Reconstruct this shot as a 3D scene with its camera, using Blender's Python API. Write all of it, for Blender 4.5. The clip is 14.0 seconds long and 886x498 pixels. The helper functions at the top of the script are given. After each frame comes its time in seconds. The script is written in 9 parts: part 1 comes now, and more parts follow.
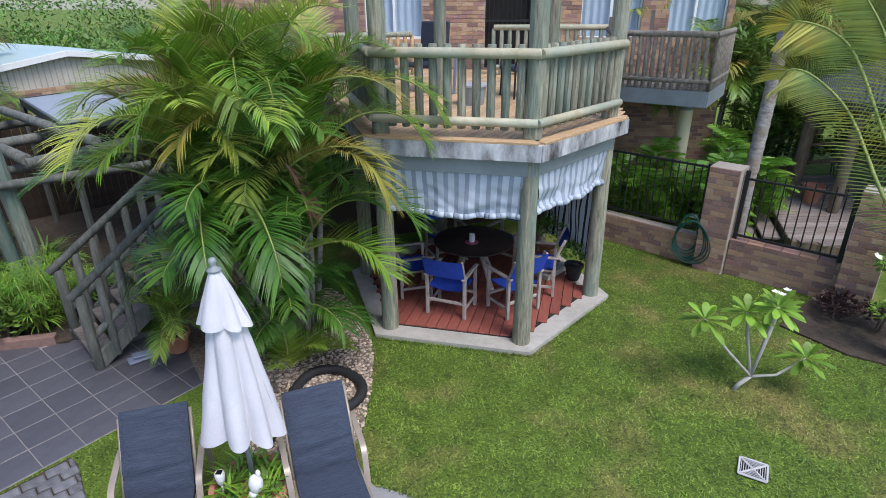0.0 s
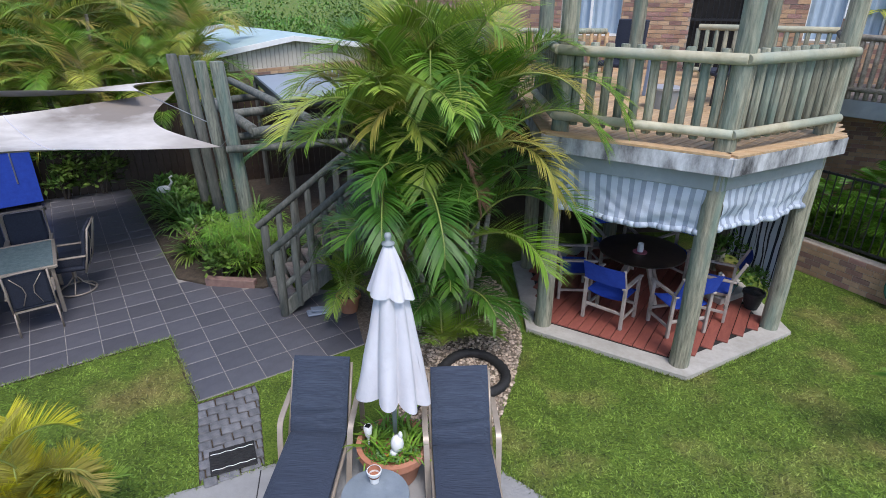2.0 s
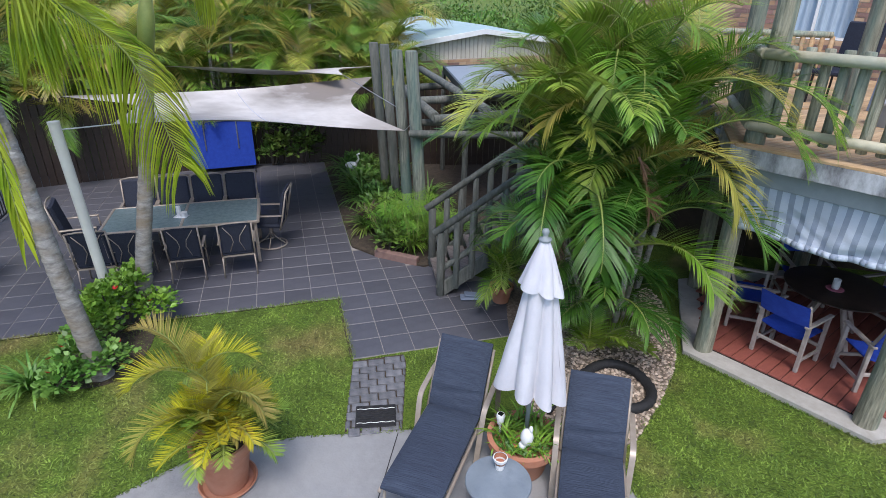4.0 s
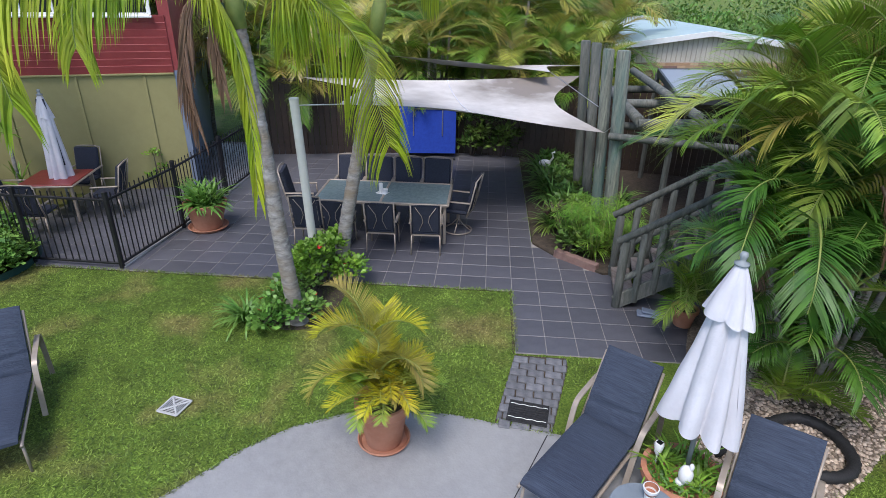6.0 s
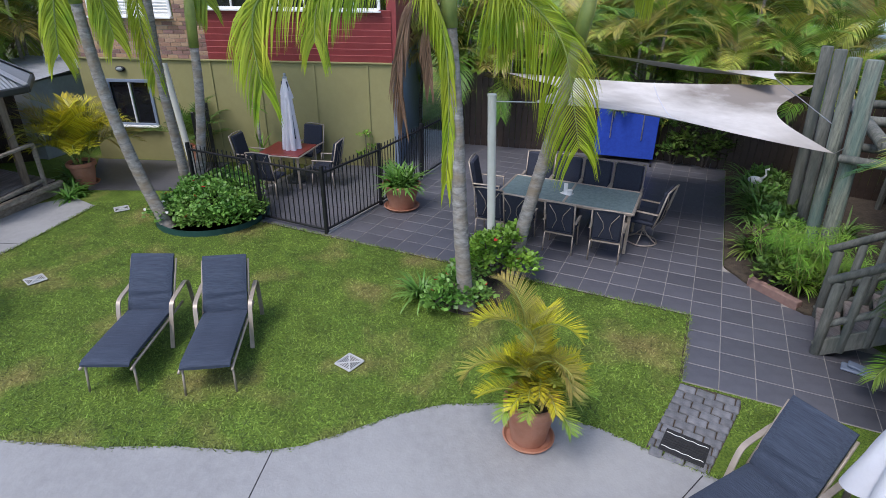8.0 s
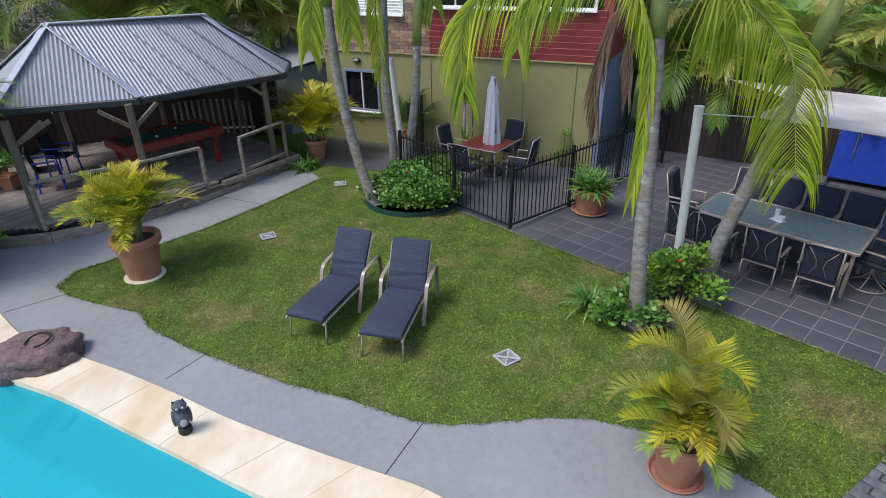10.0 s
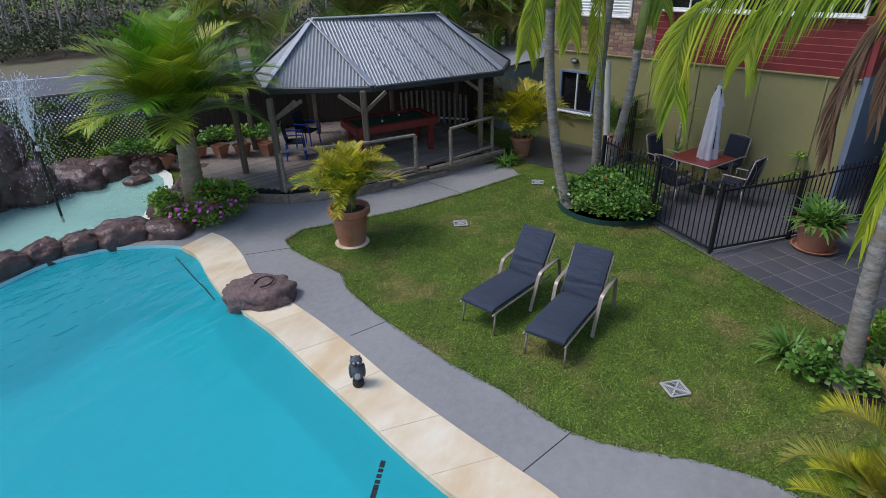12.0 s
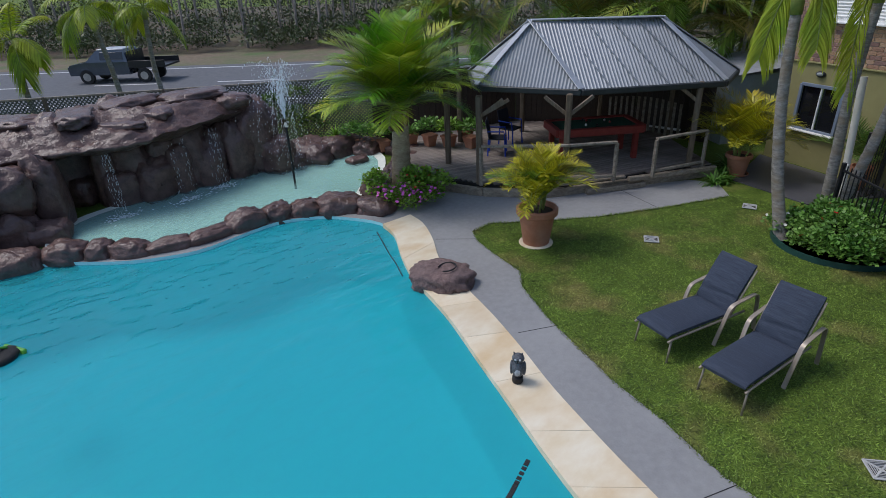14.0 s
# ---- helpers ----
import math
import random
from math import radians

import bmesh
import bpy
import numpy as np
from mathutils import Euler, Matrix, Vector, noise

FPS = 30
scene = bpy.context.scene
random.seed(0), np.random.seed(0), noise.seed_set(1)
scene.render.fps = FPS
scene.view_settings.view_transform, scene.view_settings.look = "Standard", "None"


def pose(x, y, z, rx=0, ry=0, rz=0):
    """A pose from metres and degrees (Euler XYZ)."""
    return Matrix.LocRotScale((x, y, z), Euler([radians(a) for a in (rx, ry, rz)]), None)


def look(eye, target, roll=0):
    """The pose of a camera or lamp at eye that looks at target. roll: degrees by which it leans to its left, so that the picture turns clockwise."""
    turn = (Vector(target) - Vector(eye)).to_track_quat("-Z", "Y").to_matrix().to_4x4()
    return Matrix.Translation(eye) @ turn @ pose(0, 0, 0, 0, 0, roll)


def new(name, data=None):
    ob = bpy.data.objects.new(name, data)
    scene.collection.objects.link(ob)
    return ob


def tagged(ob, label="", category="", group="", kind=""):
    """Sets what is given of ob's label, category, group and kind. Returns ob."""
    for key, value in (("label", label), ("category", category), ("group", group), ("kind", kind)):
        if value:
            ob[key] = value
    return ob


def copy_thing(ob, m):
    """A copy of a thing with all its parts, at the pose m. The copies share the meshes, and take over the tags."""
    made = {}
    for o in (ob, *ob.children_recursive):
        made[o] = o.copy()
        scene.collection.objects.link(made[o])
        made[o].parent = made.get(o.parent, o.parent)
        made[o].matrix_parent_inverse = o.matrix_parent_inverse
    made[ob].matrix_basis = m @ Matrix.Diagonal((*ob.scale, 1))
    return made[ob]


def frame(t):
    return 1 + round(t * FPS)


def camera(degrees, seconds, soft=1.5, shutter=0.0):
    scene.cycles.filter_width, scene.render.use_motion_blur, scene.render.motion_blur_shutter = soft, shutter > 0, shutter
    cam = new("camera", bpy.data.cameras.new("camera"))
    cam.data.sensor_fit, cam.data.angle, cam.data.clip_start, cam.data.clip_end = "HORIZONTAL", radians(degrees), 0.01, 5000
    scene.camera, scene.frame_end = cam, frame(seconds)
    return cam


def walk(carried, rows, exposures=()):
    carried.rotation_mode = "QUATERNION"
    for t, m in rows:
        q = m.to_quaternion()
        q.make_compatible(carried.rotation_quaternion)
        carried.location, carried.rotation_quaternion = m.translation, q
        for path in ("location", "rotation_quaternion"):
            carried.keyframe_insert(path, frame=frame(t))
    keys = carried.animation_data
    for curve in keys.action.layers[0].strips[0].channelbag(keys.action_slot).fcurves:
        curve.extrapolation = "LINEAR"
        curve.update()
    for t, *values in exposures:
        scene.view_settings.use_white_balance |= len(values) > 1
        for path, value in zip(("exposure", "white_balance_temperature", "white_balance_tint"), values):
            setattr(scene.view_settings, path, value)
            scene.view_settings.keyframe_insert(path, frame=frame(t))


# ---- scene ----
cam = camera(76.0, 14.0, soft=0.75)


def view(x, y, z, yaw, pitch, lean):
    """A camera pose from a place, a heading, a tilt and a lean to the left, in degrees."""
    a, b = radians(yaw), radians(pitch)
    way = Vector((-math.sin(a) * math.cos(b), math.cos(a) * math.cos(b), math.sin(b)))
    eye = Vector((x, y, z))
    return look(eye, eye + way, lean)


PATH = [
    (0.0, 0.000, 0.000, 4.080, 0.000, -23.702, -0.408),
    (0.5, 0.017, -0.024, 4.091, 4.489, -23.780, -0.345),
    (1.0, 0.014, -0.046, 4.102, 9.145, -23.997, -0.100),
    (1.5, 0.015, -0.067, 4.112, 13.409, -24.170, 0.148),
    (2.0, 0.032, -0.091, 4.126, 17.978, -24.312, 0.314),
    (2.5, 0.048, -0.112, 4.135, 22.170, -24.552, 0.433),
    (3.0, 0.067, -0.132, 4.145, 27.040, -24.783, 0.527),
    (5.5, 0.145, -0.148, 4.118, 49.889, -25.226, 1.225),
    (6.0, 0.159, -0.124, 4.113, 55.952, -25.412, 1.087),
    (6.5, 0.184, -0.148, 4.113, 61.307, -25.503, 1.195),
    (7.0, 0.208, -0.141, 4.117, 66.808, -25.692, 1.122),
    (9.5, 0.374, 0.114, 4.378, 91.215, -27.032, -0.626),
    (10.0, 0.401, 0.166, 4.394, 97.758, -27.068, -0.911),
    (10.5, 0.417, 0.224, 4.406, 103.194, -27.011, -1.102),
    (11.0, 0.424, 0.306, 4.440, 108.803, -27.020, -1.317),
    (11.5, 0.433, 0.354, 4.455, 114.067, -26.976, -1.452),
    (12.0, 0.438, 0.396, 4.466, 119.710, -26.860, -1.702),
    (12.5, 0.442, 0.450, 4.495, 124.785, -26.798, -1.897),
    (13.0, 0.455, 0.493, 4.521, 129.821, -26.693, -2.070),
    (13.5, 0.468, 0.515, 4.532, 134.641, -26.523, -2.107),
    (14.0, 0.465, 0.545, 4.558, 140.682, -26.409, -2.291),
]
EXPOSURES = [(0.0, 0.84, 6420, 14), (3.0, 0.78, 6420, 14), (5.5, 0.82, 6420, 14), (7.0, 0.80, 6420, 14), (9.5, 0.70, 6420, 14), (11.0, 0.38, 6450, 13), (12.0, 0.2, 6450, 13), (13.0, 0.10, 6480, 12), (14.0, 0.05, 6480, 12)]
walk(cam, [(t, view(*row)) for t, *row in PATH], EXPOSURES)

# ---- light ----
world = bpy.data.worlds.new("sky")
scene.world = world
world.use_nodes = True
_n, _l = world.node_tree.nodes, world.node_tree.links
_sky = _n.new("ShaderNodeTexSky")
_sky.sky_type, _sky.sun_disc = "NISHITA", False
_sky.sun_elevation, _sky.sun_rotation = radians(60), radians(142)
_sky.air_density, _sky.dust_density, _sky.ozone_density = 1.0, 1.5, 1.5
_n["Background"].inputs[1].default_value = 0.15
_l.new(_sky.outputs[0], _n["Background"].inputs[0])
sun_data = bpy.data.lights.new("sun", "SUN")
sun_data.energy, sun_data.angle, sun_data.color = 1.5, radians(20), (1.0, 0.985, 0.97)
sun = new("sun", sun_data)
sun.matrix_world = look((7, -9, 20), (0, 0, 0))


# ---- materials ----
def rgb(c):
    return (*c, 1.0) if len(c) == 3 else c


def mat(name, c1, c2=None, rough=0.6, scale=6.0, bump=0.0, bscale=None, metal=0.0, stretch=(1, 1, 1), c3=None, big=0.6, mix3=0.5,
        rand=0.0, island=0.0, coat=0.0, world_space=False, translucent=0.0, spec=0.5, rvar=0.0, palette=None, patch=(0.42, 0.68), mottle=0.0):
    """A surface with grain and broad blotches: c1 to c2 in the fine noise, c3 in broad patches."""
    m = bpy.data.materials.new(name)
    m.use_nodes = True
    n, l = m.node_tree.nodes, m.node_tree.links
    p = n["Principled BSDF"]
    p.inputs["Roughness"].default_value, p.inputs["Metallic"].default_value = rough, metal
    p.inputs["Coat Weight"].default_value = coat
    p.inputs["Specular IOR Level"].default_value = spec
    tc, mp = n.new("ShaderNodeTexCoord"), n.new("ShaderNodeMapping")
    if world_space:
        geo = n.new("ShaderNodeNewGeometry")
        l.new(geo.outputs["Position"], mp.inputs[0])
    else:
        l.new(tc.outputs["Object"], mp.inputs[0])
    mp.inputs["Scale"].default_value = stretch
    fine = n.new("ShaderNodeTexNoise")
    fine.inputs["Scale"].default_value, fine.inputs["Detail"].default_value, fine.inputs["Roughness"].default_value = scale, 6, 0.65
    l.new(mp.outputs[0], fine.inputs["Vector"])
    ramp = n.new("ShaderNodeValToRGB")
    ramp.color_ramp.elements[0].position, ramp.color_ramp.elements[1].position = 0.32, 0.68
    ramp.color_ramp.elements[0].color, ramp.color_ramp.elements[1].color = rgb(c1), rgb(c2 or c1)
    l.new(fine.outputs["Fac"], ramp.inputs[0])
    col = ramp.outputs[0]
    if palette:
        pick = n.new("ShaderNodeValToRGB")
        pick.color_ramp.interpolation = "CONSTANT"
        for k, c in enumerate(palette):
            e = pick.color_ramp.elements[0] if k == 0 else pick.color_ramp.elements.new(k / len(palette))
            e.color = rgb(c)
        pick.color_ramp.elements.remove(pick.color_ramp.elements[len(palette)])
        l.new((n.new("ShaderNodeObjectInfo").outputs["Random"] if rand else n.new("ShaderNodeNewGeometry").outputs["Random Per Island"]), pick.inputs[0])
        pm = n.new("ShaderNodeMix")
        pm.data_type = "RGBA"
        pm.inputs[0].default_value = 0.72
        l.new(col, pm.inputs[6])
        l.new(pick.outputs[0], pm.inputs[7])
        col = pm.outputs[2]
    if c3:
        broad = n.new("ShaderNodeTexNoise")
        broad.inputs["Scale"].default_value, broad.inputs["Detail"].default_value = big, 4
        l.new(mp.outputs[0], broad.inputs["Vector"])
        r2 = n.new("ShaderNodeMapRange")
        r2.inputs["From Min"].default_value, r2.inputs["From Max"].default_value, r2.inputs["To Max"].default_value = *patch, mix3
        l.new(broad.outputs["Fac"], r2.inputs["Value"])
        mx = n.new("ShaderNodeMix")
        mx.data_type = "RGBA"
        l.new(r2.outputs[0], mx.inputs[0])
        l.new(col, mx.inputs[6])
        mx.inputs[7].default_value = rgb(c3)
        col = mx.outputs[2]
    if rand or island:
        hsv, rng = n.new("ShaderNodeHueSaturation"), n.new("ShaderNodeMapRange")
        k = rand or island
        src = n.new("ShaderNodeObjectInfo").outputs["Random"] if rand else n.new("ShaderNodeNewGeometry").outputs["Random Per Island"]
        rng.inputs["To Min"].default_value, rng.inputs["To Max"].default_value = 1 - k, 1 + k
        l.new(src, rng.inputs["Value"])
        l.new(rng.outputs[0], hsv.inputs["Value"])
        l.new(col, hsv.inputs["Color"])
        col = hsv.outputs[0]
    if mottle:
        mn, mr, mh = n.new("ShaderNodeTexNoise"), n.new("ShaderNodeMapRange"), n.new("ShaderNodeHueSaturation")
        mn.inputs["Scale"].default_value, mn.inputs["Detail"].default_value, mn.inputs["Roughness"].default_value = 2.6, 8, 0.75
        l.new(mp.outputs[0], mn.inputs["Vector"])
        mr.inputs["From Min"].default_value, mr.inputs["From Max"].default_value = 0.3, 0.7
        mr.inputs["To Min"].default_value, mr.inputs["To Max"].default_value = 1 - mottle, 1 + mottle
        l.new(mn.outputs["Fac"], mr.inputs["Value"])
        l.new(mr.outputs[0], mh.inputs["Value"])
        l.new(col, mh.inputs["Color"])
        col = mh.outputs[0]
    l.new(col, p.inputs["Base Color"])
    if rvar:
        rr = n.new("ShaderNodeMapRange")
        rr.inputs["To Min"].default_value, rr.inputs["To Max"].default_value = max(0.02, rough - rvar), min(1, rough + rvar)
        l.new(fine.outputs["Fac"], rr.inputs["Value"])
        l.new(rr.outputs[0], p.inputs["Roughness"])
    if bump:
        b, bn = n.new("ShaderNodeBump"), n.new("ShaderNodeTexNoise")
        bn.inputs["Scale"].default_value, bn.inputs["Detail"].default_value = bscale or scale * 3, 5
        l.new(mp.outputs[0], bn.inputs["Vector"])
        b.inputs["Strength"].default_value, b.inputs["Distance"].default_value = min(1.0, bump), 0.02
        l.new(bn.outputs["Fac"], b.inputs["Height"])
        l.new(b.outputs[0], p.inputs["Normal"])
    if translucent:
        tr, ms = n.new("ShaderNodeBsdfTranslucent"), n.new("ShaderNodeMixShader")
        ms.inputs[0].default_value = translucent
        l.new(col, tr.inputs[0])
        l.new(p.outputs[0], ms.inputs[1])
        l.new(tr.outputs[0], ms.inputs[2])
        l.new(ms.outputs[0], n["Material Output"].inputs[0])
    return m


def leaf_mat(name, a, b, c, k=0.35):
    return mat(name, a, b, rough=0.45, scale=3.0, c3=c, big=1.2, mix3=0.7, island=k, translucent=0.2, spec=0.4)


def water_mat(name, tint, scale, strength, milk=0.0, milk_c=(0.2, 0.6, 0.65)):
    """Clear water: a tinted clear sheet with a rippled gloss."""
    m = bpy.data.materials.new(name)
    m.use_nodes = True
    n, l = m.node_tree.nodes, m.node_tree.links
    n.remove(n["Principled BSDF"])
    clear, gloss, mix, fres = (n.new(k) for k in ("ShaderNodeBsdfTransparent", "ShaderNodeBsdfGlossy", "ShaderNodeMixShader", "ShaderNodeFresnel"))
    clear.inputs[0].default_value, gloss.inputs["Roughness"].default_value, fres.inputs["IOR"].default_value = rgb(tint), 0.03, 1.33
    geo, mp, wave, bump = (n.new(k) for k in ("ShaderNodeNewGeometry", "ShaderNodeMapping", "ShaderNodeTexNoise", "ShaderNodeBump"))
    l.new(geo.outputs["Position"], mp.inputs[0])
    mp.inputs["Scale"].default_value, mp.inputs["Rotation"].default_value = (1.0, 2.2, 1.0), (0, 0, 0.6)
    wave.inputs["Scale"].default_value, wave.inputs["Detail"].default_value = scale, 3
    l.new(mp.outputs[0], wave.inputs["Vector"])
    bump.inputs["Strength"].default_value, bump.inputs["Distance"].default_value = strength, 0.08
    l.new(wave.outputs["Fac"], bump.inputs["Height"])
    for s in (gloss, fres):
        l.new(bump.outputs[0], s.inputs["Normal"])
    l.new(fres.outputs[0], mix.inputs[0])
    cloud, soft_mix = n.new("ShaderNodeBsdfDiffuse"), n.new("ShaderNodeMixShader")
    cloud.inputs[0].default_value, soft_mix.inputs[0].default_value = rgb(milk_c), milk
    l.new(clear.outputs[0], soft_mix.inputs[1])
    l.new(cloud.outputs[0], soft_mix.inputs[2])
    l.new(soft_mix.outputs[0], mix.inputs[1])
    l.new(gloss.outputs[0], mix.inputs[2])
    l.new(mix.outputs[0], n["Material Output"].inputs[0])
    return m


M = {}
M["grass"] = mat("lawn_grass", (0.037, 0.082, 0.011), (0.172, 0.243, 0.036), 0.9, 40, 1.0, 70, c3=(0.27, 0.215, 0.08), big=0.9, mix3=0.75, patch=(0.52, 0.70), mottle=0.36, world_space=True, spec=0.2)
M["blade"] = mat("grass_blades", (0.096, 0.174, 0.022), (0.180, 0.262, 0.040), 0.7, 2, c3=(0.29, 0.235, 0.09), big=0.9, mix3=0.75, patch=(0.51, 0.69), mottle=0.34, island=0.7, translucent=0.3, world_space=True)
M["concrete"] = mat("path_concrete", (0.235, 0.235, 0.235), (0.285, 0.285, 0.285), 0.75, 9, 0.25, 40, c3=(0.33, 0.33, 0.325), big=0.7, world_space=True)
M["slab"] = mat("slab_concrete", (0.36, 0.34, 0.30), (0.46, 0.44, 0.40), 0.85, 9, 0.3, 40, c3=(0.26, 0.25, 0.21), big=1.2)
M["tile"] = mat("slate_tile", (0.068, 0.068, 0.080), (0.094, 0.093, 0.106), 0.42, 7, 0.12, 20, c3=(0.115, 0.114, 0.128), big=0.9, rand=0.12, rvar=0.12)
M["grout"] = mat("tile_grout", (0.24, 0.22, 0.20), (0.32, 0.30, 0.27), 0.9, 12)
M["paver"] = mat("grey_paver", (0.10, 0.105, 0.115), (0.19, 0.19, 0.20), 0.85, 14, 0.5, 50, rand=0.2)
M["soil"] = mat("bed_soil", (0.035, 0.026, 0.018), (0.08, 0.06, 0.04), 0.95, 12, 0.8, 40)
M["sand"] = mat("sandstone", (0.72, 0.60, 0.41), (0.82, 0.75, 0.60), 0.7, 1.6, 0.10, 30, c3=(0.58, 0.37, 0.15), big=1.1, mix3=0.6, rand=0.05, stretch=(1, 1.6, 1))
M["plaster"] = mat("pool_plaster", (0.40, 0.76, 0.80), (0.48, 0.82, 0.84), 0.8, 4, world_space=True)
M["beach"] = mat("beach_plaster", (0.66, 0.70, 0.62), (0.76, 0.78, 0.70), 0.8, 8, 0.1, world_space=True)
M["rock"] = mat("brown_rock", (0.062, 0.034, 0.029), (0.175, 0.100, 0.082), 0.38, 5.5, 1.0, 16, c3=(0.10, 0.066, 0.064), big=0.9, rvar=0.3)
M["log"] = mat("treated_log", (0.13, 0.13, 0.09), (0.40, 0.375, 0.275), 0.85, 7, 0.7, 18, c3=(0.15, 0.24, 0.20), big=1.1, mix3=0.75, stretch=(5, 5, 0.5), rand=0.2)
M["log_pale"] = mat("pale_rail_log", (0.34, 0.31, 0.20), (0.50, 0.46, 0.33), 0.8, 5, 0.4, 18, c3=(0.28, 0.33, 0.27), big=1.3, mix3=0.8, rand=0.1)
M["log_dark"] = mat("weathered_log", (0.085, 0.09, 0.075), (0.19, 0.19, 0.165), 0.9, 5, 0.5, 18, c3=(0.07, 0.085, 0.075), big=1.5, mix3=0.8, stretch=(5, 5, 0.8), rand=0.2)
M["deckboard"] = mat("honey_deck_board", (0.33, 0.20, 0.095), (0.52, 0.35, 0.19), 0.7, 5, 0.3, 30, c3=(0.38, 0.31, 0.22), big=1.5, rand=0.18, stretch=(1, 5, 5))
M["reddeck"] = mat("red_stained_board", (0.20, 0.055, 0.04), (0.28, 0.085, 0.06), 0.6, 5, 0.2, 30, rand=0.12, stretch=(1, 5, 5))
M["greydeck"] = mat("weathered_deck_board", (0.13, 0.10, 0.085), (0.26, 0.215, 0.185), 0.7, 5, 0.4, 30, c3=(0.34, 0.31, 0.28), big=1.2, rand=0.2, stretch=(1, 6, 6))
M["greypaint"] = mat("grey_paint", (0.25, 0.28, 0.29), (0.31, 0.34, 0.35), 0.6, 6, 0.15, c3=(0.2, 0.22, 0.22), big=2)
M["fascia"] = mat("peeling_fascia", (0.045, 0.043, 0.045), (0.60, 0.61, 0.62), 0.75, 3.6, 0.3, 20, c3=(0.36, 0.37, 0.38), big=0.5, mix3=0.6, patch=(0.5, 0.7), stretch=(1.3, 1.3, 0.6))
BRICKS = [(0.58, 0.38, 0.22), (0.50, 0.31, 0.175), (0.24, 0.13, 0.115), (0.60, 0.42, 0.26), (0.36, 0.20, 0.13), (0.54, 0.34, 0.19), (0.17, 0.10, 0.10), (0.46, 0.31, 0.20), (0.30, 0.16, 0.15)]
M["brick"] = mat("tan_brick", (0.26, 0.15, 0.10), (0.50, 0.35, 0.23), 0.9, 14, 0.7, 50, c3=(0.20, 0.11, 0.095), big=3.5, mix3=0.35, rand=0.12, palette=BRICKS)
M["mortar"] = mat("mortar", (0.30, 0.26, 0.21), (0.40, 0.35, 0.29), 0.95, 20, 0.3)
M["terracotta"] = mat("terracotta", (0.36, 0.14, 0.075), (0.45, 0.19, 0.11), 0.75, 7, 0.2, 30, c3=(0.50, 0.28, 0.19), big=2.5, rand=0.12)
M["olive"] = mat("olive_wall_paint", (0.275, 0.25, 0.105), (0.305, 0.28, 0.12), 0.7, 5, 0.08, 60, c3=(0.22, 0.20, 0.085), big=0.7)
M["redboard"] = mat("red_weatherboard", (0.24, 0.036, 0.038), (0.30, 0.052, 0.05), 0.5, 5, 0.08, c3=(0.17, 0.027, 0.03), big=1.0)
M["white"] = mat("white_paint", (0.74, 0.74, 0.72), (0.82, 0.82, 0.80), 0.5, 6)
M["bluepaint"] = mat("slate_blue_paint", (0.16, 0.20, 0.27), (0.19, 0.235, 0.31), 0.6, 5)
M["black"] = mat("black_powdercoat", (0.008, 0.008, 0.010), (0.015, 0.015, 0.018), 0.4, 20)
M["zinc"] = mat("grey_corrugated_steel", (0.25, 0.27, 0.295), (0.31, 0.33, 0.355), 0.42, 3, 0.05, 12, metal=0.15, c3=(0.20, 0.21, 0.22), big=0.6, rvar=0.1)
M["zincpale"] = mat("galvanised_flashing", (0.42, 0.43, 0.45), (0.52, 0.53, 0.55), 0.4, 3, metal=0.4)
M["charcoal"] = mat("charcoal_gutter", (0.025, 0.03, 0.032), (0.04, 0.045, 0.046), 0.5, 6)
M["post_old"] = mat("old_timber", (0.085, 0.060, 0.040), (0.20, 0.150, 0.10), 0.85, 5, 0.5, 20, c3=(0.23, 0.195, 0.155), big=1.5, stretch=(5, 5, 0.8), rand=0.15)
M["rail_old"] = mat("silvered_rail", (0.16, 0.13, 0.10), (0.36, 0.32, 0.26), 0.85, 6, 0.6, 20, stretch=(2, 2, 2))
# near-black colour that stands in for shade in gaps, undersides and recesses
M["dark"] = mat("shade_dark", (0.012, 0.011, 0.010), (0.022, 0.02, 0.018), 0.9, 4)
M["navy"] = mat("navy_sling_fabric", (0.020, 0.030, 0.052), (0.050, 0.066, 0.100), 0.85, 1.0, 0.5, 1.5, c3=(0.024, 0.030, 0.050), big=0.03, stretch=(5, 95, 95))
M["navy_plain"] = mat("navy_cushion", (0.020, 0.024, 0.040), (0.030, 0.036, 0.056), 0.85, 40, 0.3, 120)
M["taupe"] = mat("taupe_frame", (0.30, 0.25, 0.20), (0.38, 0.32, 0.26), 0.4, 10, metal=0.2)
M["canvas"] = mat("white_canvas", (0.62, 0.61, 0.64), (0.74, 0.73, 0.76), 0.85, 5, 0.2, 40, c3=(0.55, 0.53, 0.56), big=2.5, translucent=0.12)
# pinkish copy of the canvas, colour raised to make up for shade on it
M["parasol"] = mat("brightened_pinkish_canvas", (0.74, 0.71, 0.74), (0.84, 0.81, 0.84), 0.85, 5, 0.2, 40, translucent=0.15)
M["sailcloth"] = mat("shade_sail_cloth", (0.60, 0.56, 0.51), (0.72, 0.68, 0.63), 0.8, 3, 0.1, 60, c3=(0.24, 0.205, 0.175), big=0.38, mix3=0.85, patch=(0.50, 0.68), translucent=0.14)
M["bluefabric"] = mat("royal_blue_canvas", (0.010, 0.045, 0.36), (0.018, 0.07, 0.46), 0.8, 12, 0.2, 80)
M["greywood"] = mat("silvered_teak", (0.28, 0.24, 0.21), (0.42, 0.37, 0.33), 0.8, 8, 0.3, 30, stretch=(1, 1, 1))
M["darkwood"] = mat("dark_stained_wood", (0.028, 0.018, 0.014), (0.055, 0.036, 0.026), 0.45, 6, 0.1)
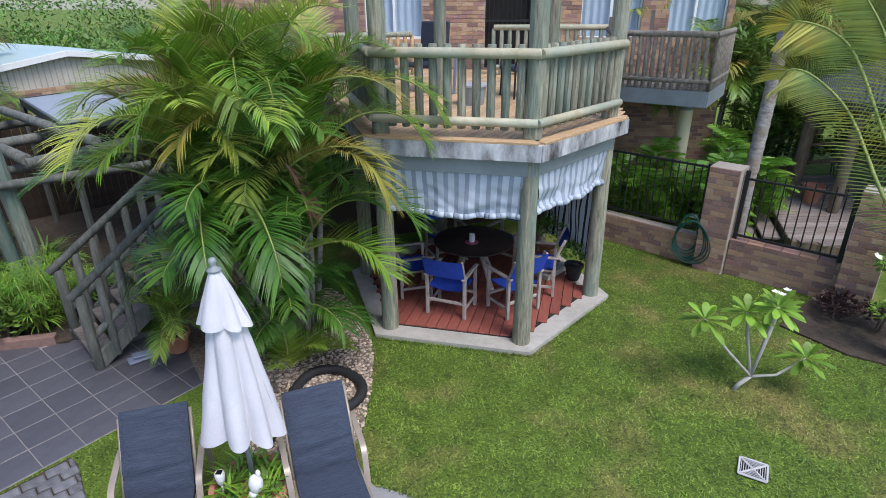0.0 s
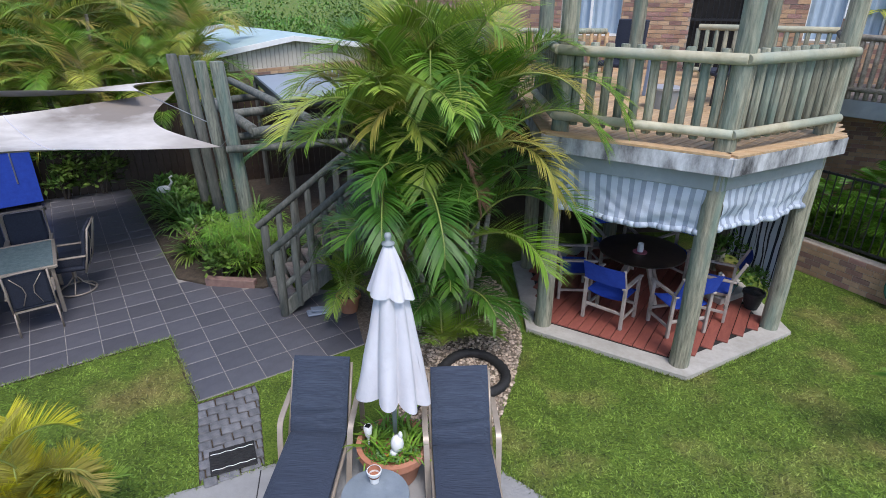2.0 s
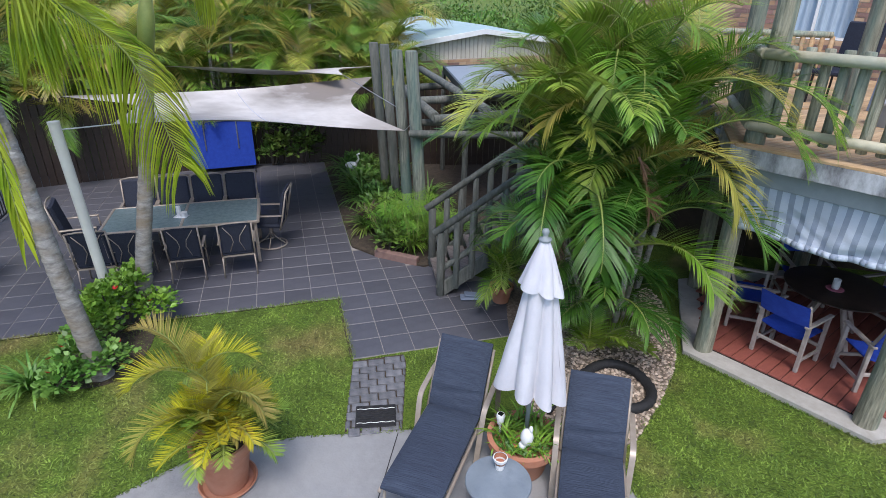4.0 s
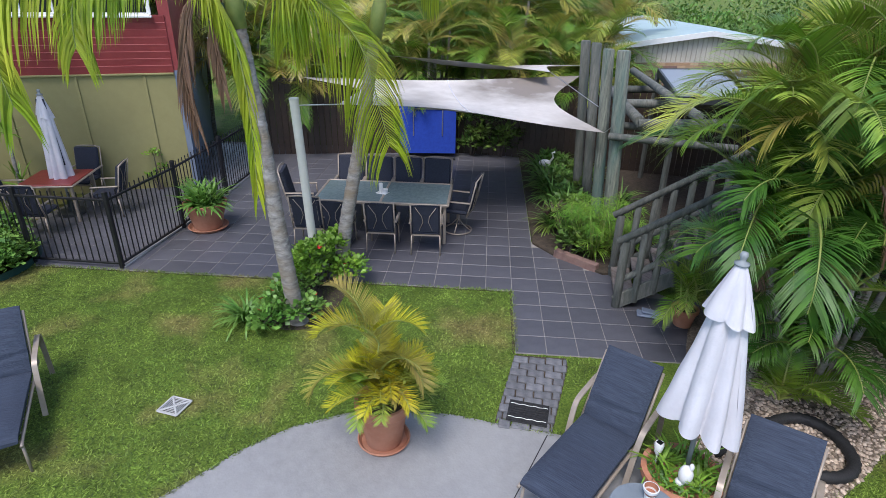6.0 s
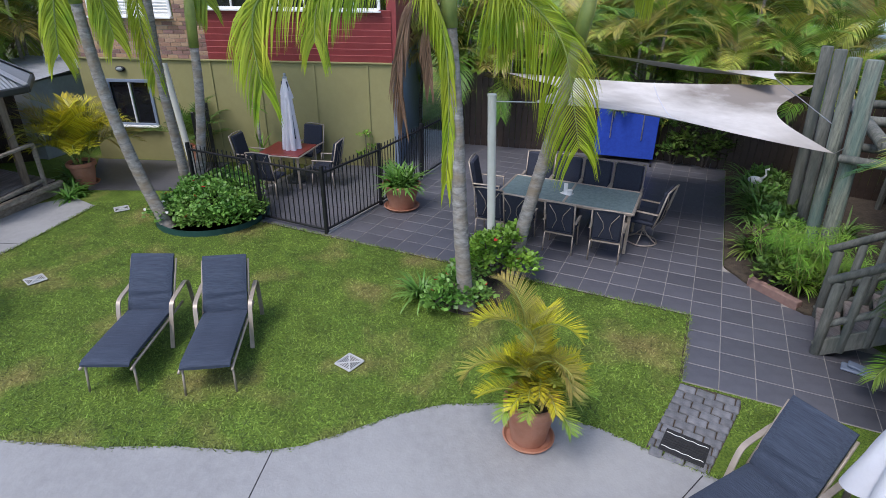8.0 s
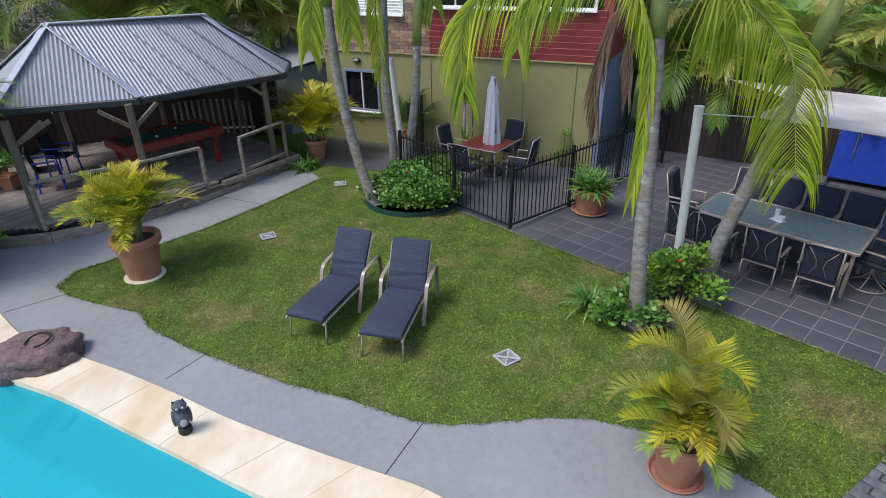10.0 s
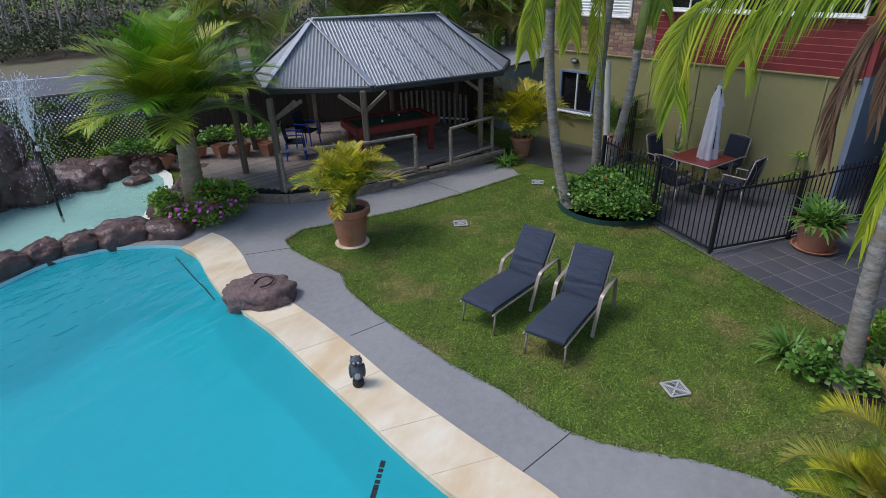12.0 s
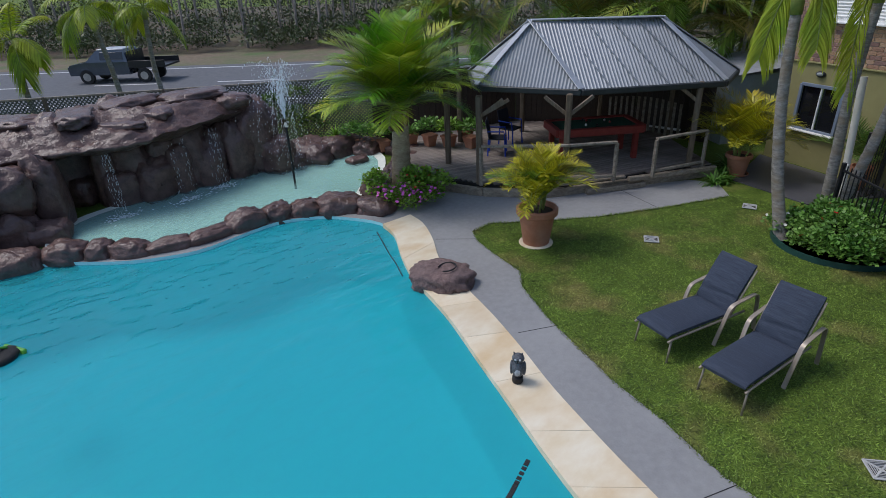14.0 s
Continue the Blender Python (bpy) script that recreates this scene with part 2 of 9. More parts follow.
M["steel"] = mat("brushed_steel", (0.42, 0.42, 0.42), (0.55, 0.55, 0.55), 0.35, 8, metal=0.9)
M["rubber"] = mat("black_rubber", (0.010, 0.010, 0.011), (0.022, 0.022, 0.023), 0.7, 20, 0.4, 80)
M["plastic_white"] = mat("white_plastic", (0.70, 0.70, 0.68), (0.78, 0.78, 0.76), 0.4, 8)
M["water"] = water_mat("pool_water", (0.20, 0.80, 0.88), 1.6, 0.65, 0.45, (0.035, 0.475, 0.54))
M["shallow"] = water_mat("wading_water", (0.68, 0.91, 0.89), 3.0, 0.25, 0.35, (0.42, 0.69, 0.67))
M["spray"] = mat("water_spray", (0.80, 0.86, 0.92), (0.92, 0.95, 0.98), 0.2, 10, translucent=0.4)
M["asphalt"] = mat("road_asphalt", (0.10, 0.105, 0.115), (0.14, 0.145, 0.155), 0.9, 4, 0.2, 30, world_space=True)
M["cane"] = leaf_mat("cane_palm_leaf", (0.06, 0.17, 0.014), (0.15, 0.30, 0.022), (0.28, 0.34, 0.05), 0.3)
M["cane_gold"] = leaf_mat("golden_cane_leaf", (0.31, 0.34, 0.018), (0.54, 0.49, 0.025), (0.52, 0.38, 0.03))
M["palm"] = leaf_mat("palm_leaf", (0.15, 0.27, 0.012), (0.34, 0.44, 0.02), (0.52, 0.50, 0.04), 0.3)
# darker copy of the cane leaf, also used as shade inside the clump
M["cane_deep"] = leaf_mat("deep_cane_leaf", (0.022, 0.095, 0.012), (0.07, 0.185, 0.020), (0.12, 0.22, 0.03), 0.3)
M["lava"] = mat("purple_lava_rock", (0.10, 0.062, 0.058), (0.25, 0.165, 0.15), 0.8, 14, 1.0, 30, c3=(0.12, 0.09, 0.09), big=2)
M["palm_deep"] = leaf_mat("deep_palm_leaf", (0.055, 0.20, 0.008), (0.16, 0.40, 0.012), (0.42, 0.46, 0.03), 0.3)
M["cane_bright"] = leaf_mat("bright_cane_leaf", (0.11, 0.23, 0.03), (0.26, 0.39, 0.05), (0.50, 0.46, 0.09), 0.35)
M["cane_old"] = leaf_mat("yellowing_cane_leaf", (0.24, 0.24, 0.04), (0.36, 0.33, 0.06), (0.34, 0.22, 0.08), 0.3)
M["grate"] = mat("grey_plastic_grate", (0.42, 0.42, 0.41), (0.52, 0.52, 0.50), 0.6, 12)
M["palm_pale"] = leaf_mat("pale_palm_leaf", (0.24, 0.36, 0.10), (0.36, 0.46, 0.16), (0.66, 0.50, 0.07), 0.25)
M["palm_dark"] = leaf_mat("shaded_palm_leaf", (0.05, 0.13, 0.03), (0.13, 0.23, 0.04), (0.21, 0.26, 0.05))
M["dead"] = leaf_mat("dead_frond", (0.16, 0.085, 0.05), (0.27, 0.16, 0.095), (0.12, 0.07, 0.045))
M["shrub"] = leaf_mat("shrub_leaf", (0.07, 0.19, 0.03), (0.15, 0.31, 0.05), (0.20, 0.33, 0.07))
M["lime"] = leaf_mat("lime_leaf", (0.15, 0.31, 0.03), (0.28, 0.43, 0.05), (0.11, 0.25, 0.035))
M["purple"] = leaf_mat("burgundy_leaf", (0.035, 0.012, 0.016), (0.07, 0.03, 0.03), (0.04, 0.05, 0.02))
M["mon"] = leaf_mat("philodendron_leaf", (0.07, 0.20, 0.02), (0.17, 0.36, 0.035), (0.30, 0.42, 0.05))
M["scrub"] = leaf_mat("scrub_leaf", (0.026, 0.050, 0.014), (0.070, 0.105, 0.030), (0.085, 0.078, 0.042))
M["stalk"] = mat("green_stalk", (0.16, 0.22, 0.05), (0.30, 0.33, 0.08), 0.5, 5, rand=0.15)
M["cane_shaft"] = mat("golden_cane_shaft", (0.34, 0.33, 0.06), (0.46, 0.42, 0.12), 0.5, 6, rand=0.1)
M["trunk"] = mat("grey_palm_trunk", (0.15, 0.14, 0.13), (0.39, 0.37, 0.34), 0.9, 6, 0.5, 20, c3=(0.22, 0.17, 0.11), big=1.6, mix3=0.8, stretch=(1.5, 1.5, 4))
M["bark"] = mat("tree_bark", (0.07, 0.055, 0.045), (0.15, 0.125, 0.10), 0.9, 6, 0.6, 20, stretch=(3, 3, 1))
M["palebark_limb"] = mat("pale_grey_limb", (0.32, 0.31, 0.28), (0.46, 0.45, 0.41), 0.8, 9, 0.3, 30)
M["petal_white"] = mat("white_petal", (0.78, 0.77, 0.68), (0.85, 0.84, 0.78), 0.6, 8, translucent=0.2)
M["petal_pink"] = mat("magenta_petal", (0.60, 0.08, 0.46), (0.74, 0.18, 0.62), 0.6, 8, island=0.2)
M["petal_red"] = mat("red_petal", (0.55, 0.015, 0.015), (0.70, 0.03, 0.03), 0.6, 8)
M["glass"] = mat("rippled_table_glass", (0.17, 0.24, 0.25), (0.24, 0.32, 0.33), 0.10, 14, 0.35, 26, translucent=0.25, spec=0.9)
M["pane"] = mat("dark_window_pane", (0.010, 0.011, 0.013), (0.014, 0.015, 0.018), 0.04, 3, spec=0.8)


# ---- building blocks ----
class G:
    """Collects corners and faces of one mesh."""

    def __init__(self):
        self.v, self.f = [], []

    def add(self, verts, faces):
        o = len(self.v)
        self.v += [tuple(p) for p in verts]
        self.f += [tuple(i + o for i in f) for f in faces]
        return self

    def box(self, c, s, m=None, b=0.0):
        """A box with centre c and size s, edges cut by b."""
        hx, hy, hz = s[0] / 2, s[1] / 2, s[2] / 2
        c = Vector(c)
        if b <= 0:
            vs = [Vector((x, y, z)) for x in (-hx, hx) for y in (-hy, hy) for z in (-hz, hz)]
            fs = [(0, 1, 3, 2), (4, 6, 7, 5), (0, 4, 5, 1), (2, 3, 7, 6), (0, 2, 6, 4), (1, 5, 7, 3)]
        else:
            b = min(b, hx * 0.9, hy * 0.9, hz * 0.9)
            vs, ix = [], {}
            for sx in (-1, 1):
                for sy in (-1, 1):
                    for sz in (-1, 1):
                        for a in range(3):
                            ix[sx, sy, sz, a] = len(vs)
                            vs.append(Vector((sx * (hx - (a != 0) * b), sy * (hy - (a != 1) * b), sz * (hz - (a != 2) * b))))
            fs = []
            for a in range(3):
                p, q = (a + 1) % 3, (a + 2) % 3
                for s0 in (-1, 1):
                    loop = []
                    for s1, s2 in ((-1, -1), (1, -1), (1, 1), (-1, 1)):
                        k = [0, 0, 0]
                        k[a], k[p], k[q] = s0, s1, s2
                        loop.append(ix[(*k, a)])
                    fs.append(tuple(loop if s0 > 0 else loop[::-1]))
                    # edge strips along axis a
                for s1 in (-1, 1):
                    for s2 in (-1, 1):
                        e = []
                        for s0 in (-1, 1):
                            k = [0, 0, 0]
                            k[a], k[p], k[q] = s0, s1, s2
                            e.append((ix[(*k, p)], ix[(*k, q)]))
                        loop = (e[0][0], e[1][0], e[1][1], e[0][1])
                        fs.append(loop if s1 * s2 > 0 else loop[::-1])
            for sx in (-1, 1):
                for sy in (-1, 1):
                    for sz in (-1, 1):
                        loop = tuple(ix[sx, sy, sz, a] for a in range(3))
                        fs.append(loop if sx * sy * sz > 0 else loop[::-1])
        if m is not None:
            vs = [m @ v for v in vs]
        return self.add([v + c for v in vs], fs)

    def beam(self, p0, p1, w, h, b=0.0, up=(0, 0, 1)):
        """A squared timber from p0 to p1, w wide and h high."""
        p0, p1 = Vector(p0), Vector(p1)
        d = p1 - p0
        x = d.normalized()
        y = Vector(up).cross(x)
        y = y.normalized() if y.length > 1e-5 else Vector((0, 1, 0))
        z = x.cross(y)
        m = Matrix((x, y, z)).transposed()
        return self.box((p0 + p1) / 2, (d.length, w, h), m, b)

    def tube(self, pts, r, seg=8, cap=True):
        """A round bar along pts; r is one radius or one for each point."""
        pts = [Vector(p) for p in pts]
        rs = r if isinstance(r, (list, tuple)) else [r] * len(pts)
        t = (pts[1] - pts[0]).normalized()
        a = t.orthogonal().normalized()
        vs, fs = [], []
        for i, p in enumerate(pts):
            t2 = (pts[min(i + 1, len(pts) - 1)] - pts[max(i - 1, 0)]).normalized()
            a = (a - t2 * a.dot(t2)).normalized()
            b = t2.cross(a)
            for k in range(seg):
                w = 2 * math.pi * k / seg
                vs.append(p + (a * math.cos(w) + b * math.sin(w)) * rs[i])
        for i in range(len(pts) - 1):
            for k in range(seg):
                k2 = (k + 1) % seg
                fs.append((i * seg + k, i * seg + k2, (i + 1) * seg + k2, (i + 1) * seg + k))
        if cap:
            fs.append(tuple(range(seg))[::-1])
            fs.append(tuple((len(pts) - 1) * seg + k for k in range(seg)))
        return self.add(vs, fs)

    def ribbon(self, pts, w, t, side=(1, 0, 0)):
        """A flat bent strap along pts, w wide across side and t thick."""
        pts = [Vector(p) for p in pts]
        s = Vector(side) * w / 2
        vs, fs = [], []
        for i, p in enumerate(pts):
            d = (pts[min(i + 1, len(pts) - 1)] - pts[max(i - 1, 0)]).normalized()
            n = Vector(side).cross(d).normalized() * t / 2
            vs += [p - s - n, p + s - n, p + s + n, p - s + n]
        for i in range(len(pts) - 1):
            a, b = 4 * i, 4 * i + 4
            fs += [(a + k, a + (k + 1) % 4, b + (k + 1) % 4, b + k) for k in range(4)]
        fs += [(3, 2, 1, 0), (len(vs) - 4, len(vs) - 3, len(vs) - 2, len(vs) - 1)]
        return self.add(vs, fs)

    def log(self, p0, p1, r, seg=10):
        """A round timber with cut edges at its ends."""
        p0, p1 = Vector(p0), Vector(p1)
        d = (p1 - p0).normalized() * r * 0.18
        return self.tube([p0, p0 + d, p0.lerp(p1, 0.5) + Vector((r * 0.05, -r * 0.04, 0)), p1 - d, p1], [r * 0.86, r, r * 1.02, r, r * 0.86], seg)

    def lathe(self, prof, seg=24, c=(0, 0, 0), closed=False):
        """Turns the profile (radius, height) round the upright axis through c."""
        vs, fs = [], []
        for r, z in prof:
            for k in range(seg):
                w = 2 * math.pi * k / seg
                vs.append((c[0] + r * math.cos(w), c[1] + r * math.sin(w), c[2] + z))
        for i in range(len(prof) - 1):
            for k in range(seg):
                k2 = (k + 1) % seg
                fs.append((i * seg + k, i * seg + k2, (i + 1) * seg + k2, (i + 1) * seg + k))
        if not closed:
            fs.append(tuple(range(seg))[::-1])
            fs.append(tuple((len(prof) - 1) * seg + k for k in range(seg)))
        return self.add(vs, fs)

    def prism(self, poly, z0, z1, shrink=0.0):
        """An upright block over a polygon."""
        n = len(poly)
        vs = [(x, y, z0) for x, y in poly] + [(x, y, z1) for x, y in poly]
        fs = [tuple(range(n))[::-1], tuple(range(n, 2 * n))] + [(i, (i + 1) % n, n + (i + 1) % n, n + i) for i in range(n)]
        return self.add(vs, fs)

    def grid(self, fn, nu, nv, flip=False):
        """A sheet: fn(u, v) for u and v from 0 to 1."""
        vs = [fn(i / nu, j / nv) for i in range(nu + 1) for j in range(nv + 1)]
        fs = []
        for i in range(nu):
            for j in range(nv):
                q = (i * (nv + 1) + j, (i + 1) * (nv + 1) + j, (i + 1) * (nv + 1) + j + 1, i * (nv + 1) + j + 1)
                fs.append(q[::-1] if flip else q)
        return self.add(vs, fs)

    def ball(self, c, r, seg=12, rings=8, rough=0.0, sc=(1, 1, 1), freq=1.5):
        """A ball, squashed by sc and knobbly by rough."""
        vs, fs = [], []
        for i in range(rings + 1):
            a = math.pi * i / rings
            for k in range(seg):
                w = 2 * math.pi * k / seg
                d = Vector((math.sin(a) * math.cos(w), math.sin(a) * math.sin(w), math.cos(a)))
                q = 1 + rough * noise.noise(d * freq + Vector(c))
                vs.append((c[0] + d.x * r * sc[0] * q, c[1] + d.y * r * sc[1] * q, c[2] + d.z * r * sc[2] * q))
        for i in range(rings):
            for k in range(seg):
                k2 = (k + 1) % seg
                fs.append((i * seg + k, (i + 1) * seg + k, (i + 1) * seg + k2, i * seg + k2))
        return self.add(vs, fs)

    def mesh(self, name, material, smooth=False):
        me = bpy.data.meshes.new(name)
        me.from_pydata(self.v, [], self.f)
        me.materials.append(material)
        if smooth:
            me.shade_smooth()
            if smooth is not True:
                me.set_sharp_from_angle(angle=radians(smooth))
        me.update()
        return me


def part(name, g, material, parent=None, label="", smooth=False):
    """One mesh object, under parent."""
    ob = new(name, g.mesh(name, material, smooth) if isinstance(g, G) else g)
    if parent:
        ob.parent = parent
    return tagged(ob, label)


def thing(name, label, category, m=None, group=""):
    """An empty at the foot of a thing, which its parts hang on."""
    ob = new(name)
    ob.empty_display_size = 0.1
    if m is not None:
        ob.matrix_basis = m
    return tagged(ob, label, category, group)


def setting(name, g, material, label="", smooth=False, category=""):
    return tagged(part(name, g, material, None, label, smooth), label, category, kind="structure")


def place(x, y, z=0.0, turn=0.0):
    return pose(x, y, z, 0, 0, turn)


def inside(x, y, poly):
    hit = False
    for (x1, y1), (x2, y2) in zip(poly, poly[1:] + poly[:1]):
        if (y1 > y) != (y2 > y) and x < (x2 - x1) * (y - y1) / (y2 - y1) + x1:
            hit = not hit
    return hit


def smooth_loop(poly, n=4):
    """A closed line, rounded (Catmull-Rom)."""
    out, k = [], len(poly)
    for i in range(k):
        p0, p1, p2, p3 = (Vector(poly[(i + d) % k]) for d in (-1, 0, 1, 2))
        for j in range(n):
            t = j / n
            out.append(tuple(0.5 * ((2 * p1) + (p2 - p0) * t + (2 * p0 - 5 * p1 + 4 * p2 - p3) * t * t + (3 * p1 - p0 - 3 * p2 + p3) * t ** 3)))
    return out


def sheet_with_holes(name, outer, holes, z, material, label):
    """A flat sheet with holes cut through it."""
    bm = bmesh.new()
    edges = []
    for loop in [outer] + holes:
        vs = [bm.verts.new((x, y, z)) for x, y in loop]
        edges += [bm.edges.new((vs[i], vs[(i + 1) % len(vs)])) for i in range(len(vs))]
    bmesh.ops.triangle_fill(bm, use_beauty=True, use_dissolve=False, edges=edges, normal=(0, 0, 1))
    for f in list(bm.faces):
        c = f.calc_center_median()
        if any(inside(c.x, c.y, h) for h in holes):
            bm.faces.remove(f)
        elif f.normal.z < 0:
            f.normal_flip()
    me = bpy.data.meshes.new(name)
    bm.to_mesh(me)
    bm.free()
    me.materials.append(material)
    return tagged(new(name, me), label, kind="structure")


# ---- foliage ----
rnd = random.Random(4)


def frond(g, stem, base, yaw, rise, length, droop, pairs=34, leaf=0.45, width=0.03, twist=0.0, sag=0.5, r=0.014, vee=0.5, bare=0.18, hook=1.3, seed=0):
    """A feather palm leaf: an arching midrib with leaflets on both sides. g takes the leaflets, stem the midrib."""
    rr = random.Random(seed)
    pts, n = [], 14
    el, p = radians(rise), Vector(base)
    hx, hy = math.cos(radians(yaw)), math.sin(radians(yaw))
    bend = radians(twist)
    for i in range(n + 1):
        pts.append(p.copy())
        t = i / n
        e = el - radians(droop) * t ** hook
        a = radians(yaw) + bend * t
        p = p + Vector((math.cos(a) * math.cos(e), math.sin(a) * math.cos(e), math.sin(e))) * (length / n)
    stem.tube(pts, [r * (1 - 0.85 * i / n) + 0.002 for i in range(n + 1)], 5, False)
    for i in range(pairs):
        t = bare + (1 - bare) * (i + 0.5) / pairs
        q = t * n
        k = min(int(q), n - 1)
        pos = pts[k].lerp(pts[k + 1], q - k)
        d = (pts[k + 1] - pts[k]).normalized()
        side = d.cross(Vector((0, 0, 1)))
        side = side.normalized() if side.length > 1e-4 else Vector((-hy, hx, 0))
        up = side.cross(d).normalized()
        ll = leaf * (0.55 + 0.75 * math.sin(math.pi * min(1, t * 0.95 + 0.06)) ** 0.7) * rr.uniform(0.85, 1.1)
        lean = 0.35 + 0.55 * t
        kink = 0.05 * math.sin(i * 1.7 + seed)
        for s in (-1, 1):
            w = (side * s * (1 - 0.4 * lean) + d * (0.3 + 0.6 * lean) + up * (vee + kink + rr.uniform(-0.05, 0.05))).normalized()
            across = w.cross(up).normalized() if abs(w.dot(up)) < 0.99 else d
            vs, fs = [], []
            for j in range(4):
                u = j / 3
                c = pos + w * ll * u * (1 - 0.12 * u * sag) + Vector((0, 0, -1)) * sag * ll * (0.25 * u + 0.75 * u ** 2.2) * (0.35 + 0.65 * abs(w.z - 1) / 1.2)
                hw = width * (0.45, 1.0, 0.75, 0.08)[j] / 2
                vs += [c - across * hw, c + across * hw]
                if j:
                    fs.append((2 * j - 2, 2 * j - 1, 2 * j + 1, 2 * j))
            g.add(vs, fs)


def tuft(g, c, r, n, leaf, width, rng, up=0.5, squash=0.7):
    """A mound of small leaves with an uneven outline."""
    c = Vector(c)
    for _ in range(n):
        a, e = rng.uniform(0, 2 * math.pi), math.asin(rng.uniform(-0.15, 1))
        d = Vector((math.cos(a) * math.cos(e), math.sin(a) * math.cos(e), math.sin(e)))
        q = r * rng.uniform(0.45, 1.05) * (1 + 0.3 * noise.noise(d * 2.2 + c * 3))
        p = c + Vector((d.x * q, d.y * q, d.z * q * squash))
        w = (d * 0.6 + Vector((rng.uniform(-1, 1), rng.uniform(-1, 1), rng.uniform(-0.6, 1) * up))).normalized()
        s = w.cross(Vector((rng.uniform(-1, 1), rng.uniform(-1, 1), 1.2))).normalized() * width * rng.uniform(0.7, 1.3) / 2
        l = leaf * rng.uniform(0.7, 1.3)
        m = p + w * l * 0.5
        g.add([p, m - s, p + w * l, m + s], [(0, 1, 2, 3)])


def straps(g, c, n, length, width, rng, rise=(20, 80), droop=70):
    """A tuft of arching strap leaves."""
    for _ in range(n):
        a, e, l = rng.uniform(0, 2 * math.pi), radians(rng.uniform(*rise)), length * rng.uniform(0.6, 1.1)
        p, vs, fs = Vector(c) + Vector((rng.uniform(-1, 1), rng.uniform(-1, 1), 0)) * 0.05, [], []
        side = Vector((-math.sin(a), math.cos(a), 0))
        for j in range(5):
            hw = width * (0.6, 1, 1, 0.7, 0.1)[j] / 2
            vs += [p - side * hw, p + side * hw]
            if j:
                fs.append((2 * j - 2, 2 * j - 1, 2 * j + 1, 2 * j))
            ee = e - radians(droop) * (j / 4) ** 1.2
            p = p + Vector((math.cos(a) * math.cos(ee), math.sin(a) * math.cos(ee), math.sin(ee))) * l / 4
        g.add(vs, fs)


def along3(line, t):
    q = t * (len(line) - 1)
    k = min(int(q), len(line) - 2)
    p0, p1, p2, p3 = (Vector(line[min(max(k + d, 0), len(line) - 1)]) for d in (-1, 0, 1, 2))
    t = q - k
    return 0.5 * ((2 * p1) + (p2 - p0) * t + (2 * p0 - 5 * p1 + 4 * p2 - p3) * t * t + (3 * p1 - p0 - 3 * p2 + p3) * t ** 3)


# ---- ground, pool and paving ----
POOL = smooth_loop([(-2.83, -1.56), (-3.05, -2.24), (-3.33, -2.99), (-3.6, -3.75), (-3.94, -4.69), (-4.11, -5.28), (-4.31, -6.06), (-4.66, -6.86),
                    (-5.05, -7.63), (-5.2, -8.3), (-4.88, -9.0), (-4.42, -9.53), (-3.69, -9.85), (-2.82, -9.76), (-2.03, -9.68), (-1.26, -9.96),
                    (-0.73, -10.32), (0.2, -11.1), (1.2, -11.3), (3.4, -10.8), (4.8, -8), (4.8, -4), (3.8, -1.2), (1.8, 0.2), (0, 0.7), (-1.6, 0.5), (-2.45, -0.4)], 3)
WADE = smooth_loop([(-7.9, -12.2), (-7.1, -10.9), (-6.2, -10.3), (-5.4, -9.6), (-4.6, -10.15), (-3.7, -10.45), (-2.9, -10.4), (-2.0, -10.05), (-1.2, -10.35),
                    (-0.6, -10.95), (0.1, -11.8), (-0.4, -12.9), (-2, -13.4), (-4, -13.5), (-5.6, -13.5), (-7.2, -13.1)], 3)
sheet_with_holes("ground", [(-400, -400), (400, -400), (400, 400), (-400, 400)], [POOL, WADE], 0.0, M["grass"], "mown green lawn with dry yellowish patches")

# pool shell: upright sides down to a deep floor, and a shallow beach
g = G()
g.grid(lambda u, v: (*POOL[int(round(u * len(POOL))) % len(POOL)], 0.02 - 1.5 * v), len(POOL), 3)
cx, cy = -0.3, -5.4
g.grid(lambda u, v: ((POOL[int(round(u * len(POOL))) % len(POOL)][0] - cx) * (1 - v) + cx, (POOL[int(round(u * len(POOL))) % len(POOL)][1] - cy) * (1 - v) + cy, -1.48 - 0.25 * v), len(POOL), 4)
setting("pool_shell", g, M["plaster"], "pale aqua plastered swimming pool shell", True)
tagged(setting("pool_water", G().add([(x, y, -0.045) for x, y in POOL], [tuple(range(len(POOL)))]), M["water"], "clear turquoise pool water with gentle ripples"), category="water")
g = G()
wx, wy = -4.0, -11.7
g.grid(lambda u, v: ((WADE[int(round(u * len(WADE))) % len(WADE)][0] - wx) * (1 - v) + wx, (WADE[int(round(u * len(WADE))) % len(WADE)][1] - wy) * (1 - v) + wy, 0.06 - 0.20 * v ** 0.6), len(WADE), 8)
setting("beach_floor", g, M["beach"], "cream plastered beach of the wading pool", True)
tagged(setting("wading_water", G().add([((x - wx) * 0.985 + wx, (y - wy) * 0.985 + wy, 0.03) for x, y in reversed(WADE)], [tuple(range(len(WADE)))]), M["shallow"], "shallow clear water of the wading pool"), category="water")

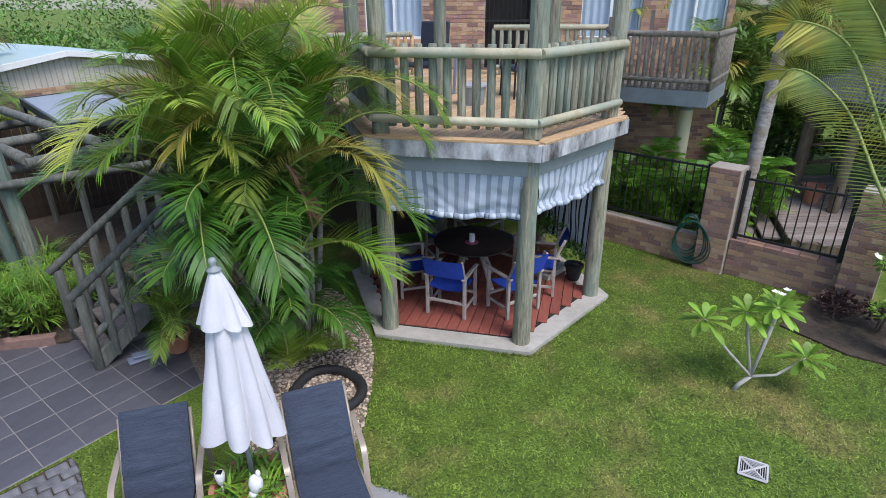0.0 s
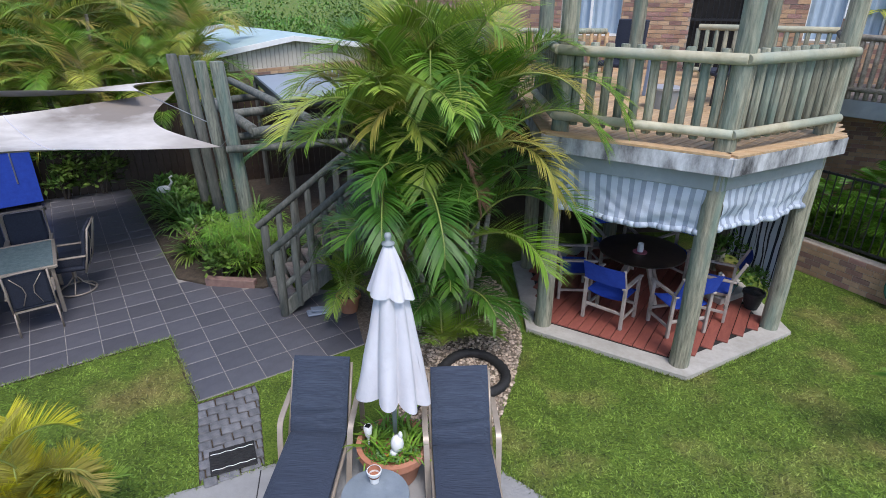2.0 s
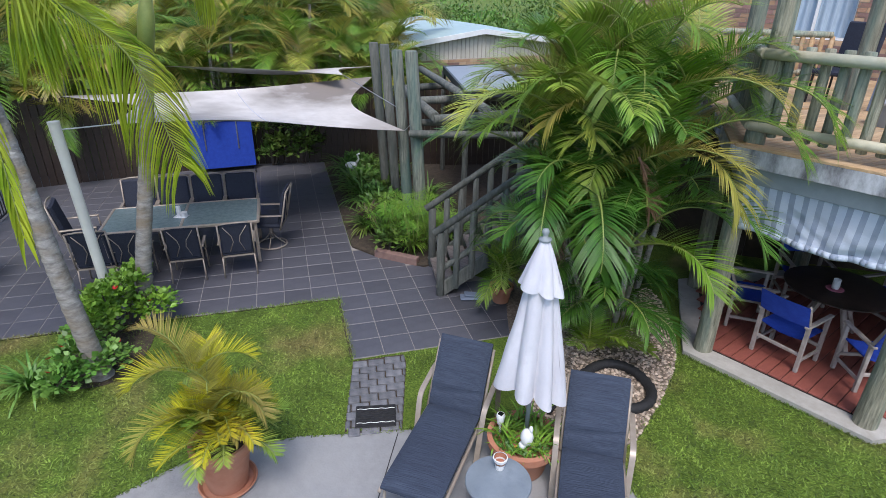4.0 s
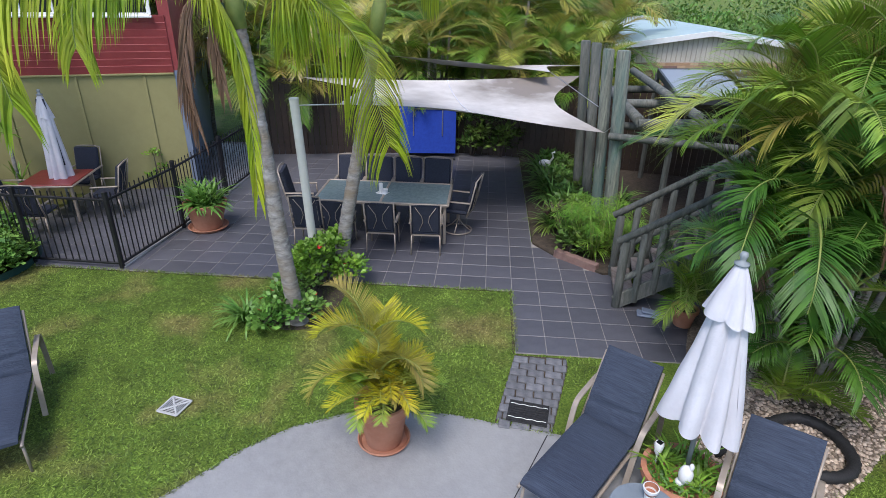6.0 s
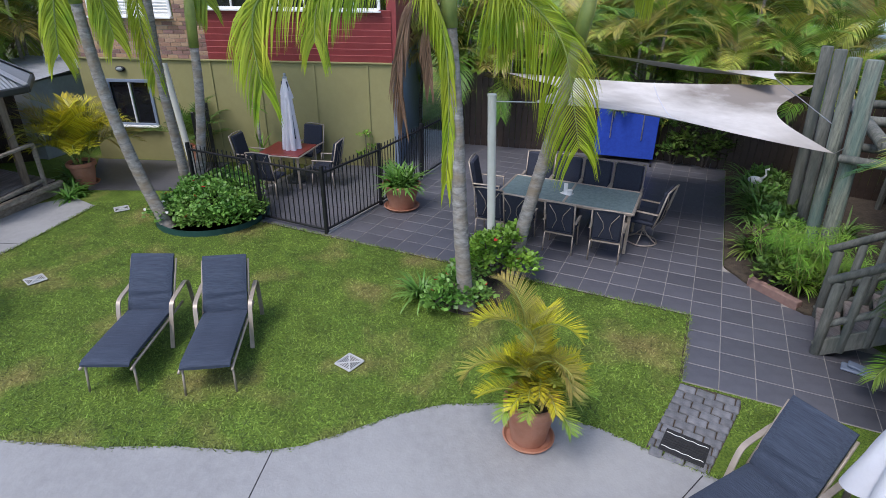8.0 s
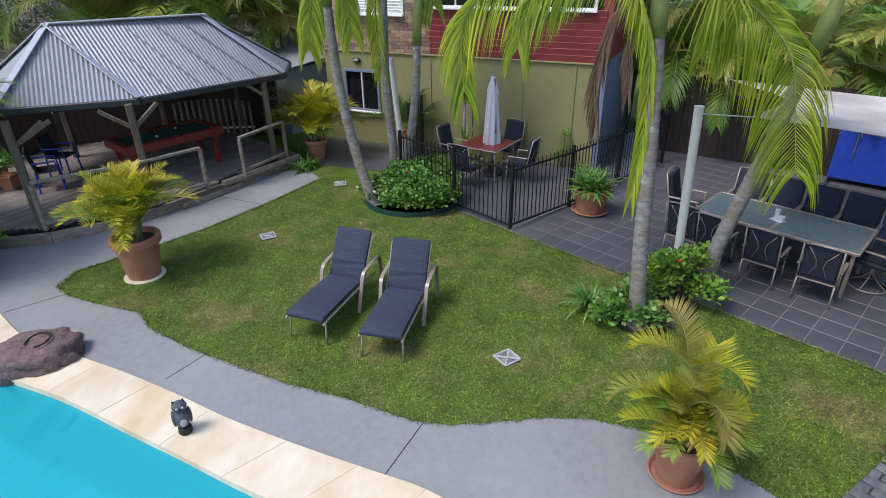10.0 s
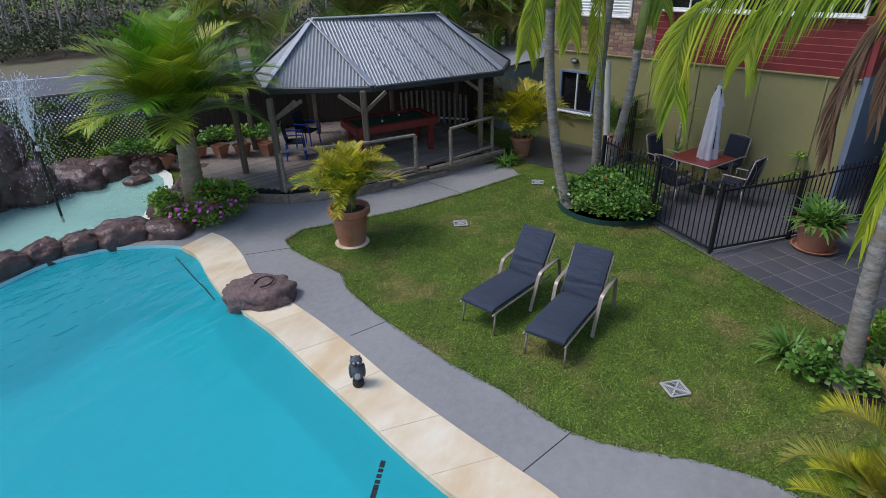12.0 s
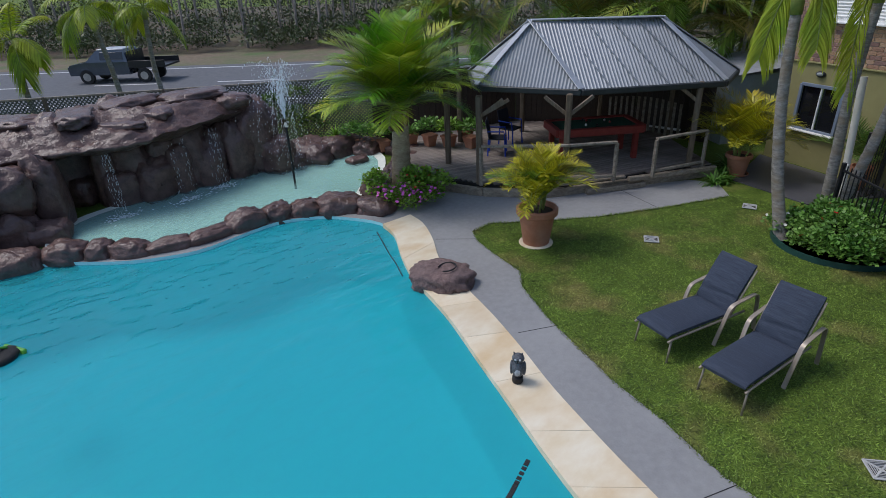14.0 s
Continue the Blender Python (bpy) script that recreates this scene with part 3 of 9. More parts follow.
PATHS = [(-11.9, -4.75), (-11.3, -4.2), (-9.7, -4.87), (-8.47, -5.48), (-7.5, -6.15), (-6.75, -6.75), (-6.25, -6.72), (-6.02, -6.35), (-5.84, -5.65), (-5.72, -5.02), (-5.36, -4.62),
         (-5.0, -3.83), (-4.72, -3.04), (-4.47, -2.27), (-4.33, -1.6), (-4.2, -1.22), (-4.07, -0.8), (-4.05, -0.4), (-4.15, 0.09), (-4.28, 0.6), (-4.31, 1.1),
         (-4.19, 1.7), (-3.86, 2.22), (-3.58, 2.58), (-3.25, 2.86), (-2.83, 3.26), (-2.35, 3.6), (-1.9, 3.95), (-1.3, 4.1), (-0.68, 3.92), (-0.26, 3.74), (0.6, 3.3), (2, 2.7), (4, 2.3),
         (6, 0), (7, -5), (6, -10), (3.5, -12.5), (0.5, -12.4), (-0.6, -10.9), (-1.2, -10.3), (-2.9, -10.3), (-4.5, -10.0), (-5.5, -9.3), (-6.6, -9.4), (-7.35, -8.75), (-7.75, -7.95), (-8.55, -7.0),
         (-9.87, -6.35), (-11.66, -5.3)]
path = sheet_with_holes("concrete_path", PATHS, [POOL], 0.012, M["concrete"], "smooth grey concrete path round the pool")
g = G()
for a, b in (((-4.40, -3.83), (-4.93, -3.58)), ((-3.3, -0.95), (-4.06, -0.68)), ((-5.5, -6.95), (-6.1, -6.38)), ((-7.6, -6.15), (-8.45, -7.05)), ((-9.7, -4.9), (-10.1, -6.2)), ((-2.83, 3.2), (-2.3, 2.2))):
    g.beam((*a, 0.0125), (*b, 0.0125), 0.010, 0.004)
part("joint_strip", g, M["rubber"], path, "dark expansion joint")

# sandstone coping, laid slab by slab along the water
INNER = [(-2.15, 0.1), (-2.62, -0.8), (-2.83, -1.56), (-3.05, -2.24), (-3.33, -2.99), (-3.6, -3.75), (-3.94, -4.69), (-4.11, -5.28), (-4.31, -6.06), (-4.66, -6.86), (-5.07, -7.63), (-5.2, -8.2)]
OUTER = [(-2.75, 0.35), (-3.17, -0.45), (-3.36, -1.09), (-3.54, -1.75), (-3.84, -2.72), (-4.14, -3.5), (-4.44, -4.35), (-4.66, -5.1), (-4.97, -6.15), (-5.47, -7.0), (-5.78, -7.68), (-5.86, -8.2)]


def along(line, t):
    q = t * (len(line) - 1)
    k = min(int(q), len(line) - 2)
    p0, p1, p2, p3 = (Vector(line[min(max(k + d, 0), len(line) - 1)]) for d in (-1, 0, 1, 2))
    t = q - k
    return 0.5 * ((2 * p1) + (p2 - p0) * t + (2 * p0 - 5 * p1 + 4 * p2 - p3) * t * t + (3 * p1 - p0 - 3 * p2 + p3) * t ** 3)


coping = tagged(new("coping"), "cream and ochre sandstone coping slabs along the pool", "coping", kind="structure")
SLABS = 10
for i in range(SLABS):
    a, b = i / SLABS + 0.0003, (i + 1) / SLABS - 0.0003
    ts = [a + (b - a) * k / 8 for k in range(9)]
    poly = [tuple(along(OUTER, t)) for t in ts] + [tuple(along(INNER, t) + (along(INNER, t) - along(OUTER, t)).normalized() * 0.025) for t in reversed(ts)]
    g = G().prism(poly, -0.05, 0.034)
    part("coping_slab", g, M["sand"], coping)
setting("coping_bed", G().prism([tuple(along(OUTER, k / 40).lerp(along(INNER, k / 40), 0.05)) for k in range(41)] + [tuple(along(INNER, k / 40).lerp(along(OUTER, k / 40), 0.05)) for k in range(40, -1, -1)], -0.06, 0.030), M["slab"], "pale mortar bed under the coping")

# tiled patio
D1, D2, T0 = Vector((0.618, 0.786)), Vector((-0.786, 0.618)), Vector((-4.07, 3.83))
TURN = math.degrees(math.atan2(D1.y, D1.x))


def patio(u, v):
    p = T0 + D1 * u + D2 * v
    return p.x, p.y


STEP = 0.384
AREA = [(0, 0), (2.7, 0), (2.7, 1.2), (1.55, 2.2), (0.75, 2.85), (0.39, 3.3), (0.39, 9.0), (-8.6, 9.0), (-8.6, 1.52), (0, 1.52)]
patio_ob = setting("patio", G().prism([patio(u, v) for u, v in AREA], -0.1, 0.012), M["grout"], "patio of grey slate-look floor tiles with pale grout lines")
tile_mesh = G().box((0, 0, 0), (STEP - 0.008, STEP - 0.008, 0.02), None, 0.003).mesh("tile", M["tile"])
far, count = G(), 0
for iv in range(24):
    for iu in range(-24, 8):
        u, v = (iu + 0.5) * STEP, (iv + 0.5) * STEP
        if not inside(u, v, AREA):
            continue
        x, y = patio(u, v)
        if v < 5.2 and u > -5.9 and count < 300:
            ob = part("tile", tile_mesh, None, patio_ob)
            ob.matrix_basis = place(x, y, 0.006, TURN)
            count += 1
        else:
            far.box((x, y, 0.006), (STEP - 0.008, STEP - 0.008, 0.02), Matrix.Rotation(radians(TURN), 3, "Z"), 0.003)
tagged(part("far_tiles", far, M["tile"], patio_ob), kind="stuff")

g = G()
for a, b in (((0.0, 0.0), (0.0, 1.52)), ((0.0, 1.54), (-8.6, 1.54))):
    p, q = patio(*a), patio(*b)
    g.beam((*p, -0.01), (*q, -0.01), 0.07, 0.034)
setting("patio_edge", g, M["soil"], "dark worn soil edge between lawn and patio")

# cobbled pavers between path and patio
PAVE = [(-4.05, 3.80), (-3.66, 4.28), (-3.53, 4.18), (-2.84, 3.28), (-3.25, 2.85)]
paving = setting("paver_strip", G().prism(PAVE, -0.05, 0.004), M["soil"], "strip of worn grey pavers leading to the patio")
row_d, row_n = Vector((0.70, -0.714)), Vector((0.63, 0.776))
rp = random.Random(2)
def cut_row(c, d, poly):
    ts = []
    for p, q in zip(poly, poly[1:] + poly[:1]):
        e, w = Vector(q) - Vector(p), Vector(p) - c
        den = d.x * e.y - d.y * e.x
        if abs(den) > 1e-9:
            t, k = (w.x * e.y - w.y * e.x) / den, (w.x * d.y - w.y * d.x) / den
            if 0 <= k <= 1:
                ts.append(t)
    return (min(ts), max(ts)) if len(ts) > 1 else None


for i in range(12):
    o = Vector((-4.0, 3.86)) + row_d * (-0.02 + i * 0.125)
    hit = cut_row(o, row_n, PAVE)
    if not hit:
        continue
    cuts = [hit[0]] + [k * 0.2 + (0.1 if i % 2 else 0) for k in range(-4, 8) if hit[0] + 0.03 < k * 0.2 + (0.1 if i % 2 else 0) < hit[1] - 0.03] + [hit[1]]
    for a, b in zip(cuts, cuts[1:]):
        c = o + row_n * (a + b) / 2
        ob = part("paver", G().box((0, 0, 0), (0.113, b - a - 0.014, 0.05), None, 0.010), M["paver"], paving)
        ob.matrix_basis = place(c.x, c.y, 0.004 + rp.uniform(-0.004, 0.005), math.degrees(math.atan2(row_d.y, row_d.x)) + rp.uniform(-1.5, 1.5))

# gravel bed beside the deck
BED = smooth_loop([(-2.9, 5.55), (-2.2, 4.6), (-1.75, 4.2), (-0.95, 4.35), (-0.84, 5.0), (-0.86, 5.7), (-0.95, 6.3), (-1.3, 7.2), (-1.9, 7.9), (-3.0, 8.4), (-3.7, 7.6), (-3.4, 6.4)], 3)
M["gravelbed"] = mat("gravel_base", (0.10, 0.075, 0.055), (0.30, 0.24, 0.18), 0.9, 30, 0.8, 60)
bed = setting("gravel_bed", G().prism(BED, -0.05, 0.02), M["gravelbed"], "garden bed of cream and brown river pebbles")
M["pebble"] = mat("river_pebble", (0.34, 0.25, 0.18), (0.58, 0.48, 0.38), 0.7, 20, island=0.45)
g, rp = G(), random.Random(7)
for _ in range(6500):
    x, y = rp.uniform(-2.6, -0.8), rp.uniform(4.2, 7.8)
    if inside(x, y, BED):
        r = rp.uniform(0.012, 0.026)
        g.ball((x, y, 0.02 + r * 0.3), r, 6, 4, 0.5, (rp.uniform(0.8, 1.3), rp.uniform(0.7, 1.2), 0.6), 3)
tagged(part("pebbles", g, M["pebble"], bed, "", True), kind="stuff")

# grass blades over the near lawn
BLOCK = [PATHS, [patio(u, v) for u, v in AREA], PAVE, BED]
g, rp = G(), random.Random(11)
SLAB = [(1.11, 5.92), (2.45, 7.40), (2.4, 9.4), (0.5, 10.8), (-1.7, 9.6), (-1.5, 7.6), (-0.97, 6.38)]


def lawn_ok(x, y):
    return not any(inside(x, y, p) for p in BLOCK) and not inside(x, y, SLAB)


for _ in range(250000):
    if rp.random() < 0.62:
        x, y = rp.uniform(-11.5, -3.2), rp.uniform(-6.8, 5)
    else:
        x, y = rp.uniform(-1.2, 6.2), rp.uniform(2.5, 9.5)
    if not lawn_ok(x, y):
        continue
    h, a = rp.uniform(0.008, 0.024), rp.uniform(0, 6.28)
    w, l = rp.uniform(0.005, 0.009), rp.uniform(0.025, 0.06)
    dx, dy = math.cos(a), math.sin(a)
    g.add([(x - dy * w, y + dx * w, 0.002), (x + dy * w, y - dx * w, 0.002), (x + dx * l, y + dy * l, h)], [(0, 1, 2)])
# ragged tufts creeping over the edges of the paving
edges = [PATHS[1:34], [patio(0, 0), patio(0, 1.52), patio(-8.6, 1.52)], [(-2.2, 4.6), (-1.75, 4.2), (-0.95, 4.35), (-0.84, 5.0), (-0.86, 5.7), (-0.95, 6.3)], [(-0.97, 6.38), (1.11, 5.92), (2.45, 7.40)]]
for line in edges:
    for p, q in zip(line, line[1:]):
        p, q = Vector(p), Vector(q)
        nrm = Vector(((q - p).y, -(q - p).x)).normalized()
        for _ in range(int((q - p).length * 230)):
            t, o = rp.random(), rp.gauss(0, 0.016)
            x, y = p.x + (q.x - p.x) * t + nrm.x * o, p.y + (q.y - p.y) * t + nrm.y * o
            a, h = rp.uniform(0, 6.28), rp.uniform(0.012, 0.035)
            w, l = rp.uniform(0.004, 0.008), rp.uniform(0.02, 0.055)
            dx, dy = math.cos(a), math.sin(a)
            g.add([(x - dy * w, y + dx * w, 0.008), (x + dy * w, y - dx * w, 0.008), (x + dx * l, y + dy * l, 0.012 + h)], [(0, 1, 2)])
tagged(part("grass_blades", g, M["blade"], None, "short couch grass blades on the lawn"), category="grass", kind="stuff")

# road, verge and distance
RD, RN = Vector((-0.755, 0.656)), Vector((-0.656, -0.755))


def road_at(s, w):
    p = Vector((-1.0, -27.5)) + RD * s + RN * w
    return p.x, p.y


def strip(s0, s1, w0, w1, z, name, m, label):
    return setting(name, G().prism([road_at(s0, w0), road_at(s1, w0), road_at(s1, w1), road_at(s0, w1)], z - 0.05, z), m, label)


strip(-90, 90, 0, 11.5, 0.03, "road", M["asphalt"], "grey asphalt road with white lines")
g = G()
for w, s0, s1 in ((0.9, -90, 90), (10.4, -90, 90)):
    g.prism([road_at(s0, w), road_at(s1, w), road_at(s1, w + 0.14), road_at(s0, w + 0.14)], 0.02, 0.035)
for k in range(-15, 15):
    g.prism([road_at(k * 6, 5.6), road_at(k * 6 + 3, 5.6), road_at(k * 6 + 3, 5.74), road_at(k * 6, 5.74)], 0.02, 0.035)
setting("road_lines", g, M["white"], "white painted road lines")
M["verge"] = mat("dry_verge", (0.13, 0.095, 0.06), (0.22, 0.165, 0.11), 0.9, 3, 0.4, 12, c3=(0.075, 0.14, 0.035), big=0.3, mix3=0.9, world_space=True)
M["litter"] = mat("leaf_litter_bank", (0.07, 0.048, 0.035), (0.15, 0.105, 0.075), 0.95, 2, 0.6, 8, c3=(0.11, 0.13, 0.05), big=0.25, mix3=0.7, world_space=True)
strip(-110, 110, 17, 75, 0.016, "bush_floor", M["litter"], "brown leaf litter under the scrub")
strip(-90, 90, 11.5, 17, 0.02, "verge", M["verge"], "dry brown and green grass verge")


# ---- the two-storey hexagonal deck ----
HC = Vector((0.48, 7.87))


def hexa(r, k):
    a = radians(-133 + 60 * k)
    return Vector((HC.x + r * math.cos(a), HC.y + r * math.sin(a)))


def clip_line(c, d, poly):
    """Where the line through c along d enters and leaves a convex polygon."""
    ts = []
    for p, q in zip(poly, poly[1:] + poly[:1]):
        e = Vector(q) - Vector(p)
        den = d.x * e.y - d.y * e.x
        if abs(den) < 1e-9:
            continue
        w = Vector(p) - c
        t, s = (w.x * e.y - w.y * e.x) / den, (w.x * d.y - w.y * d.x) / den
        if -1e-6 <= s <= 1 + 1e-6:
            ts.append(t)
    return (min(ts), max(ts)) if len(ts) > 1 else None


setting("deck_slab", G().prism([tuple(hexa(2.02, k)) for k in range(6)], -0.05, 0.06), M["slab"], "pale concrete slab edge under the lower deck")
# near-black base paints the shade between the boards
lower = setting("lower_deck", G().prism([tuple(hexa(1.70, k)) for k in range(6)], 0.055, 0.064), M["dark"], "lower deck floor of red-stained boards")
hexp = [tuple(hexa(1.70, k)) for k in range(6)]
bd = Vector((math.cos(radians(75)), math.sin(radians(75))))
bn = Vector((bd.y, -bd.x))
for i in range(-12, 13):
    hit = clip_line(HC + bn * i * 0.143, bd, hexp)
    if hit and hit[1] - hit[0] > 0.1:
        c = HC + bn * i * 0.143 + bd * (hit[0] + hit[1]) / 2
        ob = part("deck_board", G().box((0, 0, 0), (hit[1] - hit[0] - 0.02, 0.134, 0.022), None, 0.004), M["reddeck"], lower)
        ob.matrix_basis = place(c.x, c.y, 0.077, 75)

pav = thing("deck_pavilion", "weathered round-log deck pavilion with an upper balcony floor", "pavilion")
for k in range(6):
    x, y = hexa(1.75, k)
    g = G()
    top = 5.2 if k in (0, 1, 2, 5, 3, 4) else 2.6
    g.tube([(x, y, 0.05), (x + 0.005, y, 0.8), (x - 0.005, y + 0.01, 1.7), (x, y, 2.7), (x + 0.01, y, 3.6), (x, y, top)], [0.115, 0.11, 0.108, 0.105, 0.10, 0.095], 14)
    part("post", g, M["log"], pav, "grey-green treated log post", 40)
for k in range(6):
    a, b = hexa(1.83, k), hexa(1.83, k + 1)
    part("beam", G().beam((a.x, a.y, 2.37), (b.x, b.y, 2.37), 0.06, 0.21, 0.006), M["greypaint"], pav, "grey painted beam")
    a, b = hexa(1.99, k), hexa(1.99, k + 1)
    if k in (0, 1, 5, 4):
        part("fascia", G().beam((a.x, a.y, 2.56), (b.x, b.y, 2.56), 0.045, 0.19, 0.006), M["fascia"], pav, "peeling white fascia with black mould stains")
for k in (0, 1, 5, 4):
    a, b = hexa(1.93, k), hexa(1.93, k + 1)
    part("edge_board", G().beam((a.x, a.y, 2.668), (b.x, b.y, 2.668), 0.15, 0.03, 0.004), M["deckboard"], pav, "worn honey-brown edge board")
# added wall, its dark colour replacing the deep shade beyond the lower deck
setting("understorey_shade_wall", G().beam((-4.2, 9.6, 1.25), (-0.9, 10.05, 1.25), 0.1, 2.5).beam((-0.9, 10.05, 1.25), (2.2, 11.2, 1.25), 0.1, 2.5), M["darkwood"], "added dark wall standing in for the shade behind the lower deck")
for k in (0, 1, 5):
    a, b = hexa(1.86, k), hexa(1.86, k + 1)
    for z, r, m in ((3.57, 0.055, "log_pale"), (2.86, 0.048, "log_pale")):
        g = G().log((a.x, a.y, z), (b.x, b.y, z), r, 12)
        part("rail", g, M[m], pav, "pale peeled log rail", 40)
    a, b = hexa(1.77, k), hexa(1.77, k + 1)
    n = 11
    for i in range(1, n):
        p = a.lerp(b, i / n)
        q = (hexa(1, k) + hexa(1, k + 1)) / 2 - HC
        q.normalize()
        s = -0.01
        part("baluster", G().log((p.x + q.x * s, p.y + q.y * s, 2.76), (p.x + q.x * s, p.y + q.y * s, 3.655), 0.047, 8), M["log"], pav, "", 40)
# striped roll-down blinds
M["stripe"] = mat("pale_blue_canvas", (0.52, 0.59, 0.68), (0.62, 0.68, 0.76), 0.85, 6, 0.2, 60, c3=(0.46, 0.50, 0.55), big=3, translucent=0.15)
M["stripe2"] = mat("slate_stripe_canvas", (0.27, 0.32, 0.40), (0.34, 0.39, 0.47), 0.85, 6, 0.2, 60, translucent=0.1)


def blind(k, z0, z1, n, w, sag, dark, pale, label, lean=0.10):
    """A striped canvas hanging between two posts, its hem rolled."""
    th = thing("roller_blind", label, "blind")
    a, b = hexa(1.84, k).lerp(hexa(1.84, k + 1), 0.045), hexa(1.84, k).lerp(hexa(1.84, k + 1), 0.955)
    q = ((hexa(1, k) + hexa(1, k + 1)) / 2 - HC).normalized()

    def at(u, v):
        zz = z0 + (z1 - z0) * v - sag * math.sin(math.pi * u) * v
        p = a.lerp(b, u * (1 - 0.05 * v) + 0.025 * v)
        d = 0.018 * math.sin(u * 31 + v * 2) * v + 0.03 * math.sin(u * 9 + 3 * v) * v + 0.05 * v * noise.noise(Vector((u * 5 + v * 2, v * 3, k))) + 0.02 * noise.noise(Vector((u * 14 - 6 * v, v * 5, k + 5))) * v - lean * v * 0.3
        return (p.x + q.x * d, p.y + q.y * d, zz)

    edges = [0]
    for i in range(n):
        edges += [(i + w) / n, (i + 1) / n]
    for i in range(len(edges) - 1):
        u0, u1 = edges[i], edges[i + 1]
        g = G().grid(lambda u, v: at(u0 + (u1 - u0) * u, v), 3, 18)
        part("stripe", g, pale if i % 2 == 0 else dark, th, "", True)
    if z1 > 1:
        for i in range(len(edges) - 1):
            u0, u1 = edges[i], edges[i + 1]
            part("rolled_hem", G().tube([Vector(at(u0 + (u1 - u0) * j / 2, 1)) + Vector((0, 0, -0.03)) for j in range(3)], 0.035, 10), pale if i % 2 == 0 else dark, th, "", True)
    return th


blind(0, 2.30, 1.80, 13, 0.58, 0.03, M["stripe2"], M["stripe"], "pale blue striped canvas roller blind, half lowered")
blind(1, 2.30, 1.84, 13, 0.58, 0.03, M["stripe2"], M["stripe"], "blue and white striped canvas roller blind, half lowered")
blind(2, 2.30, 0.45, 12, 0.66, 0.0, M["navy_plain"], M["stripe"], "white and navy striped canvas blind, fully lowered", 0)

# upper floor and the house behind
UP = [tuple(hexa(1.97, 5)), tuple(hexa(1.97, 0)), tuple(hexa(1.97, 1)), tuple(hexa(1.97, 2)), (2.6, 9.3), (3.4, 12.9), (-3.6, 13.6), (-3.2, 9.0)]
# near-black slab: shade of the underside and board gaps put into its colour
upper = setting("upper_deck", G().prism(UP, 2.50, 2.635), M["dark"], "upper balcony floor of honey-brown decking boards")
bd = Vector((math.cos(radians(60)), math.sin(radians(60))))
bn = Vector((bd.y, -bd.x))
UPC = [UP[0], UP[1], UP[2], UP[3], (3.4, 12.9), (-3.6, 13.6)]
for i in range(-40, 40):
    hit = clip_line(HC + bn * i * 0.095, bd, UPC)
    if hit and hit[1] - hit[0] > 0.1:
        c = HC + bn * i * 0.095 + bd * (hit[0] + hit[1]) / 2
        ob = part("deck_board", G().box((0, 0, 0), (hit[1] - hit[0] - 0.01, 0.088, 0.022), None, 0.004), M["deckboard"], upper)
        ob.matrix_basis = place(c.x, c.y, 2.649, 60)


def brick_wall(name, p0, p1, z0, z1, thick, label, holes=(), depth=0.012, single=True, m="brick", kind="structure"):
    """A wall of stretcher-bond bricks on both faces of a mortar core; holes are (from, to, low, high) along it."""
    p0, p1 = Vector(p0), Vector(p1)
    d = p1 - p0
    L = d.length
    x = d.normalized()
    n = Vector((x.y, -x.x))
    turn = math.degrees(math.atan2(x.y, x.x))
    core = G()
    cuts = sorted({0.0, L, *[h for q in holes for h in q[:2]]})
    for a, b in zip(cuts, cuts[1:]):
        spans = [(z0, z1)]
        for h in holes:
            if h[0] <= a + 1e-6 and h[1] >= b - 1e-6:
                spans = [s for lo, hi in spans for s in ((lo, min(hi, h[2])), (max(lo, h[3]), hi)) if s[1] - s[0] > 1e-3]
        for lo, hi in spans:
            c = p0 + x * (a + b) / 2
            core.box((c.x, c.y, (lo + hi) / 2), (b - a, thick - 2 * depth, hi - lo), Matrix.Rotation(radians(turn), 3, "Z"))
    wall = tagged(part(name, core, M["mortar"], None, label), label, kind=kind)
    bl, bh = 0.24, 0.086
    full = G().box((0, 0, 0), (bl - 0.01, thick, bh - 0.01), None, 0.004).mesh("brick", M[m])
    rest = G()
    rows = int((z1 - z0) / bh + 0.5)
    made = 0
    for r in range(rows):
        z = z0 + (r + 0.5) * bh
        s = -bl / 2 if r % 2 else 0.0
        while s < L - 0.01:
            a, b = max(s, 0), min(s + bl, L)
            s += bl
            for h in holes:
                if h[2] < z < h[3]:
                    if h[0] <= a and b <= h[1]:
                        b = a
                    elif a < h[0] < b:
                        b = h[0]
                    elif a < h[1] < b:
                        a = h[1]
            mid = (a + b) / 2
            if b - a < 0.04:
                continue
            c = p0 + x * mid
            if single and made < 300:
                ob = part("brick", full, None, wall)
                ob.matrix_basis = place(c.x, c.y, z, turn) @ Matrix.Diagonal(((b - a - 0.01) / (bl - 0.01), 1, 1, 1))
                made += 1
            else:
                rest.box((c.x, c.y, z), (b - a - 0.01, thick, bh - 0.01), Matrix.Rotation(radians(turn), 3, "Z"))
    if rest.v:
        tagged(part("bricks", rest, M[m + "_joined"], wall), kind="stuff")
    return wall


M["brick_joined"] = mat("tan_brick_far", (0.26, 0.15, 0.10), (0.50, 0.35, 0.23), 0.9, 14, 0.5, 50, c3=(0.20, 0.11, 0.095), big=3.5, mix3=0.35, island=0.12, palette=BRICKS)

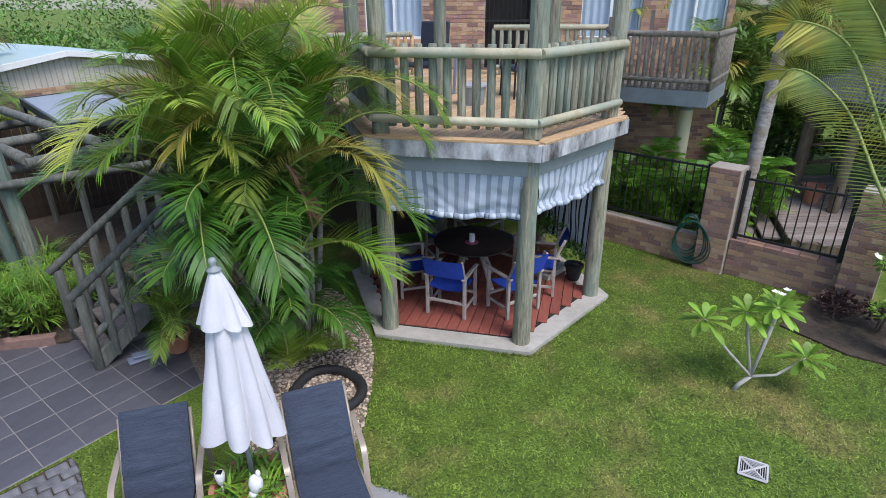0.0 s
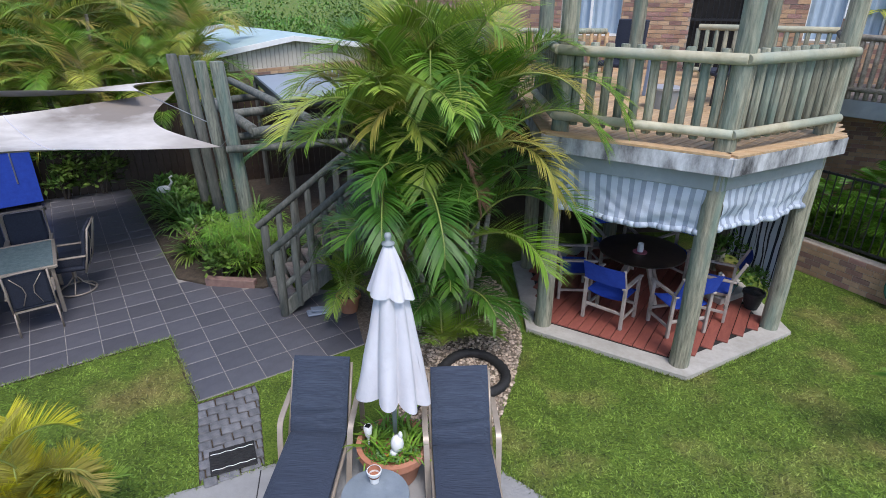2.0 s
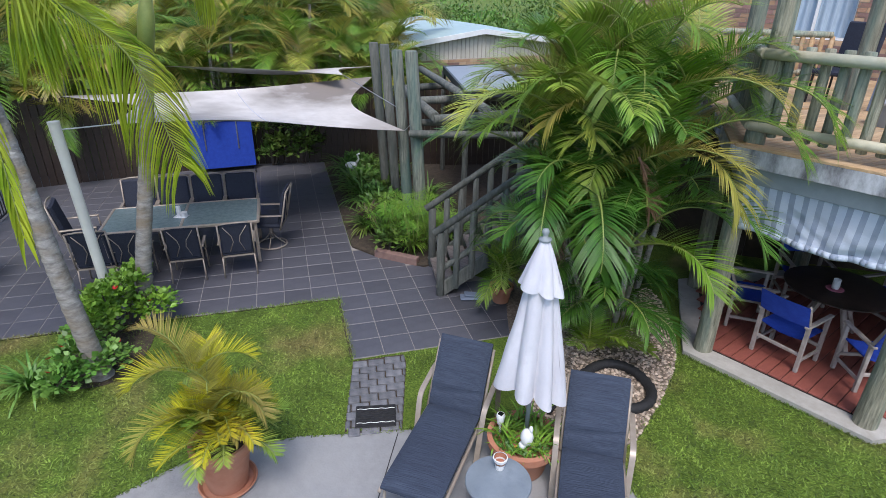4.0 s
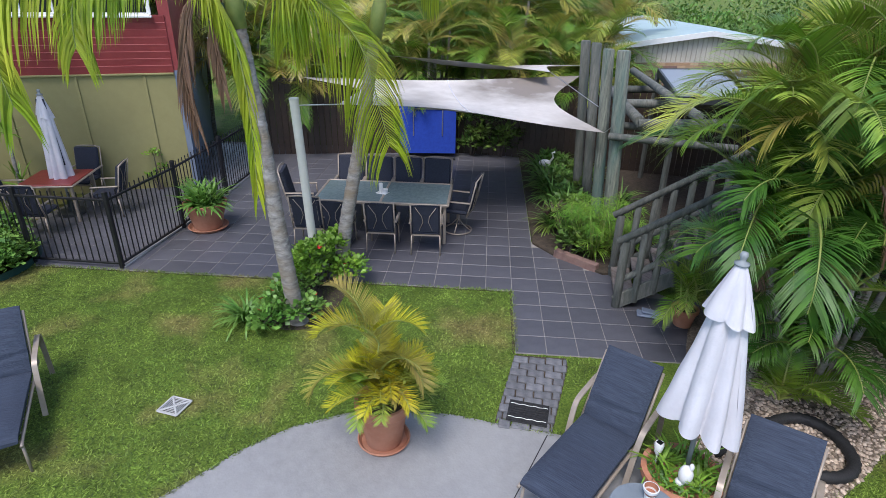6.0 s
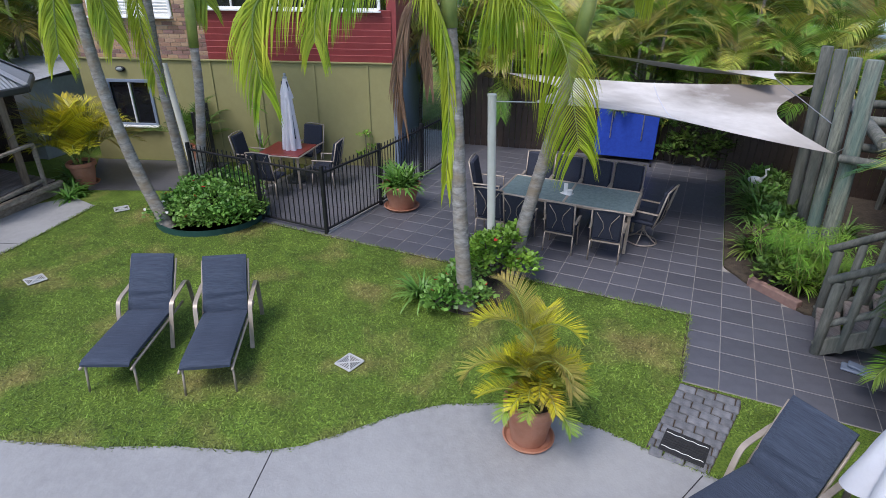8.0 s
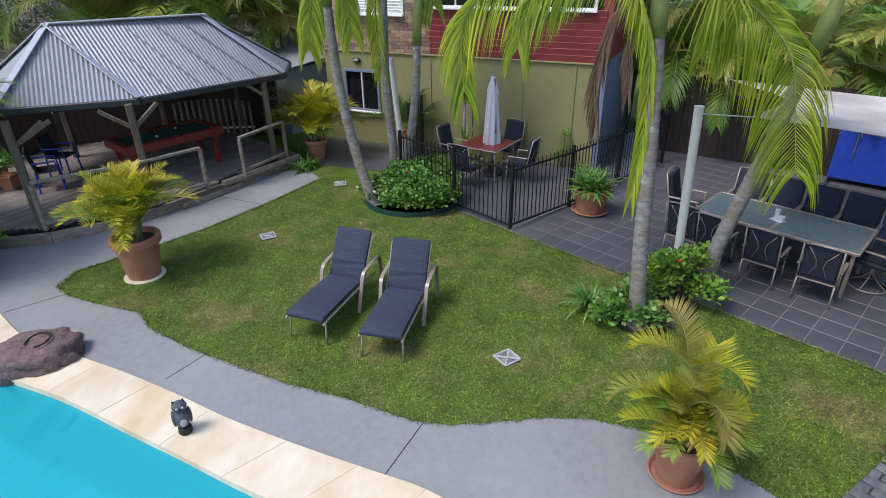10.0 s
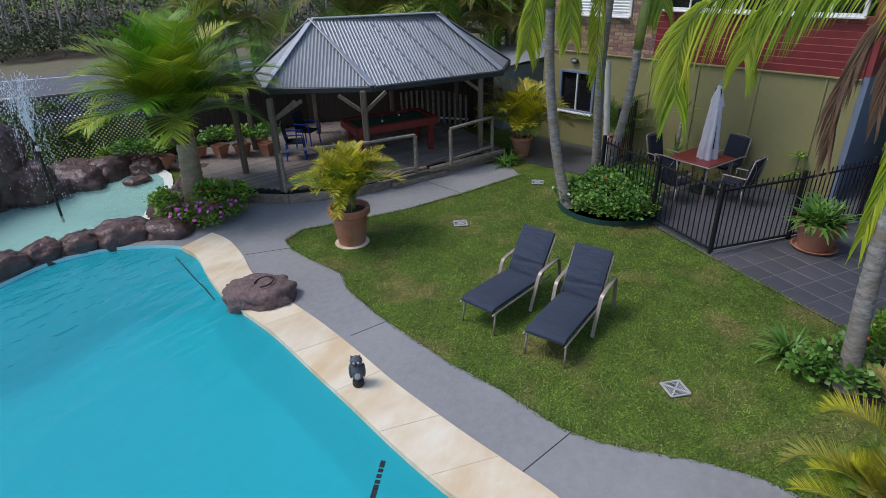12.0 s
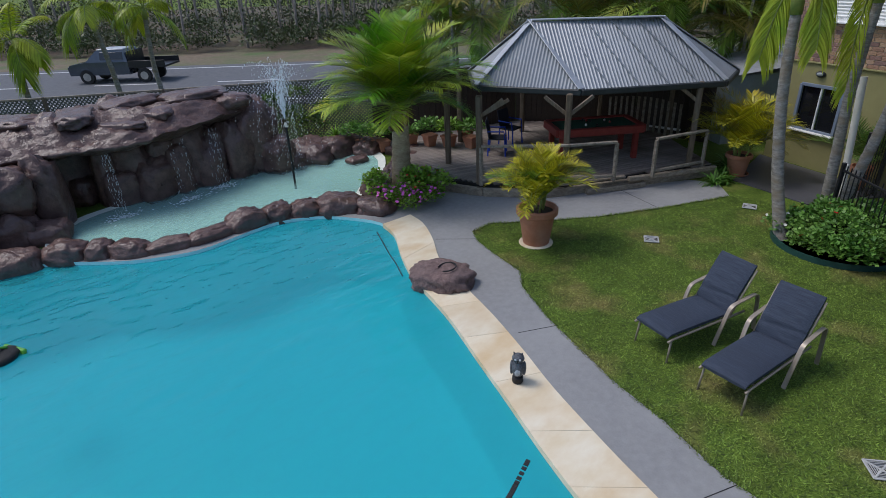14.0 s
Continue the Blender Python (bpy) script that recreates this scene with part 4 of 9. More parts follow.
# rear house facade, seen over and under the balcony
brick_wall("wall_rear_house", (-6.0, 14.2), (6.3, 13.289), 0, 5.6, 0.22, "tan brick wall of the house behind the balcony",
           holes=((4.3, 5.6, 3.25, 4.9), (7.0, 8.0, 2.65, 4.8), (9.1, 10.4, 3.3, 5.0), (10.9, 12.2, 3.3, 5.0)), single=False)
door_m = M["black"]
sd = thing("security_door", "black barred security screen door of the house", "door", place(1.47, 13.58, 2.65, -4.2))
fr = G()
for a, b in (((-0.5, 0, 0), (-0.5, 0, 2.1)), ((0.5, 0, 0), (0.5, 0, 2.1)), ((-0.5, 0, 0.03), (0.5, 0, 0.03)), ((-0.5, 0, 2.1), (0.5, 0, 2.1)), ((-0.5, 0, 1.0), (0.5, 0, 1.0))):
    fr.beam(a, b, 0.04, 0.05)
part("door_frame", fr, door_m, sd)
for i in range(9):
    part("bar", G().tube([(-0.4 + i * 0.1, 0, 0.03), (-0.4 + i * 0.1, 0, 2.1)], 0.012, 6), door_m, sd)
# near-black sheet in place of the unlit room behind the bars
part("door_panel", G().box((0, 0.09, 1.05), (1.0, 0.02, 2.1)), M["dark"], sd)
M["curtain"] = mat("pale_blue_curtain", (0.30, 0.40, 0.50), (0.42, 0.52, 0.60), 0.8, 8, stretch=(8, 8, 0.5))
for s, w in ((4.95, 1.3), (9.75, 1.3), (11.55, 1.3)):
    d = Vector((13.5, -1.0)).normalized()
    c = Vector((-6.0, 14.2)) + d * s
    wn = tagged(thing("window_1" if s < 5 else "window_2" if s < 10 else "window_3", "", "", place(c.x, c.y, 3.3, -4.2)), "aluminium window with pale blue curtains", kind="structure")
    fr = G()
    for a, b in (((-w / 2, 0, 0), (-w / 2, 0, 1.7)), ((w / 2, 0, 0), (w / 2, 0, 1.7)), ((0, 0, 0), (0, 0, 1.7)), ((-w / 2, 0, 0), (w / 2, 0, 0)), ((-w / 2, 0, 1.7), (w / 2, 0, 1.7))):
        fr.beam(a, b, 0.05, 0.05)
    part("window_frame", fr, M["white"], wn)
    part("curtain", G().grid(lambda u, v: (-w / 2 + w * u, 0.08 + 0.02 * math.sin(u * 50), 1.7 * v), 60, 1), M["curtain"], wn, "", True)

# rear rail of the upper deck and side balcony


def log_rail(name, p0, p1, z, label, n, h=0.92, mrail="log_pale", mbal="log", double=True, r=0.05):
    th = thing(name, label, "railing")
    p0, p1 = Vector(p0), Vector(p1)
    part("top_rail", G().log((p0.x, p0.y, z + h), (p1.x, p1.y, z + h), r * 1.1, 10), M[mrail], th, "", 40)
    part("bottom_rail", G().log((p0.x, p0.y, z + 0.16), (p1.x, p1.y, z + 0.16), r, 10), M[mrail], th, "", 40)
    for i in range(n + 1):
        p = p0.lerp(p1, i / n)
        part("baluster", G().log((p.x, p.y, z), (p.x, p.y, z + h - 0.02), r * 0.8, 8), M[mbal], th, "", 40)
    return th


log_rail("deck_railing", (1.05, 12.2), (3.3, 11.9), 2.65, "pale peeled log railing at the back of the upper deck", 14)
log_rail("deck_railing", (-3.2, 11.6), (-0.6, 12.3), 2.65, "weathered timber railing beside the house wall", 18, 0.8, "log", "deckboard")
log_rail("deck_railing", (2.75, 9.6), (3.2, 11.6), 2.65, "weathered log railing on the side of the upper deck", 12, 0.9, "log_dark", "log_pale")
BAL = [(3.35, 11.3), (4.75, 10.4), (5.75, 11.9), (6.2, 13.3), (3.4, 13.5)]
setting("balcony_floor", G().prism(BAL, 2.42, 2.55), M["greydeck"], "weathered board floor of the side balcony")
for (a, b) in ((BAL[0], BAL[1]), (BAL[1], BAL[2])):
    setting("balcony_fascia", G().beam((*a, 2.40), (*b, 2.40), 0.05, 0.28, 0.006), M["greypaint"], "grey-green painted fascia board of the balcony")
    log_rail("balcony_railing", a, b, 2.55, "weathered grey log railing of the side balcony", 13, 0.95, "rail_old", "rail_old")
brick_wall("balcony_pier", (3.12, 11.25), (3.36, 11.25), 0, 3.75, 0.24, "tan brick pier beside the balcony")
brick_wall("balcony_pier_rear", (4.35, 12.6), (4.65, 12.6), 2.5, 3.85, 0.24, "low tan brick pier on the balcony")
col = thing("column", "cream round column with a moulded cap under the balcony", "column", place(4.75, 11.2))
part("shaft", G().lathe([(0.14, 0), (0.14, 2.0), (0.13, 2.1)], 20), mat("cream_paint", (0.50, 0.46, 0.28), (0.56, 0.52, 0.34), 0.6, 5), col, "", 40)
part("capital", G().lathe([(0.14, 2.1), (0.19, 2.16), (0.19, 2.24), (0.16, 2.3)], 20), M["greypaint"], col)

# brick garden wall with piers and black fence panels
W0, W1, W2 = Vector((2.75, 10.0)), Vector((4.25, 8.62)), Vector((5.72, 7.33))
WD = (W2 - W0).normalized()
brick_wall("garden_wall_1", W0, W1 - WD * 0.01, 0, 0.52, 0.2, "low wall of mixed tan and purple bricks")
brick_wall("garden_wall_2", W1 + WD * 0.46, W2, 0, 0.56, 0.2, "low wall of mixed tan and purple bricks")
brick_wall("garden_pier_1", W1, W1 + WD * 0.45, 0, 1.72, 0.42, "square brick pier of the garden wall")
brick_wall("garden_pier_2", W2, W2 + WD * 0.45, 0, 1.72, 0.42, "square brick pier of the garden wall")


def bar_fence(name, p0, p1, z, h, label, gap=0.11, posts=True, spear=0.09, group=""):
    """A black tubular steel fence panel: posts, two rails and round bars that pass the top rail."""
    p0, p1 = Vector(p0), Vector(p1)
    th = thing(name, label, "fence", None, group)
    L = (p1 - p0).length
    x = (p1 - p0) / L
    for zz in (z + 0.08, z + h - spear - 0.02):
        part("rail", G().beam((p0.x, p0.y, zz), (p1.x, p1.y, zz), 0.035, 0.035, 0.004), M["black"], th)
    n = max(2, int(L / gap))
    bar = G().tube([(0, 0, 0), (0, 0, h - 0.08)], 0.010, 6).mesh("bar", M["black"])
    for i in range(1, n):
        p = p0 + x * (L * i / n)
        part("bar", bar, None, th).matrix_basis = place(p.x, p.y, z + 0.07)
    if posts:
        for p in (p0, p1):
            part("post", G().box((p.x, p.y, z + (h + 0.02) / 2), (0.06, 0.06, h + 0.02), Matrix.Rotation(math.atan2(x.y, x.x), 3, "Z"), 0.006), M["black"], th)
    return th


bar_fence("garden_fence", W0 + WD * 0.05, W1 - WD * 0.05, 0.54, 1.15, "black steel bar fence on the brick wall", 0.12, spear=0.02)
bar_fence("garden_fence", W1 + WD * 0.5, W2 - WD * 0.05, 0.58, 1.1, "black steel bar fence on the brick wall", 0.12)

# coiled hose on the wall
M["hose"] = mat("green_hose", (0.006, 0.055, 0.04), (0.012, 0.085, 0.06), 0.5, 8)
hose = thing("garden_hose", "coiled dark green garden hose hung on the brick wall", "hose")
hp = W1 - WD * 0.12 + Vector((WD.y, -WD.x)) * 0.17
g = G()
for k in range(7):
    rx, rz, o = 0.17 + 0.02 * k, 0.32 + 0.022 * (k % 4), 0.012 * k
    pts = []
    for j in range(25):
        a = 2 * math.pi * j / 24
        q = hp + WD * (rx * math.sin(a) * (1.0 - 0.25 * math.cos(a)) + 0.02 * (k - 3)) + Vector((WD.y, -WD.x)) * o
        pts.append((q.x, q.y, 0.56 - 0.02 * k + rz * math.cos(a)))
    part("hose_coil", G().tube(pts, 0.011, 6, False), M["hose"], hose, "", True)
q = hp - Vector((WD.y, -WD.x)) * 0.02
part("hose_hook", G().box((q.x, q.y, 0.86), (0.12, 0.12, 0.04), Matrix.Rotation(math.atan2(WD.y, WD.x), 3, "Z"), 0.01), M["steel"], hose)

# ---- furniture under the deck ----
tbl = thing("round_table", "round dark-stained timber table on the red deck", "table", place(0.46, 7.85, 0.088))
part("tabletop", G().lathe([(0.0, 0.66), (0.56, 0.66), (0.6, 0.675), (0.6, 0.69), (0.57, 0.70), (0.0, 0.70)], 36, closed=True), M["darkwood"], tbl, "", 40)
for k in range(4):
    a = radians(40 + 90 * k)
    part("leg", G().beam((0.42 * math.cos(a), 0.42 * math.sin(a), 0), (0.1 * math.cos(a), 0.1 * math.sin(a), 0.66), 0.06, 0.05, 0.006), M["greywood"], tbl)
cn = thing("candle_jar", "clear candle jar on a pink mat", "candle", place(0.43, 7.74, 0.79))
part("mat", G().lathe([(0, 0), (0.1, 0), (0.1, 0.006), (0, 0.006)], 18, closed=True), mat("pink_mat", (0.40, 0.10, 0.16), (0.5, 0.16, 0.22), 0.7, 9), cn)
part("jar", G().lathe([(0, 0.008), (0.04, 0.008), (0.045, 0.05), (0.04, 0.11), (0.042, 0.13)], 16, closed=True), M["plastic_white"], cn, "", True)


def directors_chair():
    th = thing("garden_chair", "silvered timber armchair with royal blue canvas seat and back", "chair", place(0, 0), "chairs round the timber table")
    for sx in (-0.27, 0.27):
        for sy, h in ((-0.22, 0.60), (0.22, 0.60)):
            part("leg", G().beam((sx, sy, 0), (sx, sy, h), 0.04, 0.045, 0.004), M["greywood"], th)
        part("armrest", G().box((sx, 0.0, 0.615), (0.055, 0.56, 0.028), None, 0.006), M["greywood"], th)
        part("side_rail", G().beam((sx, -0.22, 0.15), (sx, 0.22, 0.15), 0.025, 0.04, 0.004), M["greywood"], th)
        part("back_post", G().beam((sx, -0.22, 0.6), (sx, -0.34, 0.9), 0.03, 0.04, 0.004), M["greywood"], th)
    for sy in (-0.2, 0.2):
        part("cross_rail", G().beam((-0.27, sy, 0.22), (0.27, sy, 0.22), 0.03, 0.04, 0.004), M["greywood"], th)
    part("seat", G().grid(lambda u, v: (-0.26 + 0.52 * u, -0.2 + 0.42 * v, 0.43 - 0.04 * math.sin(math.pi * u)), 8, 4).grid(lambda u, v: (-0.26 + 0.52 * u, -0.2 + 0.42 * v, 0.42 - 0.04 * math.sin(math.pi * u)), 8, 4, True), M["bluefabric"], th, "", True)
    part("backrest", G().grid(lambda u, v: (-0.28 + 0.56 * u, -0.25 - 0.10 * v - 0.03 * math.sin(math.pi * u), 0.62 + 0.28 * v), 8, 4).grid(lambda u, v: (-0.28 + 0.56 * u, -0.262 - 0.10 * v - 0.03 * math.sin(math.pi * u), 0.62 + 0.28 * v), 8, 4, True), M["bluefabric"], th, "", True)
    return th


first = directors_chair()
spots = [(-112, 0.92), (-58, 0.98), (-165, 0.95), (-12, 1.0), (50, 0.95), (115, 0.95)]
for i, (a, r) in enumerate(spots):
    m = place(0.46 + r * math.cos(radians(a)), 7.85 + r * math.sin(radians(a)), 0.089, a + 90)
    if i == 0:
        first.matrix_basis = m
    else:
        copy_thing(first, m)
# planter plinth and pots near the lowered blind
pl = thing("plinth", "white stone plinth at the edge of the deck", "plinth", place(1.72, 8.15, 0.085, 47))
part("block", G().box((0, 0, 0.05), (0.62, 0.3, 0.10), None, 0.01), M["slab"], pl)


def lathe_pot(name, label, x, y, z, r, h, m, cat="pot"):
    th = thing(name, label, cat, place(x, y, z))
    part("bowl", G().lathe([(0, 0), (r * 0.62, 0), (r * 0.80, h * 0.35), (r * 0.95, h * 0.82), (r * 1.06, h * 0.84), (r * 1.06, h), (r * 0.92, h), (r * 0.86, h * 0.85), (0, h * 0.82)], 28, closed=True), m, th, "", 40)
    return th


M["blueglaze"] = mat("blue_glaze", (0.03, 0.09, 0.14), (0.06, 0.16, 0.22), 0.2, 8)
p = lathe_pot("plant_pot", "small blue glazed pot on the plinth", 1.72, 8.08, 0.186, 0.11, 0.17, M["blueglaze"])
p = lathe_pot("plant_pot", "black plastic pot with a leafy plant", 2.02, 7.9, 0.088, 0.14, 0.26, M["rubber"])
g = G()
tuft(g, (0, 0, 0.42), 0.26, 260, 0.10, 0.035, rnd)
part("foliage", g, M["shrub"], p)
p = lathe_pot("plant_pot", "small pot with a leafy plant beside the blind", 1.75, 8.65, 0.088, 0.15, 0.25, M["terracotta"])
g = G()
tuft(g, (0, 0, 0.5), 0.34, 320, 0.11, 0.035, rnd)
part("foliage", g, M["shrub"], p)
fig = thing("garden_ornament", "small white garden ornament on the plinth", "ornament", place(1.62, 8.28, 0.186))
part("figure", G().lathe([(0, 0), (0.045, 0), (0.035, 0.06), (0.05, 0.1), (0.03, 0.16), (0.035, 0.2), (0, 0.23)], 12, closed=True), M["plastic_white"], fig, "", True)

# ---- furniture on the upper deck ----


def wicker_chair():
    th = thing("patio_chair", "dark navy high-backed patio chair on the upper deck", "chair", place(0, 0), "chairs on the upper deck")
    part("seat", G().box((0, 0, 0.44), (0.54, 0.52, 0.07), None, 0.02), M["navy_plain"], th)
    part("backrest", G().box((0, -0.27, 0.78), (0.54, 0.06, 0.64), Matrix.Rotation(radians(8), 3, "X"), 0.02), M["navy_plain"], th)
    for sx in (-0.25, 0.25):
        for sy in (-0.23, 0.23):
            part("leg", G().tube([(sx, sy, 0), (sx * 0.95, sy * 0.95, 0.42)], 0.016, 8), M["black"], th)
        part("armrest", G().tube([(sx * 1.08, -0.25, 0.66), (sx * 1.1, 0.2, 0.66), (sx * 1.0, 0.24, 0.44)], 0.016, 8), M["black"], th)
    return th


c1 = wicker_chair()
c1.matrix_basis = place(-0.25, 9.9, 2.661, 150)
copy_thing(c1, place(1.25, 9.3, 2.661, 110))
ct = thing("camp_table", "small folded blue camp stool leaning by the chair", "stool", place(0.2, 9.6, 2.661, 20))
part("frame", G().beam((0, 0, 0), (0.05, 0.05, 0.62), 0.05, 0.03, 0.005), M["bluepaint"], ct)
part("frame", G().beam((0.14, 0, 0), (0.1, 0.05, 0.62), 0.05, 0.03, 0.005), M["bluepaint"], ct)
bk = thing("storage_tub", "grey plastic tub with a lid on the upper deck", "tub", place(0.45, 8.6, 2.661))
part("tub", G().lathe([(0, 0), (0.17, 0), (0.21, 0.26), (0, 0.26)], 20, closed=True), M["greypaint"], bk, "", 40)
part("lid", G().lathe([(0, 0.262), (0.23, 0.262), (0.23, 0.29), (0.2, 0.30), (0, 0.30)], 20, closed=True), M["zincpale"], bk, "", 40)


# ---- log stair from the patio to the upper deck ----
SD = Vector((0.714, 0.70))
stair = thing("log_stair", "weathered log staircase with round-post handrails", "stairs")
S0, SIDE = Vector((-4.18, 5.72)), Vector((-0.70, 0.714))
steps = 14
for i in range(steps):
    p = S0 + SD * (0.12 + i * 0.262) + SIDE * 0.48
    part("tread", G().box((p.x, p.y, 0.185 * (i + 1) - 0.03), (0.27, 0.94, 0.06), Matrix.Rotation(math.atan2(SD.y, SD.x), 3, "Z"), 0.008), M["greydeck"], stair)
for s in (0.0, 0.96):
    a, b = S0 + SIDE * s, S0 + SIDE * s + SD * 3.7
    part("stringer", G().beam((a.x, a.y, 0.08), (b.x, b.y, 2.60), 0.06, 0.2, 0.008), M["log_dark"], stair)
    part("handrail", G().log((a.x - 0.06, a.y - 0.06, 1.0), (b.x, b.y, 3.55), 0.05, 10), M["log_dark"], stair, "", 40)
    part("lower_rail", G().log((a.x, a.y, 0.42), (b.x, b.y, 2.95), 0.045, 10), M["log_dark"], stair, "", 40)
    for i in range(17):
        p = a + SD * (0.02 + i * 0.225)
        z = 0.69 * (0.02 + i * 0.225)
        part("newel" if i == 0 else "baluster", G().log((p.x, p.y, max(0, z - 0.05)), (p.x, p.y, z + 1.0), 0.06 if i == 0 else 0.048, 9), M["log_dark"], stair, "", 40)

# ---- log pergola ----
perg = thing("log_pergola", "tall weathered log posts and cross logs of a pergola", "pergola")
M["log_post"] = mat("green_grey_post", (0.085, 0.10, 0.085), (0.27, 0.28, 0.225), 0.85, 7, 0.7, 18, c3=(0.09, 0.17, 0.145), big=1.1, mix3=0.8, stretch=(5, 5, 0.5), rand=0.15)
for x, y, h, r, m in ((-5.98, 7.34, 3.17, 0.108, "log_post"), (-6.37, 7.44, 3.15, 0.095, "log_post"), (-7.18, 8.04, 3.15, 0.09, "log_dark"), (-7.56, 8.17, 3.15, 0.09, "log_dark")):
    part("post", G().tube([(x + 0.05, y + 0.20, 0.0), (x + 0.035, y + 0.10, h * 0.5), (x, y, h - 0.03), (x, y, h)], [r * 1.05, r, r * 0.97, r * 0.88], 12), M[m], perg, "", 40)
for a, b, r in (((-5.58, 7.46, 2.15), (-7.75, 9.23, 2.15), 0.085), ((-8.44, 10.72, 2.35), (-4.7, 7.65, 2.35), 0.075), ((-8.1, 9.36, 2.1), (-7.0, 11.5, 2.1), 0.075), ((-6.9, 8.5, 2.1), (-5.7, 10.3, 2.1), 0.08), ((-5.6, 7.45, 2.1), (-4.5, 9.3, 2.1), 0.075),
                ((-6.17, 7.55, 1.95), (-5.3, 8.45, 1.95), 0.06), ((-5.95, 7.22, 1.85), (-4.4, 8.36, 1.85), 0.06)):
    part("cross_log", G().log(a, b, r, 10), M["log_dark"], perg, "", 40)
aw = thing("flat_awning", "dark framed flat grey awning roof beside the pergola", "awning")
AW = [(-7.74, 10.67), (-5.45, 8.2), (-4.2, 10.2), (-6.7, 12.6)]
part("sheet", G().prism(AW, 2.44, 2.47), M["zinc"], aw)
for k in range(4):
    a, b = AW[k], AW[(k + 1) % 4]
    part("edge_beam", G().beam((*a, 2.42), (*b, 2.42), 0.05, 0.13, 0.005), M["charcoal"], aw)
for x, y in AW:
    part("support", G().beam((x, y, 0), (x, y, 2.38), 0.08, 0.08, 0.006), M["log_dark"], aw)
# dark soil colour laid over the lawn in place of shade below the roof
setting("pergola_shade_floor", G().prism([(-9.2, 10.4), (-6.6, 8.6), (-5.0, 7.9), (-3.4, 9.3), (-4.2, 12.2), (-8.6, 14.4)], -0.04, 0.014), M["soil"], "dark ground sheet standing in for the shade under the pergola")
# neighbour's carport with a low gable
shed = thing("carport", "cream carport with a low pale green gable roof", "carport")
CA, CB = Vector((-10.71, 12.05)), Vector((-8.0, 17.57))
cd = (CB - CA).normalized()
cn = Vector((-cd.y, cd.x))
M["creamclad"] = mat("cream_ribbed_steel", (0.42, 0.39, 0.33), (0.50, 0.47, 0.40), 0.5, 4)
M["greenroof"] = mat("pale_green_roof", (0.36, 0.47, 0.46), (0.42, 0.53, 0.51), 0.4, 3, c3=(0.30, 0.40, 0.40), big=0.5)
mid = (CA + CB) / 2


def ribbed(a, b, z0, z1a, z1b, n):
    g = G()
    for i in range(n):
        p, q = a.lerp(b, i / n), a.lerp(b, (i + 0.8) / n)
        za, zb = z1a + (z1b - z1a) * i / n, z1a + (z1b - z1a) * (i + 0.8) / n
        g.add([(p.x, p.y, z0), (q.x, q.y, z0), (q.x, q.y, zb), (p.x, p.y, za)], [(0, 1, 2, 3)])
        e = a.lerp(b, (i + 0.9) / n) + cn * 0.03
        r = a.lerp(b, (i + 1) / n)
        ze = z1a + (z1b - z1a) * (i + 0.9) / n
        g.add([(q.x, q.y, z0), (e.x, e.y, z0), (e.x, e.y, ze), (q.x, q.y, zb)], [(0, 1, 2, 3)])
        g.add([(e.x, e.y, z0), (r.x, r.y, z0), (r.x, r.y, ze), (e.x, e.y, ze)], [(0, 1, 2, 3)])
    return g


part("gable_wall", ribbed(CA, mid, 2.2, 2.55, 2.95, 22), M["creamclad"], shed)
part("gable_wall", ribbed(mid, CB, 2.2, 2.95, 2.55, 22), M["creamclad"], shed)
part("lower_wall", G().beam((CA.x, CA.y, 1.1), (CB.x, CB.y, 1.1), 0.1, 2.2), M["mortar"], shed)
g = G()
for row in range(9):
    for i in range(25):
        a = CA + cd * (0.24 * i + 0.12 * (row % 2))
        b = a + cd * 0.23
        z = 2.15 - 0.086 * row
        g.beam((a.x, a.y, z), (b.x, b.y, z), 0.125, 0.076)
tagged(part("wall_bricks", g, M["brick_joined"], shed, "small brown bricks"), kind="stuff")
for a, b, za, zb in ((CA, mid, 2.57, 2.97), (mid, CB, 2.97, 2.57)):
    f = Vector((-6.0, 4.6))
    a2, b2 = a - cn * 0.15, b - cn * 0.15
    part("roof_sheet", G().add([(a2.x, a2.y, za), (b2.x, b2.y, zb), (b2.x + f.x, b2.y + f.y, zb), (a2.x + f.x, a2.y + f.y, za), (a2.x, a2.y, za + 0.03), (b2.x, b2.y, zb + 0.03), (b2.x + f.x, b2.y + f.y, zb + 0.03), (a2.x + f.x, a2.y + f.y, za + 0.03)],
                               [(0, 1, 2, 3), (7, 6, 5, 4), (0, 4, 5, 1), (1, 5, 6, 2), (2, 6, 7, 3), (3, 7, 4, 0)]), M["greenroof"], shed)
    part("barge_board", G().beam((a2.x, a2.y, za - 0.03), (b2.x, b2.y, zb - 0.03), 0.03, 0.14, 0.004), M["white"], shed)


